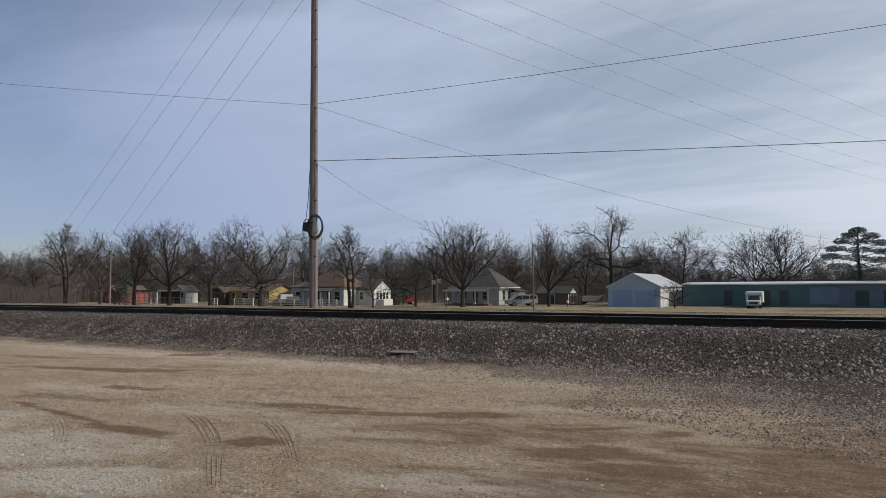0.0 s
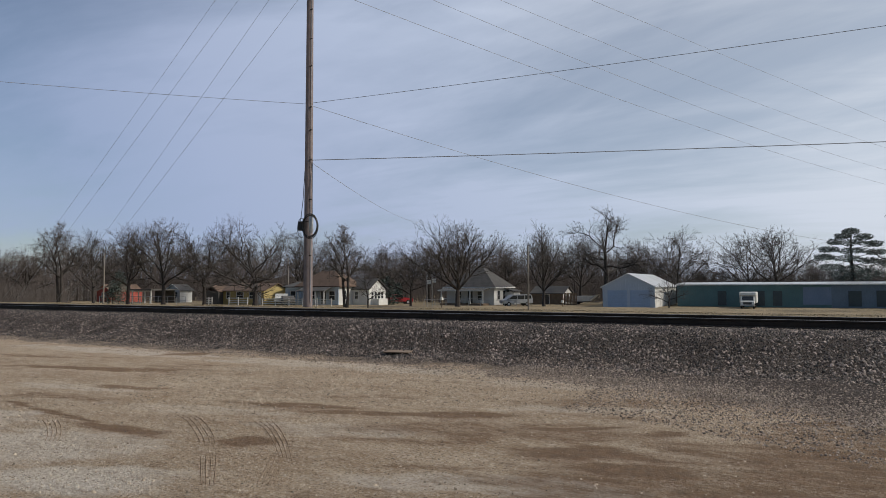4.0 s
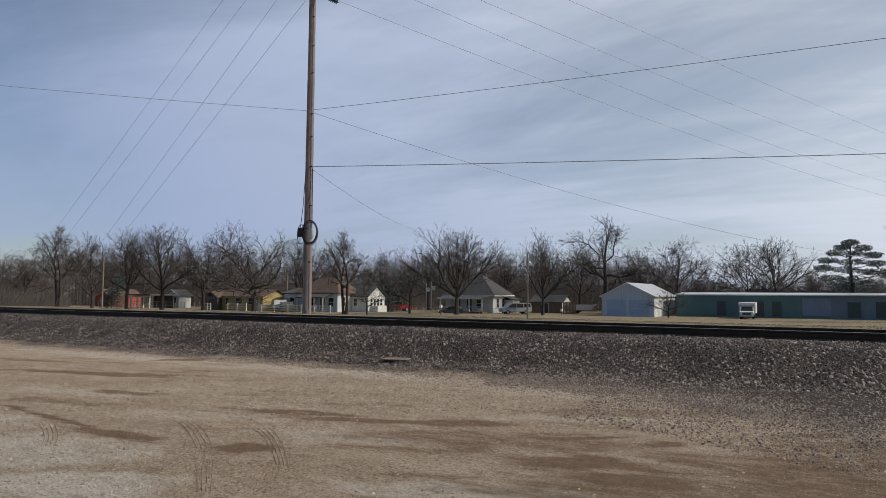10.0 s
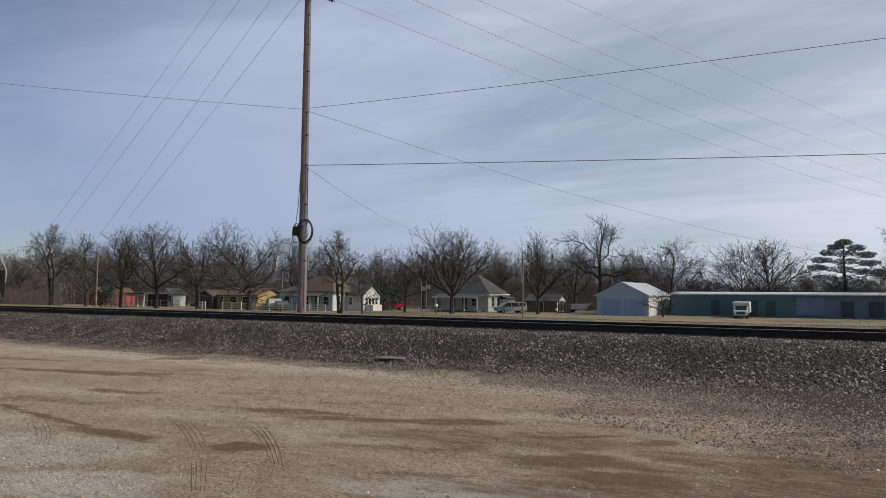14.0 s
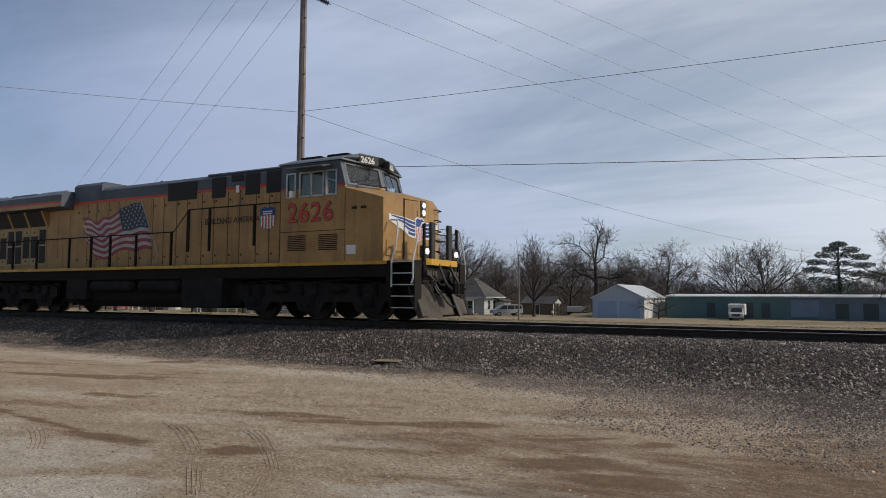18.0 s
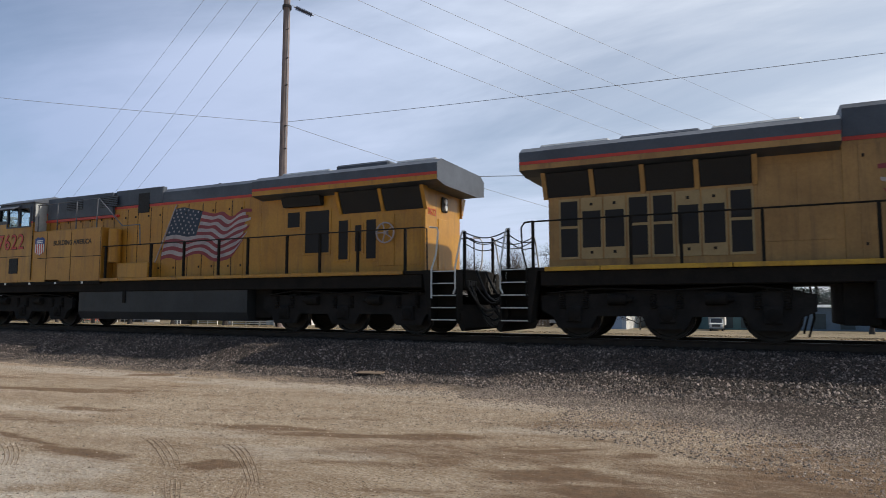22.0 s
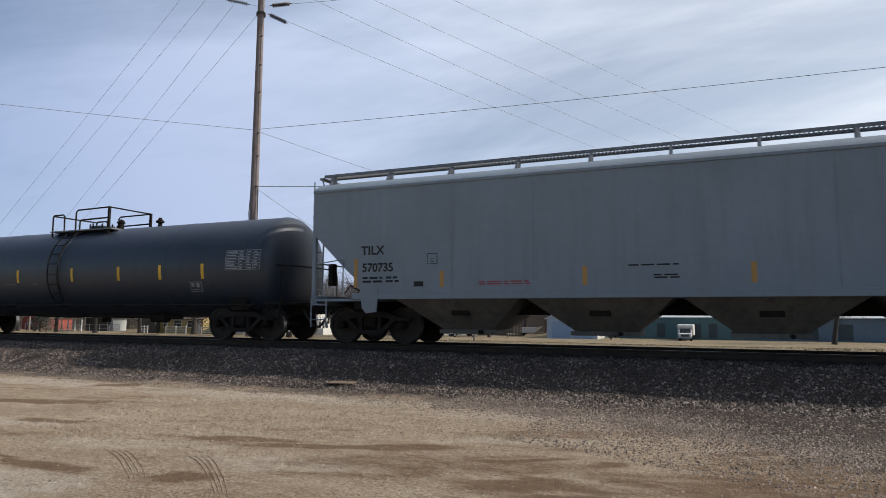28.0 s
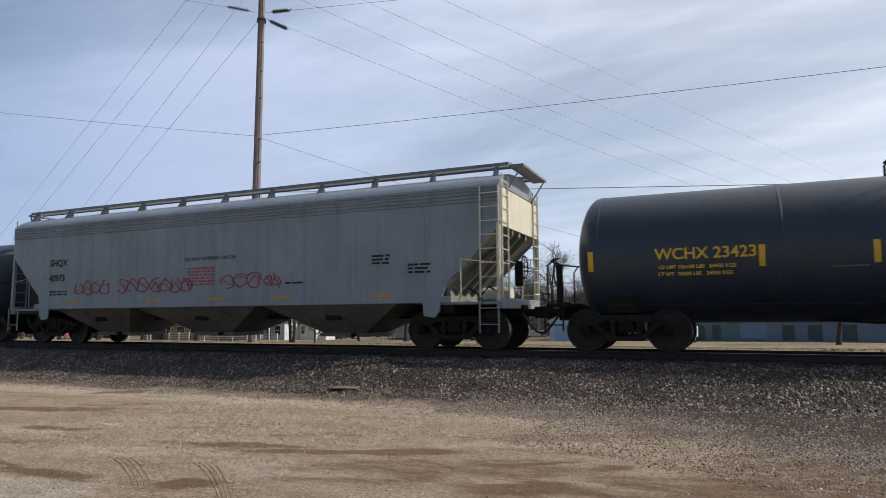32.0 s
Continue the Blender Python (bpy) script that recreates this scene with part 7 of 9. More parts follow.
def grow(seed, height, limbs=11, zone=(0.2, 0.8), rise=(30, 70), reach=(0.45, 0.22), gnarl=0.18, thick=0.022, twig=0.009, forks=1, leader=0.9, lift=0.03, sprays=1.0, depth=3):
    """A bare tree: trunk, limbs that leave it in a zone of its height, branches, and sprays of twigs. Returns wood and twigs."""
    rng = random.Random(seed)
    wood, twigs = Geo(), Geo()

    def bent(way, bend, up):
        return (way + Vector((rng.gauss(0, bend), rng.gauss(0, bend), rng.gauss(0, bend * 0.8) + up))).normalized()

    def splayed(way, angle, turn):
        out = Matrix.Rotation(turn, 3, way) @ way.orthogonal().normalized()
        return (way * math.cos(angle) + out * math.sin(angle)).normalized()

    def spray(p, d, length):
        """A twig with two finer ends."""
        q = p + d * length
        tip(twigs, p, q, twig * 1.3)
        for f in (0.35, 0.65):
            side = splayed(d, rng.uniform(0.35, 0.9), rng.uniform(0, math.tau))
            tip(twigs, p.lerp(q, f), p.lerp(q, f) + side * length * rng.uniform(0.4, 0.75), twig)

    def branch(p, d, length, r, level):
        steps = (5, 4, 2)[level - 1]
        q, way = p, d
        turn = rng.uniform(0, math.tau)
        last = level >= depth
        for i in range(steps):
            way = bent(way, gnarl * (1.0, 1.15, 0.9)[level - 1], lift)
            nq = q + way * length / steps
            r1 = max(r * (0.87, 0.80, 0.7)[level - 1], twig * 1.2)
            cone(wood, q, nq, r, r1, (6, 4, 3)[level - 1])
            q, r = nq, r1
            f = (i + 1) / steps
            if last:
                for k in range(2 if rng.random() < sprays else 1):
                    turn += 2.4
                    spray(q, splayed(way, rng.uniform(0.3, 0.9), turn), max(length * rng.uniform(0.35, 0.7), height * 0.028))
            elif level == 1 and i >= 1 or level == 2:
                for k in range(2 if level == 1 or rng.random() < 0.45 * sprays else 1):
                    turn += 2.4
                    branch(q, splayed(way, rng.uniform(0.5, 0.95), turn), length * rng.uniform(0.34, 0.52) * (1.25 - 0.45 * f), r * 0.66, level + 1)
        if last:
            spray(q, way, length * 0.5)
        else:
            for k in range(2):
                branch(q, splayed(way, rng.uniform(0.2, 0.5), turn + math.pi * k), length * rng.uniform(0.4, 0.55), r * 0.85, level + 1)

    for f in range(forks):
        lean = (f - (forks - 1) / 2) * 0.2
        q, way = Vector(((f - (forks - 1) / 2) * 0.5, 0, -0.2)), Vector((lean, rng.uniform(-0.04, 0.04), 1)).normalized()
        r = height * thick / math.sqrt(forks)
        steps, z_top = 12, height * leader
        done, turn = 0, rng.uniform(0, math.tau)
        n = max(3, limbs // forks)
        for i in range(steps):
            f0 = i / steps
            way = bent(way, gnarl * (0.12 if f0 < zone[0] else 0.5), 0.08)
            nq = q + way * z_top / steps
            r1 = max(r * (0.97 if f0 < zone[0] else 0.84), twig * 1.6)
            cone(wood, q, nq, r * (1.4 if i == 0 else 1), r1, 9)
            q, r = nq, r1
            f1 = (i + 1) / steps
            due = int(n * min(max((f1 - zone[0]) / (zone[1] - zone[0]), 0), 1) + 0.5)
            while done < due:
                g = done / max(n - 1, 1)
                el = radians(rise[0] + (rise[1] - rise[0]) * g + rng.uniform(-9, 9))
                turn += 2.4 + rng.uniform(-0.4, 0.4)
                d = Vector((math.cos(turn) * math.cos(el), math.sin(turn) * math.cos(el), math.sin(el)))
                branch(q, d, height * (reach[0] + (reach[1] - reach[0]) * g) * rng.uniform(0.85, 1.15), max(r * (0.72 - 0.1 * g), height * 0.005), 1)
                done += 1
        branch(q, way, height * 0.14, r, 2)
    top = max(v[2] for v in wood.v + twigs.v)
    k = height / top
    for g in (wood, twigs):
        g.v = [(x * k, y * k, z * k) for x, y, z in g.v]
    return wood, twigs


TREES = {}


def tree_kind(key, label, trunk_mat, twig_mat, **kw):
    wood, twigs = grow(**kw)
    TREES[key] = (raw_mesh("trunk", wood, trunk_mat), raw_mesh("crown", twigs, twig_mat), label, kw["height"])


def plant(key, bearing, d, height, turn=0.0, wide=1.0, label="", group="bare trees"):
    trunk, crown, lab, h = TREES[key]
    p = at(bearing, d)
    t = thing("tree", label or lab, "tree", pose(p.x, p.y, ground_z(p.x, p.y), 0, 0, turn), group)
    for name, me in (("trunk", trunk), ("crown", crown)):
        o = new(name, me)
        o.parent = t
        o.matrix_basis = Matrix.Diagonal((height / h * wide, height / h * wide, height / h, 1))
    return t


def bearing_of(x):
    """Bearing of a column of the opening view, counted in its widths from -1 to 1."""
    return 28.75 - math.degrees(math.atan(x * 784 / 1135))


def build_trees():
    tree_kind("oak", "large bare spreading oak with dark gnarled limbs", M_bark, M_twig, seed=3, height=14, limbs=11, zone=(0.24, 0.62), rise=(12, 66), reach=(0.62, 0.50), gnarl=0.24, thick=0.036)
    tree_kind("elm", "tall bare winter tree with upswept limbs", M_bark, M_twig, seed=8, height=14, limbs=11, zone=(0.24, 0.66), rise=(42, 76), reach=(0.50, 0.40), gnarl=0.13, thick=0.026, sprays=0.6)
    tree_kind("maple", "bare rounded winter tree with fine twigs", M_bark, M_twig_red, seed=14, height=13, limbs=12, zone=(0.15, 0.66), rise=(24, 72), reach=(0.52, 0.40), gnarl=0.15, thick=0.024, sprays=0.9)
    tree_kind("twin", "bare twin-trunked winter tree in a yard", M_bark, M_twig, seed=21, height=13, limbs=12, zone=(0.38, 0.82), rise=(24, 68), reach=(0.36, 0.28), gnarl=0.28, forks=2, thick=0.034)
    tree_kind("wide", "broad bare yard tree with fanned branches", M_bark, M_twig, seed=29, height=11, limbs=12, zone=(0.25, 0.46), rise=(34, 82), reach=(0.74, 0.60), gnarl=0.10, lift=0.05, thick=0.034)
    tree_kind("pale", "tall open bare tree with dark crooked limbs", M_bark, M_twig, seed=35, height=14, limbs=9, zone=(0.34, 0.80), rise=(10, 64), reach=(0.46, 0.32), gnarl=0.32, thick=0.030, sprays=0.5)
    tree_kind("small", "small bare tree beside the steel garage", M_bark, M_twig, seed=41, height=6, limbs=8, zone=(0.3, 0.7), rise=(16, 66), reach=(0.55, 0.4), gnarl=0.2, thick=0.028, sprays=0.6, depth=2)
    # each row: column, distance, height, kind, turn, width
    west = (
        (-20, 105, 8.5, "wide", 50, 1.1), (60, 118, 9.0, "maple", 140, 1.2), (118, 82, 9.6, "twin", 0, 0.8), (178, 100, 11.0, "maple", 70, 1.0),
        (238, 104, 12.4, "elm", 0, 1.0), (300, 102, 13.2, "elm", 120, 1.1), (372, 100, 13.2, "oak", 200, 0.8), (430, 124, 12.5, "maple", 0, 1.1),
        (462, 92, 13.2, "oak", 20, 1.1),
    )
    middle = (
        (545, 118, 13.6, "elm", 40, 1.0), (621, 82, 11.2, "twin", 0, 0.85), (660, 82, 5.0, "small", 170, 0.9), (690, 122, 11.4, "maple", 30, 1.0),
        (735, 92, 8.0, "small", 40, 1.0), (768, 124, 12.4, "elm", 200, 1.0), (818, 88, 13.2, "wide", 0, 1.2), (905, 120, 11.8, "maple", 100, 1.1),
        (970, 98, 13.4, "wide", 90, 0.85),
    )
    east = (
        (1036, 116, 12.4, "elm", 260, 0.9), (1080, 108, 16.4, "pale", 0, 0.95), (1148, 128, 12.4, "maple", 10, 1.0), (1192, 90, 5.2, "small", 0, 1.0),
        (1206, 118, 13.8, "maple", 200, 1.1), (1258, 132, 9.0, "maple", 45, 1.0), (1335, 128, 13.6, "maple", 310, 1.1), (1385, 128, 13.8, "elm", 60, 1.2),
        (1450, 135, 9.0, "maple", 75, 1.0), (1620, 84, 11.8, "pale", 60, 0.8), (1650, 110, 10.5, "maple", 0, 1.0),
    )
    for x, d, h, key, turn, wide in west + middle + east:
        plant(key, bearing_of((x - 784) / 784), d, h, turn, wide)


build_trees()


def build_woods():
    """Dense bare woodland behind the houses, too tangled to count."""
    rng = random.Random(77)
    kinds = []
    for sd in (5, 6, 7, 12):
        a, b = grow(seed=sd, height=10, limbs=4, zone=(0.2, 0.65), rise=(30, 70), reach=(0.52, 0.42), twig=0.012, thick=0.016, sprays=0.1, depth=2)
        g = Geo().add(a.v, a.f).add(b.v, b.f)
        kinds.append((np.array(g.v), g.f))
    vs, fs, n = [], [], 0
    for k in range(250):
        bearing = rng.uniform(-14, 72)
        d = rng.uniform(152 if 43 < bearing < 59 else 122, 188)
        h = rng.uniform(9.0, 13.5) * (1.0 if bearing > 8 else 0.6) * (0.85 if bearing > 59 else 1.12 if bearing > 43 else 1)
        v, f = kinds[k % 4]
        p = at(bearing, d)
        a = rng.uniform(0, math.tau)
        c, s = math.cos(a), math.sin(a)
        w = v * h / 10
        q = np.stack([w[:, 0] * c - w[:, 1] * s + p.x, w[:, 0] * s + w[:, 1] * c + p.y, w[:, 2] + TOWN_Z], 1)
        vs.append(q)
        fs += [tuple(i + n for i in face) for face in f]
        n += len(q)
    me = bpy.data.meshes.new("woods")
    me.from_pydata(np.concatenate(vs).tolist(), [], fs)
    me.materials.append(M_twig)
    tagged(new("woods", me), "tangled bare winter woodland behind the houses", "woods", kind="stuff")
    # slim young stems that fill the wood
    g = Geo()
    for k in range(5200):
        bearing = rng.uniform(-14, 72)
        d = rng.uniform(150 if 43 < bearing < 59 else 120, 178)
        h = rng.uniform(6.5, 12.5) * (1.0 if bearing > 8 else 0.58) * (0.85 if bearing > 59 else 1.15 if bearing > 43 else 1)
        p = at(bearing, d, TOWN_Z)
        mid = p + Vector((rng.uniform(-0.5, 0.5), rng.uniform(-0.5, 0.5), h * 0.5))
        end = mid + Vector((rng.uniform(-0.8, 0.8), rng.uniform(-0.8, 0.8), h * 0.5))
        cone(g, p, mid, 0.036, 0.026, 3)
        tip(g, mid, end, 0.026)
        for j in range(15):
            f = rng.uniform(0.2, 0.98)
            q = p.lerp(mid, f * 2) if f < 0.5 else mid.lerp(end, f * 2 - 1)
            a = rng.uniform(0, math.tau)
            w = rng.uniform(0.8, 2.2) * (1.15 - 0.6 * f)
            tip(g, q, q + Vector((math.cos(a) * w, math.sin(a) * w, rng.uniform(0.3, 1.1) * w)), 0.016)
    tagged(new("young_wood", raw_mesh("young_wood", g, M_twig_red)), "slim leafless young trees filling the wood", "woods", kind="stuff")
    # low brush at the wood's edge and along the line to the left
    g = Geo()
    for k in range(5000):
        if k < 3800:
            bearing, h = rng.uniform(-14, 72), rng.uniform(1.5, 4.2)
            d = rng.uniform(150, 165) if 43 < bearing < 59 else rng.uniform(120, 150)
        else:
            bearing, d, h = rng.uniform(58.5, 69), rng.uniform(80, 115), rng.uniform(0.8, 2.6)
        p = at(bearing, d)
        p.z = ground_z(p.x, p.y)
        for j in range(3):
            q = p + Vector((rng.uniform(-0.9, 0.9), rng.uniform(-0.9, 0.9), h * rng.uniform(0.6, 1)))
            cone(g, p, q, 0.014, 0.008, 3)
            cone(g, p.lerp(q, 0.5), q + Vector((rng.uniform(-0.8, 0.8), rng.uniform(-0.5, 0.5), rng.uniform(-0.3, 0.4))), 0.010, 0.007, 3)
    tagged(new("brush", raw_mesh("brush", g, M_twig)), "leafless brown brush along the wood edge", "brush", kind="stuff")
    # a far rise of trees to the horizon
    far = Geo()
    pts = [(bearing, 8.2 + 2.2 * noise.noise((bearing * 0.35, 0, 0)) + 1.2 * noise.noise((bearing * 1.7, 3, 0))) for bearing in np.arange(-32, 84, 0.35)]
    for k, (bearing, h) in enumerate(pts):
        p = at(bearing, 215)
        far.v += [(p.x, p.y, TOWN_Z - 0.3), (p.x, p.y, TOWN_Z + max(h, 3) * (0.72 if bearing > 13 else 0.5))]
        if k:
            far.f.append((2 * k - 2, 2 * k, 2 * k + 1, 2 * k - 1))
    tagged(new("backdrop", raw_mesh("backdrop", far, M_twig)), "distant line of bare woodland", "woods", kind="structure")


build_woods()


def needles(g, c, rx, rz, n, rng, size=0.35):
    for k in range(n):
        while True:
            v = Vector((rng.uniform(-1, 1), rng.uniform(-1, 1), rng.uniform(-1, 1)))
            if v.length < 1:
                break
        p = c + Vector((v.x * rx, v.y * rx, v.z * rz))
        a = Vector((rng.gauss(0, 1), rng.gauss(0, 1), rng.gauss(0, 0.5))).normalized() * size
        b = Vector((rng.gauss(0, 1), rng.gauss(0, 1), rng.gauss(0, 0.5))).normalized() * size * 0.5
        i = len(g.v)
        g.v += [tuple(p - a), tuple(p + a), tuple(p + b)]
        g.f.append((i, i + 1, i + 2))


def build_evergreens():
    rng = random.Random(9)
    p = at(bearing_of((1519 - 784) / 784), 112)
    pine = thing("pine_tree", "tall dark pine with flat layered boughs behind the long building", "tree", pose(p.x, p.y, ground_z(p.x, p.y)))
    trunk, crown = Geo(), Geo()
    trunk.tube([(0, 0, -0.2), (0.1, 0, 5), (0.0, 0, 8.2), (0.1, 0, 10.7)], 0.3, 8, r2=0.06)
    for z, dx, r in ((12.6, 0.1, 1.2), (11.9, -0.9, 1.2), (11.6, 1.6, 1.3), (10.9, -2.0, 1.3), (10.7, 0.4, 1.8), (10.4, 2.9, 1.3), (9.6, -2.9, 1.5), (9.3, 0.2, 1.9), (9.0, 3.1, 1.6), (8.3, -3.4, 1.5), (8.0, -0.6, 2.0), (7.6, 2.2, 1.6), (7.2, 4.3, 1.2), (6.6, -2.4, 1.8), (6.1, 0.6, 2.2), (5.4, 2.4, 2.0), (5.2, -1.6, 2.0), (4.2, 0.4, 2.6), (3.2, -1.2, 2.4), (3.0, 1.8, 2.4)):
        z *= 0.86
        q = Vector((dx * (1.0 if z > 5.4 else 0.8), rng.uniform(-1.2, 1.2), z))
        trunk.tube([(0, 0, z - 0.9), q * 1.0], 0.06, 5, r2=0.03)
        needles(crown, q, r, 0.5 if z > 5.4 else 0.75, 420, rng, 0.26)
    part("trunk", trunk, M_bark, pine)
    o = new("crown", raw_mesh("crown", crown, M_needle))
    o.parent = pine
    for x, d, h, w in ((683, 108, 4.4, 1.7), (698, 106, 4.8, 1.6), (668, 104, 2.6, 1.4), (712, 112, 3.6, 1.5), (222, 118, 5.2, 2.6), (212, 116, 3.6, 2.0)):
        p = at(bearing_of((x - 784) / 784), d)
        bush = thing("evergreen_bush", "dark evergreen bush growing beside the houses", "bush", pose(p.x, p.y, ground_z(p.x, p.y)), "evergreen bushes")
        g = Geo()
        for k in range(7):
            f = k / 6
            needles(g, Vector((rng.uniform(-0.3, 0.3) * w, rng.uniform(-0.3, 0.3), h * (0.12 + 0.8 * f))), w * (1.0 - 0.72 * f), h * 0.14, 150, rng, 0.3)
        o = new("foliage", raw_mesh("foliage", g, M_needle))
        o.parent = bush
        part("stem", Geo().tube([(0, 0, -0.1), (0, 0, h * 0.7)], 0.08, 6), M_bark, bush)


build_evergreens()


def opening(parent, wall, x0, x1, z0, z1, y, name="window", material=None, trim=None):
    """A framed window or door on a wall. wall 'front': x runs along and y is the face; 'right': x is depth and y the face."""
    w = 0.09
    rim = Geo()
    for a, b, c, d in ((x0 - w, x1 + w, z1, z1 + w), (x0 - w, x1 + w, z0 - w, z0), (x0 - w, x0, z0, z1), (x1, x1 + w, z0, z1)):
        if wall == "front":
            rim.box(a, b, y - 0.05, y + 0.02, c, d)
        else:
            rim.box(y - 0.02, y + 0.05, a, b, c, d)
    win = part(name, rim, trim or M_siding_w, parent)
    g = Geo().box(x0, x1, y - 0.02, y + 0.02, z0, z1) if wall == "front" else Geo().box(y - 0.02, y + 0.02, x0, x1, z0, z1)
    part("pane" if name == "window" else "door_leaf", g, material or M_pane, win)
    if name == "window":
        zm = (z0 + z1) / 2
        bar = Geo().box(x0, x1, y - 0.035, y, zm - 0.03, zm + 0.03) if wall == "front" else Geo().box(y, y + 0.035, x0, x1, zm - 0.03, zm + 0.03)
        part("sash_bar", bar, M_siding_w, win)


def walls(parent, x0, x1, y0, y1, h, mats):
    """Four walls with thickness: front, right, back, left."""
    t = 0.15
    for name, box, m in (("front_wall", (x0, x1, y0, y0 + t), mats[0]), ("right_wall", (x1 - t, x1, y0 + t, y1 - t), mats[1]), ("back_wall", (x0, x1, y1 - t, y1), mats[0]), ("left_wall", (x0, x0 + t, y0 + t, y1 - t), mats[1])):
        part(name, Geo().box(*box, -0.3, h), m, parent)


def hip(g, x0, x1, y0, y1, z, ridge, top):
    """Hip roof over a rectangle; ridge: half length of the ridge along x."""
    xm, ym = (x0 + x1) / 2, (y0 + y1) / 2
    vs = [(x0, y0, z), (x1, y0, z), (x1, y1, z), (x0, y1, z), (xm - ridge, ym, top), (xm + ridge, ym, top), (x0, y0, z - 0.12), (x1, y0, z - 0.12), (x1, y1, z - 0.12), (x0, y1, z - 0.12)]
    return g.add(vs, [(0, 1, 5, 4), (1, 2, 5), (2, 3, 4, 5), (3, 0, 4), (6, 9, 8, 7), (0, 6, 7, 1), (1, 7, 8, 2), (2, 8, 9, 3), (3, 9, 6, 0)])


def gable_y(x0, x1, y0, y1, z, top, over=0.3, th=0.1):
    """Gable roof with its ridge along y."""
    xm = (x0 + x1) / 2
    k = (top - z) / (xm - x0)
    poly = [(x0 - over, z - k * over), (xm, top), (x1 + over, z - k * over), (x1 + over, z - k * over + th), (xm, top + th), (x0 - over, z - k * over + th)]
    return Geo().prism(poly, "y", y0 - over, y1 + over)


def gable_x(x0, x1, y0, y1, z, top, over=0.3, th=0.1):
    """Gable roof with its ridge along x."""
    ym = (y0 + y1) / 2
    k = (top - z) / (ym - y0)
    poly = [(y0 - over, z - k * over), (ym, top), (y1 + over, z - k * over), (y1 + over, z - k * over + th), (ym, top + th), (y0 - over, z - k * over + th)]
    return Geo().prism(poly, "x", x0 - over, x1 + over)


def build_garage():
    y0 = 92.0
    zb = ground_z(-20, y0)
    g = thing("garage", "steel garage, bluish on its shaded front, with two overhead doors", "garage", pose(0, 0, zb))
    x0, x1, y1, e, top = -23.6, -16.4, 111.0, 2.95, 4.75
    # Front steel bluish, right wall white: shade and sun put into the colours.
    walls(g, x0, x1, y0, y1, e, (M_garage, M_siding_w))
    part("gable", Geo().prism([(x0, e), ((x0 + x1) / 2, top), (x1, e)], "y", y0, y0 + 0.15), M_garage, g)
    roof = part("roof", gable_y(x0, x1, y0, y1, e, top), M_metal_roof, g, "pale ribbed metal roof")
    for k in range(31):
        y = y0 + 0.2 + k * 0.6
        part("roof_rib", Geo().add([(x1 + 0.28, y, e), (x1 + 0.28, y + 0.05, e), ((x0 + x1) / 2, y + 0.05, top + 0.14), ((x0 + x1) / 2, y, top + 0.14), (x1 + 0.28, y, e + 0.03), (x1 + 0.28, y + 0.05, e + 0.03)], [(4, 5, 2, 3), (0, 3, 2, 1), (0, 1, 5, 4)]), M_metal_roof, roof)
    for a in (x0 + 0.7, x0 + 3.85):
        d = part("overhead_door", Geo().box(a, a + 2.75, y0 - 0.03, y0 + 0.02, 0, 2.45), M_garage_door, g, "blue sectional overhead door")
        for k in range(4):
            part("door_section", Geo().box(a + 0.03, a + 2.72, y0 - 0.05, y0 - 0.03, 0.03 + 0.61 * k, 0.60 + 0.61 * k, 0.01), M_garage_door, d)
    n = 20
    for k in range(n + 1):
        x = x0 + (x1 - x0) * k / n
        h = e + (top - e) * (1 - abs(2 * k / n - 1))
        part("wall_rib", Geo().box(x - 0.03, x + 0.03, y0 - 0.03, y0, 2.5, max(h - 0.08, 2.6)), M_garage, g)
    for k in range(18):
        y = y0 + 0.3 + k
        part("wall_rib", Geo().box(x1, x1 + 0.03, y, y + 0.06, 0, e - 0.1), M_siding_w, g)
    opening(g, "right", y0 + 6, y0 + 6.9, 0.0, 2.0, x1, "door", M_siding_w)


build_garage()


def build_long_building():
    y0 = 100.0
    b = thing("long_building", "long low teal and blue-grey steel workshop with a pale flat eave", "building", pose(0, 0, TOWN_Z))
    x0, x1, y1, h = -14.6, 34.0, 116.0, 3.12
    walls(b, x0, x1, y0, y1, h, (M_teal, M_teal))
    part("roof", Geo().prism([(y0 - 0.35, h), ((y0 + y1) / 2, h + 0.3), (y1 + 0.35, h), (y1 + 0.35, h + 0.08), ((y0 + y1) / 2, h + 0.38), (y0 - 0.35, h + 0.08)], "x", x0 - 0.3, x1 + 0.3), M_metal_roof, b, "pale metal roof edge")
    part("fascia", Geo().box(x0 - 0.3, x1 + 0.3, y0 - 0.4, y0 - 0.34, h - 0.06, h + 0.09), M_metal_roof, b)
    part("grey_cladding", Geo().box(4.9, x1, y0 - 0.04, y0, -0.2, h - 0.1), M_slate, b, "blue-grey cladding")
    part("pale_panel", Geo().box(1.6, 4.9, y0 - 0.06, y0, 0.4, 2.75), M_panel, b, "paler blue panel")
    for a, w, z1 in ((-9.0, 0.95, 2.15), (-4.1, 0.95, 2.15), (-1.95, 0.95, 2.15), (6.9, 1.3, 2.15), (10.0, 1.5, 2.2), (14, 1.5, 2.2)):
        opening(b, "front", a, a + w, 0.3, z1, y0 - 0.04, "door", M_opening, M_opening)
    for k in range(60):
        x = x0 + 0.4 + k * 0.82
        part("wall_rib", Geo().box(x, x + 0.05, y0 - 0.065, y0 - 0.03, 2.35, h - 0.15), M_teal if x < 4.8 else M_slate, b)


build_long_building()


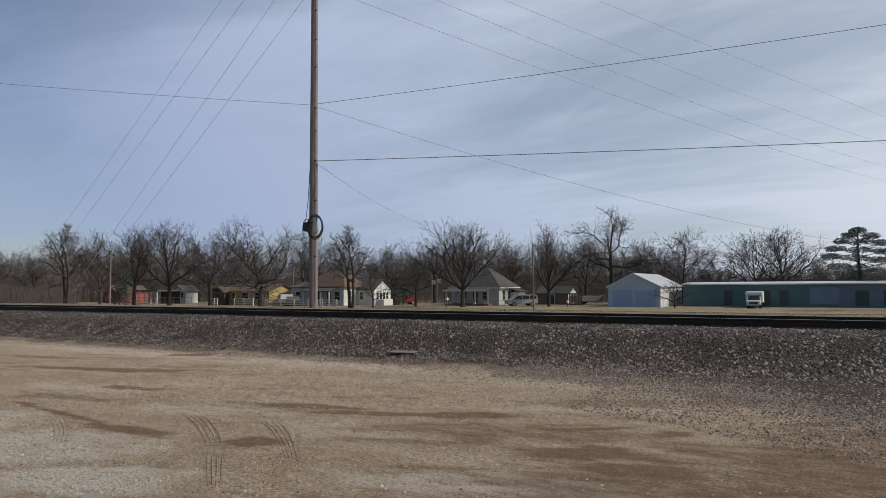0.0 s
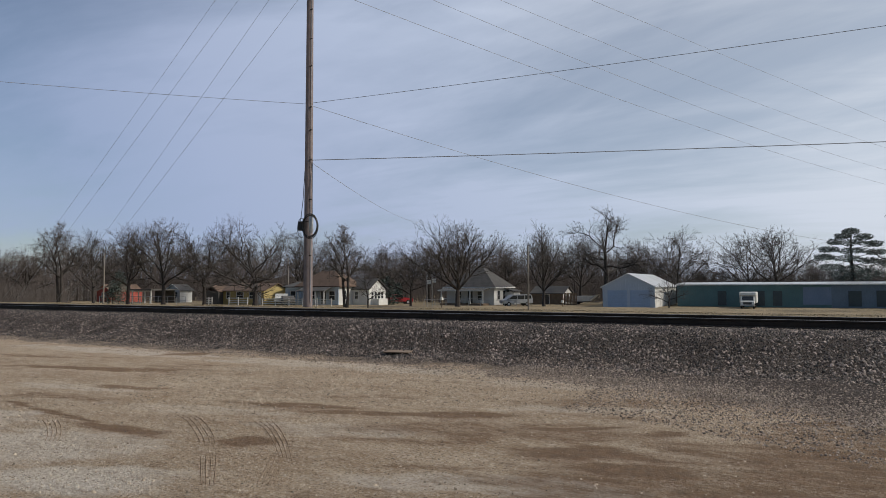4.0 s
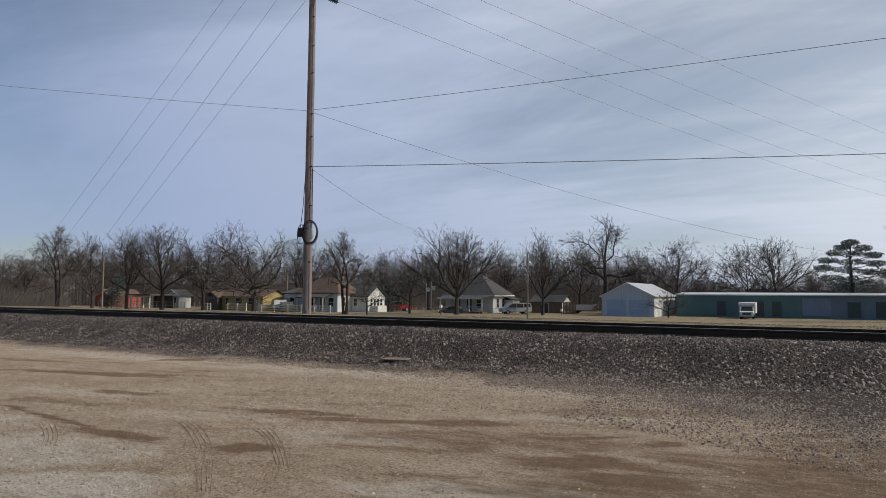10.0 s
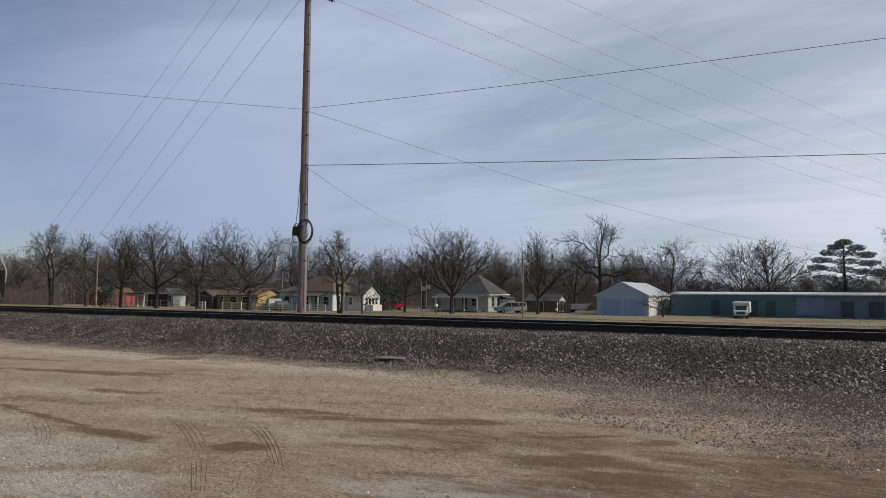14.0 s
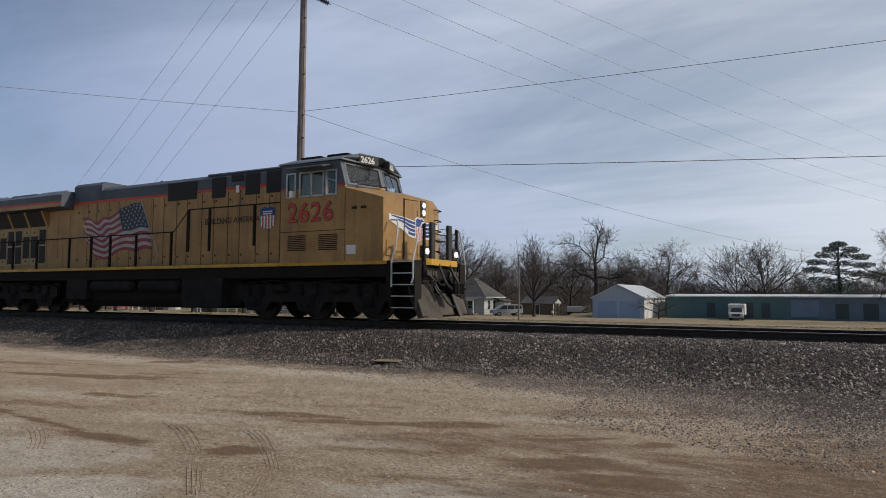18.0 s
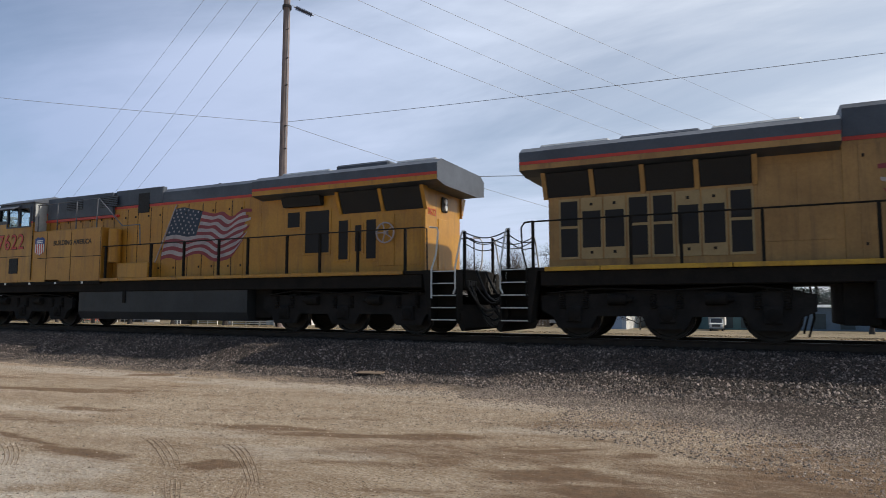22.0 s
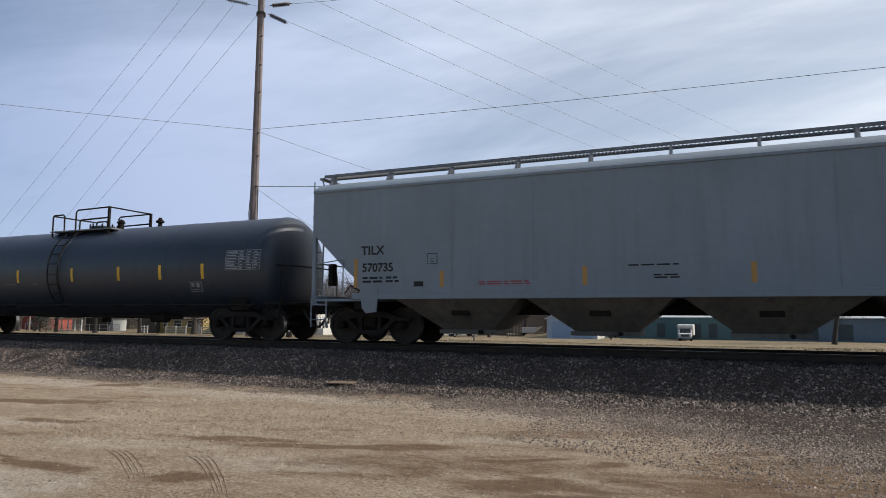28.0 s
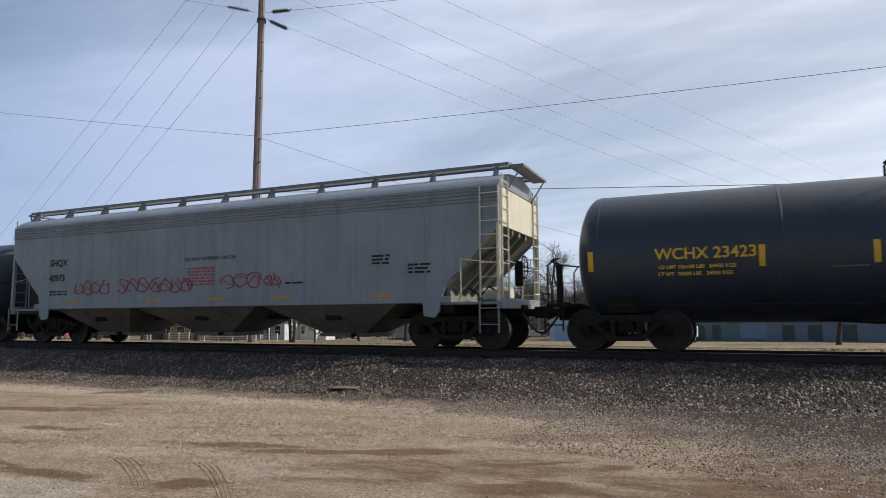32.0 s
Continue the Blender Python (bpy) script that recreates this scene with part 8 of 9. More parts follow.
def build_porch_house():
    x0, x1, y0, y1 = -50.5, -41.9, 95.0, 102.4
    h = thing("porch_house", "white house with dark hipped shingle roof and front porch", "house", pose(0, 0, TOWN_Z))
    walls(h, x0, x1, y0, y1, 2.9, (M_siding_w, M_siding_w))
    part("roof", hip(Geo(), x0 - 0.5, x1 + 0.5, y0 - 0.5, y1 + 0.5, 2.9, 0.5, 6.5), M_shingle, h, "dark grey hipped shingle roof")
    part("fascia", Geo().box(x0 - 0.5, x1 + 0.5, y0 - 0.53, y0 - 0.5, 2.72, 2.92).box(x1 + 0.5, x1 + 0.53, y0 - 0.5, y1 + 0.5, 2.72, 2.92), M_siding_w, h)
    part("porch_roof", Geo().prism([(y0 - 2.6, 2.35), (y0, 2.75), (y0, 2.85), (y0 - 2.6, 2.47)], "x", x0 - 0.3, x1 - 0.6), M_shingle, h, "low grey porch roof")
    part("porch_fascia", Geo().box(x0 - 0.3, x1 - 0.6, y0 - 2.64, y0 - 2.6, 2.28, 2.48), M_siding_w, h, "white porch roof edge")
    part("porch_floor", Geo().box(x0, x1 - 0.8, y0 - 2.4, y0, -0.1, 0.3), M_wood, h)
    for x in (x0 + 0.2, x0 + 2.8, x0 + 5.4, x1 - 1.0):
        part("porch_post", Geo().box(x - 0.09, x + 0.09, y0 - 2.35, y0 - 2.15, 0.3, 2.4), M_siding_w, h)
    part("porch_rail", Geo().box(x0 + 0.2, x1 - 1.0, y0 - 2.28, y0 - 2.22, 1.05, 1.12), M_siding_w, h)
    opening(h, "front", -48.9, -47.8, 0.9, 2.2, y0)
    opening(h, "front", -46.6, -45.7, 0.3, 2.3, y0, "door", M_siding_d)
    opening(h, "front", -44.8, -43.8, 0.9, 2.2, y0)
    for a in (96.4, 98.6, 100.4):
        opening(h, "right", a, a + 0.9, 0.9, 2.3, x1)
    part("side_annex", Geo().box(x1, x1 + 1.6, 99.5, 102.4, -0.2, 2.1), M_siding_w, h)
    part("annex_roof", Geo().prism([(x1, 2.6), (x1 + 1.9, 2.1), (x1 + 1.9, 2.2), (x1, 2.72)], "y", 99.2, 102.7), M_shingle, h)


def build_blue_house():
    x0, x1, y0, y1 = -70.5, -60.0, 78.0, 83.5
    z = ground_z(-64, 80)
    h = thing("blue_house", "pale blue and white house with brown shingle roof", "house", pose(0, 0, z))
    walls(h, x0, x1, y0, y1, 2.9, (M_siding_b, M_siding_w))
    part("roof", hip(Geo(), x0 + 2.2, x1 + 0.5, y0 - 0.4, y1 + 0.5, 2.9, 1.6, 5.3), M_shingle_br, h, "brown hipped shingle roof")
    part("wing_roof", Geo().prism([(y0 - 0.4, 2.7), (y0 + 3.5, 3.5), (y1 + 0.4, 2.7), (y1 + 0.4, 2.82), (y0 + 3.5, 3.64), (y0 - 0.4, 2.84)], "x", x0 - 0.4, x0 + 3.0), M_shingle, h)
    part("porch_roof", Geo().prism([(y0 - 2.2, 2.1), (y0, 2.75), (y0, 2.87), (y0 - 2.2, 2.22)], "x", -66.4, -61.0), M_shingle, h, "grey porch roof")
    for x in (-66.2, -64.5, -62.8, -61.2):
        part("porch_post", Geo().box(x - 0.08, x + 0.08, y0 - 2.1, y0 - 1.95, 0, 2.15), M_siding_w, h)
    opening(h, "front", -69.4, -68.4, 0.9, 2.1, y0)
    opening(h, "front", -65.4, -64.3, 0.8, 2.1, y0)
    opening(h, "front", -63.3, -62.4, 0.1, 2.1, y0, "door", M_siding_d)
    opening(h, "front", -61.7, -60.7, 0.8, 2.1, y0)
    opening(h, "right", 79.2, 79.9, 0.9, 2.2, x1)
    part("back_wing", Geo().box(x1, x1 + 3.2, 81.5, 86.0, -0.2, 2.4), M_siding_w, h)
    part("back_wing_roof", Geo().prism([(81.1, 2.3), (83.7, 3.9), (86.4, 2.3), (86.4, 2.42), (83.7, 4.04), (81.1, 2.42)], "x", x1 - 2, x1 + 3.5), M_shingle, h)
    part("gable", Geo().prism([(81.5, 2.4), (83.7, 3.78), (86.0, 2.4)], "x", x1 + 3.05, x1 + 3.2), M_siding_w, h)
    opening(h, "front", x1 + 0.5, x1 + 1.1, 0.9, 2.0, 81.5)
    for k in range(4):
        opening(h, "right", 82.0 + 0.9 * k, 82.6 + 0.9 * k, 0.9, 1.9, x1 + 3.2)
    part("side_porch", Geo().box(x1 + 3.2, x1 + 4.6, 82.0, 84.5, -0.2, 0.9), M_siding_w, h)


def build_yellow_house():
    x0, x1, y0, y1 = -84.0, -72.2, 75.0, 80.5
    z = ground_z(-76, 78)
    h = thing("yellow_house", "long low yellow house with a brown roof", "house", pose(0, 0, z))
    walls(h, x0 + 3.0, x1, y0, y1, 2.25, (M_siding_y, M_siding_y))
    part("roof", gable_x(x0 + 2.4, x1, y0, y1, 2.3, 3.35, 0.4), M_shingle_br, h, "low brown shingle roof")
    part("gable", Geo().prism([(y0, 2.25), ((y0 + y1) / 2, 3.3), (y1, 2.25)], "x", x1 - 0.15, x1), M_siding_y, h)
    # left end of the house; its shade is put into the dark siding
    part("shaded_end_wall", Geo().box(x0, x0 + 3.0, y0 - 1.0, y1, -0.2, 2.2), M_siding_d, h, "left end of the house, its shade put into the dark siding")
    part("end_roof", gable_y(x0, x0 + 3.0, y0 - 1.0, y1, 2.2, 3.1, 0.3), M_shingle_br, h)
    for a, b in ((-80.2, -79.5), (-78.0, -76.6), (-75.2, -74.3)):
        opening(h, "front", a, b, 1.0, 2.0, y0)
    opening(h, "front", -73.6, -72.8, 0.1, 2.0, y0, "door", M_siding_w)
    part("chimney", Geo().box(-76.4, -75.9, 78.4, 78.9, 2.9, 3.9), M_shingle_br, h)


def build_small_houses():
    z = ground_z(-101, 83)
    h = thing("small_white_house", "small white gabled house with a wide front window", "house", pose(0, 0, z))
    x0, x1, y0, y1 = -103.4, -99.8, 82.0, 84.8
    walls(h, x0, x1, y0, y1, 2.3, (M_siding_w, M_siding_w))
    part("gable", Geo().prism([(x0, 2.3), ((x0 + x1) / 2, 3.3), (x1, 2.3)], "y", y0, y0 + 0.15), M_siding_w, h)
    part("roof", gable_y(x0, x1, y0, y1, 2.3, 3.3), M_shingle, h, "low dark shingle roof")
    part("barge_board", Geo().prism([(x0 - 0.3, 2.13), ((x0 + x1) / 2, 3.3), (x1 + 0.3, 2.13), (x1 + 0.3, 2.27), ((x0 + x1) / 2, 3.44), (x0 - 0.3, 2.27)], "y", y0 - 0.34, y0 - 0.31), M_siding_w, h)
    for k in range(3):
        opening(h, "front", x0 + 0.5 + 0.9 * k, x0 + 1.2 + 0.9 * k, 0.9, 1.95, y0)
    c = thing("carport", "open carport with white posts and dark roof", "carport", pose(0, 0, ground_z(-98, 76)))
    x0, x1, y0, y1 = -104.0, -98.6, 75.0, 80.0
    part("roof", Geo().box(x0 - 0.3, x1 + 0.3, y0 - 0.3, y1 + 0.3, 2.25, 2.5), M_siding_d, c)
    part("back_wall", Geo().box(x0, x1, y1 - 0.15, y1, 0, 2.3), M_siding_d, c)
    for x in (x0 + 0.2, x0 + 1.9, x0 + 3.6, x1 - 0.2):
        part("post", Geo().box(x - 0.08, x + 0.08, y0, y0 + 0.16, 0, 2.25), M_siding_w, c)
    part("beam", Geo().box(x0, x1, y0 - 0.02, y0 + 0.1, 2.1, 2.26), M_siding_w, c)
    r = thing("red_house", "red house half hidden among trees", "house", pose(0, 0, ground_z(-119, 82)))
    walls(r, -121.5, -117.2, 80.0, 87.0, 2.1, (M_red_wall, M_red_wall))
    part("roof", gable_y(-121.5, -117.2, 80, 87, 2.1, 3.4, 0.2), M_shingle_br, r)
    part("gable", Geo().prism([(-121.5, 2.1), (-119.35, 3.4), (-117.2, 2.1)], "y", 80, 80.15), M_red_wall, r)
    opening(r, "front", -119.8, -118.9, 0.8, 1.8, 80.0)
    w = thing("far_white_house", "white house far off among trees", "house", pose(0, 0, TOWN_Z))
    walls(w, -158.0, -147.0, 88.0, 96.0, 2.8, (M_siding_w, M_siding_w))
    part("roof", gable_x(-158, -147, 88, 96, 2.8, 5.0), M_metal_roof, w)
    part("gable", Geo().prism([(88, 2.8), (92, 4.95), (96, 2.8)], "x", -147.15, -147), M_siding_w, w)
    opening(w, "front", -153, -152, 0.9, 2.0, 88.0)
    s = thing("shed", "weathered shed with a white end wall", "shed", pose(0, 0, TOWN_Z))
    walls(s, -38.4, -33.0, 103.0, 108.0, 1.8, (M_wood, M_siding_w))
    part("roof", gable_x(-38.4, -33.0, 103, 108, 1.85, 2.9), M_shingle, s)
    part("gable", Geo().prism([(103, 1.8), (105.5, 2.82), (108, 1.8)], "x", -33.15, -33.0), M_siding_w, s)
    opening(s, "front", -36.5, -35.4, 0.0, 1.6, 103.0, "door", M_siding_d)
    p = thing("board_fence", "brown board fence beside the shed", "fence", pose(0, 0, TOWN_Z))
    for k in range(9):
        part("board", Geo().box(-31.9 + 0.24 * k, -31.7 + 0.24 * k, 100.0, 100.04, 0, 1.9 + 0.05 * (k % 2)), M_wood, p)


build_porch_house()
build_blue_house()
build_yellow_house()
build_small_houses()


def slab_car(name, label, category, profile, half, glass, paint, wheels, m, r=0.33, lights=()):
    """A road vehicle from its side outline (x forward, z up): body, glass, lamps, tyres with rims."""
    car = thing(name, label, category, m)
    body = part("body", Geo().prism(profile, "y", -half, half), paint, car)
    b = bmesh.new()
    b.from_mesh(body.data)
    bmesh.ops.bevel(b, geom=b.edges[:], offset=0.05, segments=2, affect="EDGES", clamp_overlap=True)
    b.to_mesh(body.data)
    b.free()
    for quad in glass:
        for s in (-1, 1):
            part("side_window", Geo().prism(quad, "y", s * (half - 0.02), s * (half + 0.008)), M_pane, car)
    for x in wheels:
        for s in (-1, 1):
            t = part("tyre", Geo().disc((x, s * (half - 0.08), r), "y", r, 0.2, 18), M_tyre, car)
            part("rim", Geo().disc((x, s * (half + 0.02), r), "y", r * 0.62, 0.02, 12), M_galv, t)
    for x, y, z, w, h, mm in lights:
        part("lamp", Geo().box(x - 0.03, x + 0.03, y - w / 2, y + w / 2, z - h / 2, z + h / 2), mm, car)
    return car


M_car_dark = mat("dark_car_paint", (0.085, 0.095, 0.11), (0.07, 0.078, 0.09), rough=0.25, scale=2, specular=0.6)
M_car_red = mat("red_truck_paint", (0.42, 0.03, 0.04), (0.34, 0.03, 0.035), rough=0.3, scale=2)
M_car_silver = mat("grey_van_paint", (0.40, 0.41, 0.42), (0.33, 0.34, 0.35), rough=0.35, scale=2)
SEDAN = [(2.12, 0.30), (2.16, 0.48), (2.10, 0.66), (1.9, 0.78), (1.05, 0.93), (0.75, 1.12), (0.32, 1.36), (-0.1, 1.44), (-0.7, 1.43), (-1.2, 1.30), (-1.7, 1.06), (-2.08, 1.0), (-2.16, 0.8), (-2.14, 0.42), (-2.05, 0.3)]
PICKUP = [(2.7, 0.45), (2.72, 1.0), (1.45, 1.12), (0.75, 1.75), (-0.6, 1.78), (-0.75, 1.15), (-2.7, 1.15), (-2.72, 0.5)]
VAN = [(2.4, 0.4), (2.42, 0.85), (1.75, 1.05), (0.85, 1.72), (-2.15, 1.75), (-2.4, 1.2), (-2.42, 0.45)]


def build_vehicles():
    lamps = ((2.27, 0.6, 0.7, 0.35, 0.14, M_lamp), (2.27, -0.6, 0.7, 0.35, 0.14, M_lamp), (-2.26, 0.62, 0.85, 0.3, 0.14, M_numred), (-2.26, -0.62, 0.85, 0.3, 0.14, M_numred))
    car = slab_car("sedan", "dark grey sedan driving along the road beyond the track", "car", SEDAN, 0.9, ([(0.95, 0.92), (0.4, 1.32), (-0.15, 1.35), (-0.15, 0.92)], [(-0.22, 0.92), (-0.22, 1.35), (-0.95, 1.34), (-1.45, 0.98)]), M_car_dark, (1.4, -1.4), pose(60, ROAD_Y, ROAD_Z, 0, 0, 180), lights=lamps)
    slab_car("pickup_truck", "red pickup truck parked by the trees", "truck", PICKUP, 0.95, ([(1.3, 1.2), (0.72, 1.65), (-0.5, 1.68), (-0.55, 1.2)],), M_car_red, (1.75, -1.75), pose(-60.4, 95.0, ground_z(-60, 95), 0, 0, 50), 0.38, ((-2.73, 0.75, 0.95, 0.2, 0.3, M_white), (-2.73, -0.75, 0.95, 0.2, 0.3, M_white)))
    slab_car("minivan", "grey minivan parked beside the porch house", "van", VAN, 0.95, ([(1.5, 1.08), (0.85, 1.6), (0.2, 1.62), (0.2, 1.05)], [(0.1, 1.05), (0.1, 1.62), (-1.0, 1.64), (-1.0, 1.05)], [(-1.1, 1.05), (-1.1, 1.64), (-2.05, 1.64), (-2.2, 1.15)]), M_car_silver, (1.5, -1.5), pose(-37.3, 93.0, ground_z(-37, 93), 0, 0, 222), 0.33)
    slab_car("pickup_truck", "white pickup truck parked at the yellow house", "truck", PICKUP, 0.95, ([(1.3, 1.2), (0.72, 1.65), (-0.5, 1.68), (-0.55, 1.2)],), M_siding_w, (1.75, -1.75), pose(-70.0, 76.6, ground_z(-70, 76.6), 0, 0, 128), 0.38)
    slab_car("sedan", "dark sedan parked in the yellow house's yard", "car", SEDAN, 0.9, ([(0.95, 0.92), (0.4, 1.32), (-0.15, 1.35), (-0.15, 0.92)], [(-0.22, 0.92), (-0.22, 1.35), (-0.95, 1.34), (-1.45, 0.98)]), M_siding_d, (1.4, -1.4), pose(-67.4, 75.0, ground_z(-67, 75), 0, 0, 140), 0.33)
    # motorhome-like truck before the long building, seen nose on
    y0, x = 93.4, -4.9
    t = thing("box_truck", "white box truck parked nose-out at the long building", "truck", pose(x, y0, ground_z(x, y0)) @ Matrix.Diagonal((0.86, 0.86, 0.86, 1)))
    part("box", Geo().box(-1.2, 1.2, 1.6, 6.2, 0.8, 2.5, 0.06), M_siding_w, t)
    part("overcab", Geo().box(-1.2, 1.2, 0.8, 1.6, 1.95, 2.5, 0.1), M_siding_w, t)
    part("cab", Geo().prism([(-0.6, 0.45), (-0.62, 1.1), (0.35, 1.2), (0.95, 1.9), (1.6, 1.92), (1.6, 0.45)], "x", -0.95, 0.95), M_siding_w, t)
    part("windscreen", Geo().add([(-0.82, 0.33, 1.24), (0.82, 0.33, 1.24), (0.76, 0.88, 1.86), (-0.76, 0.88, 1.86)], [(0, 1, 2, 3)]), M_pane, t)
    part("grille", Geo().box(-0.6, 0.6, -0.66, -0.6, 0.65, 1.0), M_siding_d, t)
    part("bumper", Geo().box(-1.0, 1.0, -0.75, -0.6, 0.4, 0.58), M_galv, t)
    for s in (-1, 1):
        part("headlamp", Geo().box(s * 0.78 - 0.12, s * 0.78 + 0.12, -0.66, -0.6, 0.75, 0.95), M_lamp, t)
        for yy in (0.2, 4.6):
            part("tyre", Geo().disc((s * 0.85, yy, 0.4), "x", 0.4, 0.25, 18), M_tyre, t)
    b = thing("boat_trailer", "white covered boat on a trailer in a yard", "boat", pose(-30.0, 103.0, TOWN_Z))
    part("hull", Geo().prism([(-2.4, 1.4), (2.0, 1.4), (2.7, 1.55), (1.6, 0.55), (-2.4, 0.5)], "y", -0.9, 0.9), M_siding_w, b)
    part("trailer", Geo().box(-2.4, 2.9, -0.6, 0.6, 0.4, 0.5), M_steel, b)
    for s in (-1, 1):
        part("tyre", Geo().disc((-0.6, s * 0.85, 0.32), "y", 0.32, 0.2, 16), M_tyre, b)
    return car


ROAD_Y = 88.8
ROAD_Z = -2.05
part_road = Geo().box(-420, 200, ROAD_Y - 2.0, ROAD_Y + 2.0, ROAD_Z - 0.3, ROAD_Z)
tagged(part("road", part_road, M_asphalt), "worn grey asphalt road before the houses", "road", kind="structure")
moving_car = build_vehicles()


def build_fences():
    def rail_fence(x0, x1, y, h, label):
        z = ground_z((x0 + x1) / 2, y)
        f = thing("fence", label, "fence", pose(0, 0, z), "yard fences")
        n = max(2, int((x1 - x0) / 2.2))
        for k in range(n + 1):
            x = x0 + (x1 - x0) * k / n
            part("post", Geo().box(x - 0.06, x + 0.06, y - 0.06, y + 0.06, -0.3, h + 0.08), M_siding_w, f)
        for zz in (0.3, 0.62, h - 0.08):
            part("rail", Geo().box(x0, x1, y - 0.03, y + 0.03, zz - 0.07, zz + 0.07), M_siding_w, f)

    rail_fence(-69.6, -56.6, 72.0, 1.05, "white board fence before the blue house")
    rail_fence(-77.6, -73.6, 73.0, 1.1, "white board fence before the yellow house")
    rail_fence(-82.2, -80.8, 72.5, 1.1, "white board fence before the yellow house")
    c = thing("chain_fence", "grey chain-link yard fence on thin posts", "fence", pose(0, 0, ground_z(-96, 71)), "yard fences")
    for k in range(11):
        part("post", Geo().tube([(-107 + 2.2 * k, 71.0, -0.2), (-107 + 2.2 * k, 71.0, 1.25)], 0.04, 6), M_galv, c)
    part("top_rail", Geo().tube([(-107, 71, 1.22), (-85, 71, 1.22)], 0.03, 5), M_galv, c)
    part("mid_rail", Geo().tube([(-107, 71, 0.62), (-85, 71, 0.62)], 0.02, 5), M_galv, c)
    d = thing("chain_fence", "grey chain-link fence before the porch house", "fence", pose(0, 0, ground_z(-47, 90)), "yard fences")
    for k in range(9):
        part("post", Geo().tube([(-52 + 2.0 * k, 90.0, -0.2), (-52 + 2.0 * k, 90.0, 1.2)], 0.04, 6), M_galv, d)
    part("top_rail", Geo().tube([(-52, 90, 1.18), (-36, 90, 1.18)], 0.03, 5), M_galv, d)
    for x, dist, top, r in ((195, 74, 5.2, 0.09), (943, 62, 6.4, 0.10), (519, 108, 7.5, 0.12), (100 + 378, 112, 6.4, 0.1)):
        p = at(bearing_of((x - 784) / 784), dist)
        z = ground_z(p.x, p.y)
        pole = thing("wooden_post", "slim weathered wooden utility post in the town", "utility pole", pose(p.x, p.y, z), "town poles")
        part("shaft", Geo().tube([(0, 0, -0.2), (0.03, 0, top)], r, 8, r2=r * 0.7), M_bark_pale, pole, smooth=40)
        part("cap", Geo().disc((0.03, 0, top), "z", r * 0.75, 0.06, 8), M_steel, pole)
    for k, x in enumerate((764, 773)):
        p = at(bearing_of((x - 784) / 784), 88)
        fp = thing("flagpole", "short flagpole with a small pale flag", "flagpole", pose(p.x, p.y, ground_z(p.x, p.y)), "flagpoles")
        part("pole", Geo().tube([(0, 0, 0), (0, 0, 4.2 + 0.3 * k)], 0.05, 6), M_galv, fp)
        part("banner", Geo().add([(0.05 + 0.16 * i, 0.06 * math.sin(i * 1.3), z) for i in range(5) for z in (3.1 + 0.2 * k, 3.65 + 0.2 * k)], [(2 * i, 2 * i + 2, 2 * i + 3, 2 * i + 1) for i in range(4)]), M_siding_w, fp)
    for x, dist in ((790, 84), (1003, 92)):
        p = at(bearing_of((x - 784) / 784), dist)
        mb = thing("mailbox", "small pale mailbox on a post", "mailbox", pose(p.x, p.y, ground_z(p.x, p.y)), "mailboxes")
        part("post", Geo().box(-0.05, 0.05, -0.05, 0.05, 0, 1.0), M_wood, mb)
        part("box", Geo().prism([(-0.14, 1.0), (0.14, 1.0), (0.14, 1.22), (0.07, 1.32), (-0.07, 1.32), (-0.14, 1.22)], "y", -0.25, 0.25), M_siding_w, mb)


build_fences()

# ---- marks on the lot ----
M_track_mark = mat("pressed_dirt", (0.24, 0.165, 0.105), (0.18, 0.12, 0.075), rough=0.95, scale=6)


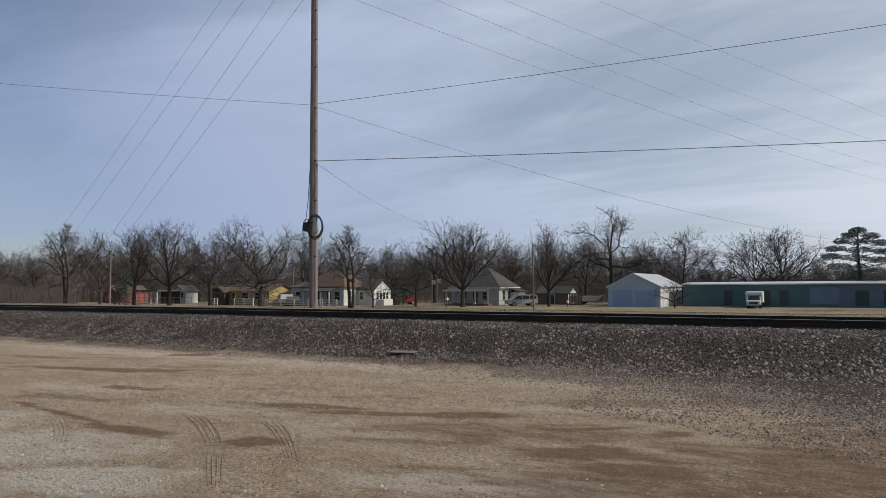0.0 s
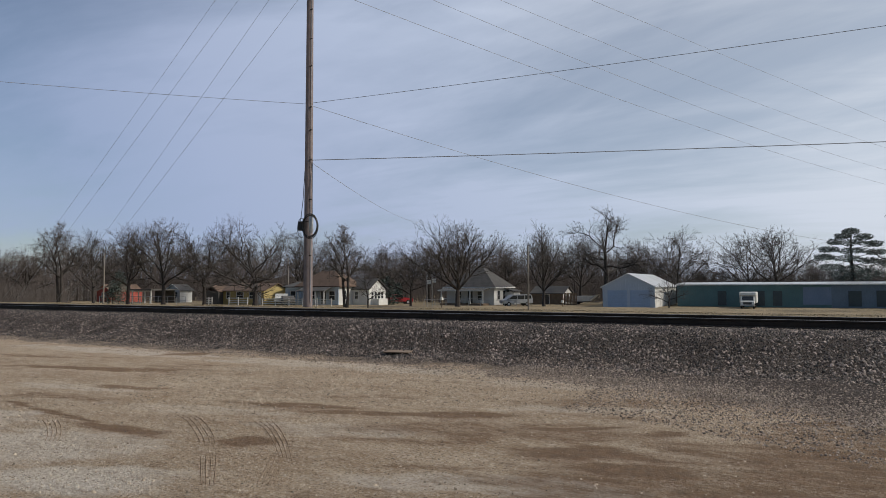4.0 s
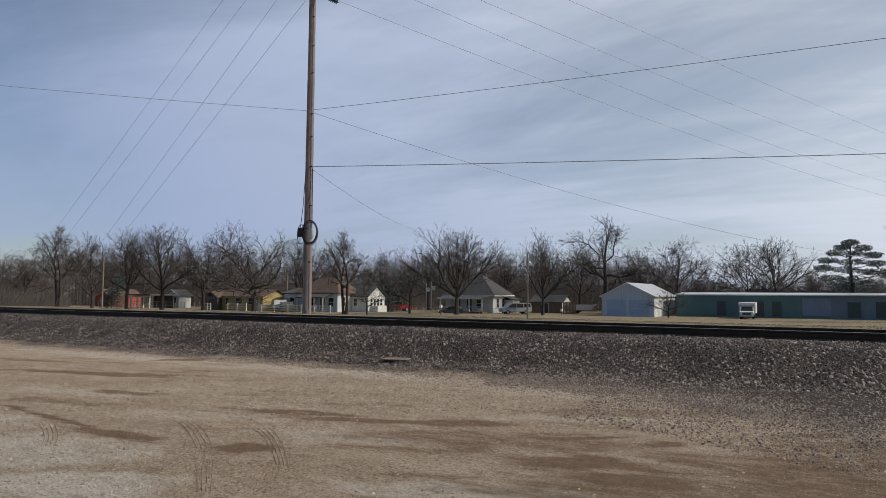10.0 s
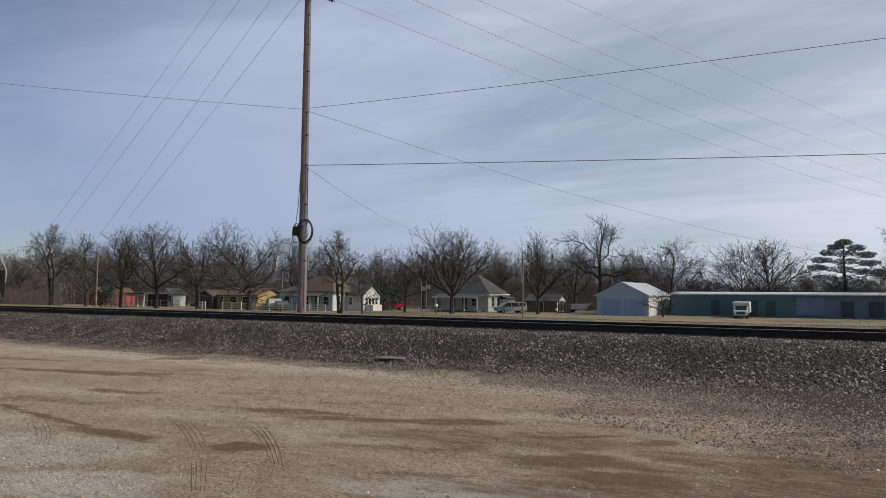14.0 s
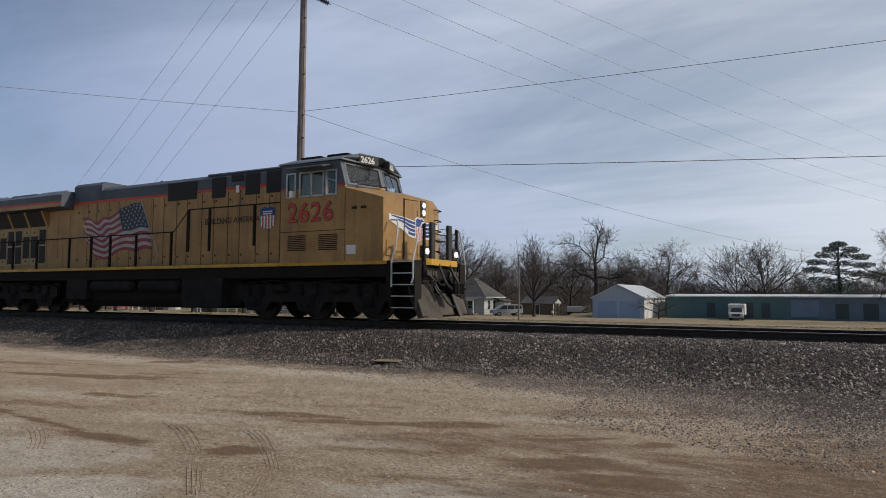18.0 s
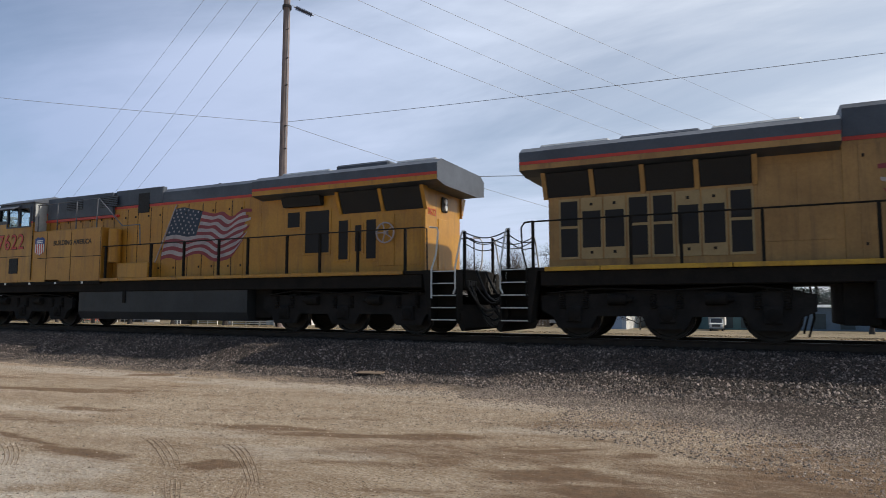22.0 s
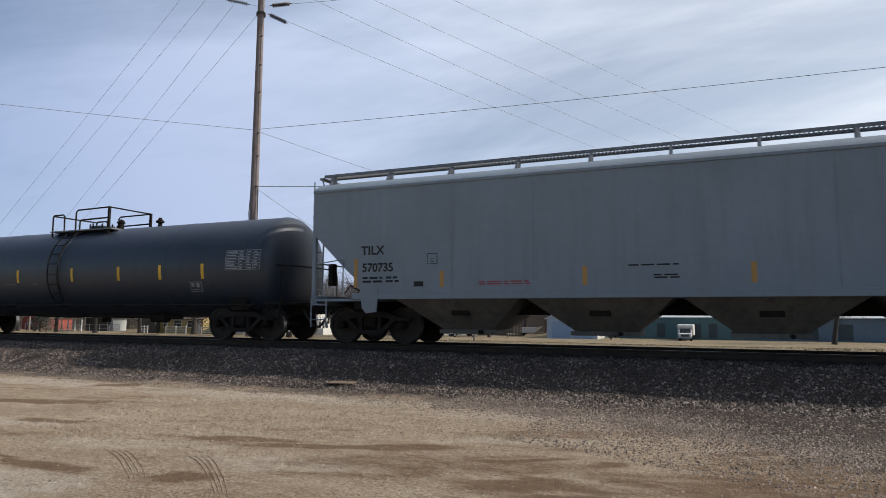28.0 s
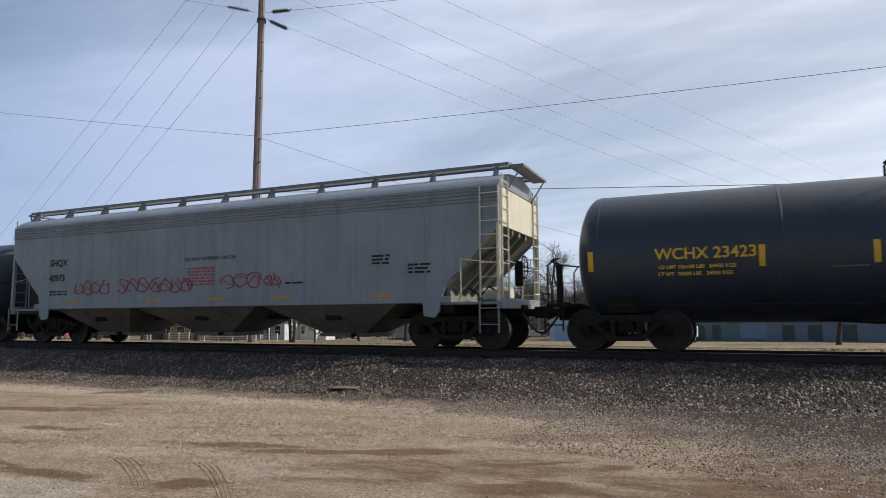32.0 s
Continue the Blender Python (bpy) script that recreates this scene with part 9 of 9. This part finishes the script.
def build_marks():
    arcs = (((-6.34, 5.20), (-5.99, 5.04), (-5.51, 4.74), (-5.01, 4.38)), ((-6.04, 5.22), (-5.58, 4.98), (-5.10, 4.64), (-4.86, 4.42))), \
        (((-5.20, 5.28), (-4.92, 5.15), (-4.49, 4.82), (-3.98, 4.34)), ((-5.03, 5.37), (-4.65, 5.13), (-4.23, 4.74), (-3.80, 4.30))), \
        (((-7.42, 4.28), (-7.01, 4.11), (-6.68, 3.93), (-6.43, 3.74)), ((-7.27, 4.36), (-6.88, 4.18), (-6.56, 3.99), (-6.33, 3.8))), \
        (((-4.6, 4.03), (-4.37, 3.83), (-4.16, 3.65), (-3.95, 3.47)), ((-4.51, 4.12), (-4.28, 3.91), (-4.06, 3.7), (-3.87, 3.52))), \
        (((-4.05, 4.32), (-3.88, 4.1), (-3.73, 3.89), (-3.58, 3.67)), ((-3.95, 4.38), (-3.77, 4.15), (-3.62, 3.94), (-3.47, 3.73)))
    for first, last in arcs:
        tm = thing("tyre_mark", "curved tyre tread marks pressed into the dirt", "tyre mark", group="tyre marks")
        for k in range(4):
            pts = []
            for i in range(19):
                f = i / 18
                q = [sum((Vector(p) * w for p, w in zip(line, ((1 - f) ** 3, 3 * f * (1 - f) ** 2, 3 * f * f * (1 - f), f ** 3))), Vector((0, 0))) for line in (first, last)]
                c = q[0].lerp(q[1], k / 3)
                pts.append((c.x, c.y, ground_z(c.x, c.y) + 0.0008 + 0.0022 * math.sin(i * 1.9 + k) + 0.0012 * math.sin(i * 5.3)))
            part("tread_line", Geo().tube(pts, 0.0042, 5), M_track_mark, tm)
    slab = thing("metal_plate", "rusty flat metal plate lying on the gravel", "plate", pose(-7.15, 11.3, ground_z(-7.15, 11.3) + 0.015, 4, 0, 8))
    part("sheet", Geo().box(-0.28, 0.28, -0.13, 0.13, 0.0, 0.025, 0.008), M_wood, slab)


build_marks()


# ---- movement ----
RUN = [(0, -114.14), (8, -66.72), (14, -31.16), (16.5, -16.34), (17, -13.35), (17.5, -10.40), (18, -7.45), (18.5, -4.49), (19, -1.50), (19.5, 1.63), (20,
    4.61), (20.5, 7.59), (21, 10.56), (21.5, 13.55), (22, 16.57), (22.5, 19.59), (23, 22.59), (23.5, 25.58), (24, 28.58), (24.5, 31.55), (25, 34.54),
    (25.5, 37.56), (27.5, 49.57), (28, 52.57), (28.5, 55.57), (29, 58.56), (29.5, 61.56), (30, 64.56), (30.5, 67.56), (31, 70.56), (31.5, 73.55), (32,
    76.55)]


def front_x(t):
    return float(np.interp(t, [a for a, _ in RUN], [b for _, b in RUN]))


CAR_T = (4.0, 6.1, 6.7, 7.3, 7.9, 8.6, 9.4, 10.2, 11.0, 12.6, 32.0)
CAR_X = [32.5, 4.4, -2.7, -10.1, -18.0, -26.4, -38.1, -48.6, -61.2, -82.7, -342.0]


def motions():
    for ob, off, turn in VEHICLES:
        walk(ob, [(t, pose(x + off, TRACK_Y, RAIL_Z, 0, 0, turn)) for t, x in RUN])
    # the sedan drives from the right to the left, well beyond the track
    walk(moving_car, [(t, pose(float(np.interp(t, CAR_T, CAR_X)), ROAD_Y, ROAD_Z, 0, 0, 180)) for t in (0, *CAR_T)])
    flip = {ob: turn for ob, _, turn in VEHICLES}
    start = front_x(0)
    for ax, x, r in WHEELS:
        s = -1 if flip[ax.parent] else 1
        walk(ax, [(k * 0.1, pose(x, 0, r, 0, math.degrees(s * (front_x(k * 0.1) - start) / r), 0)) for k in range(321)])


motions()
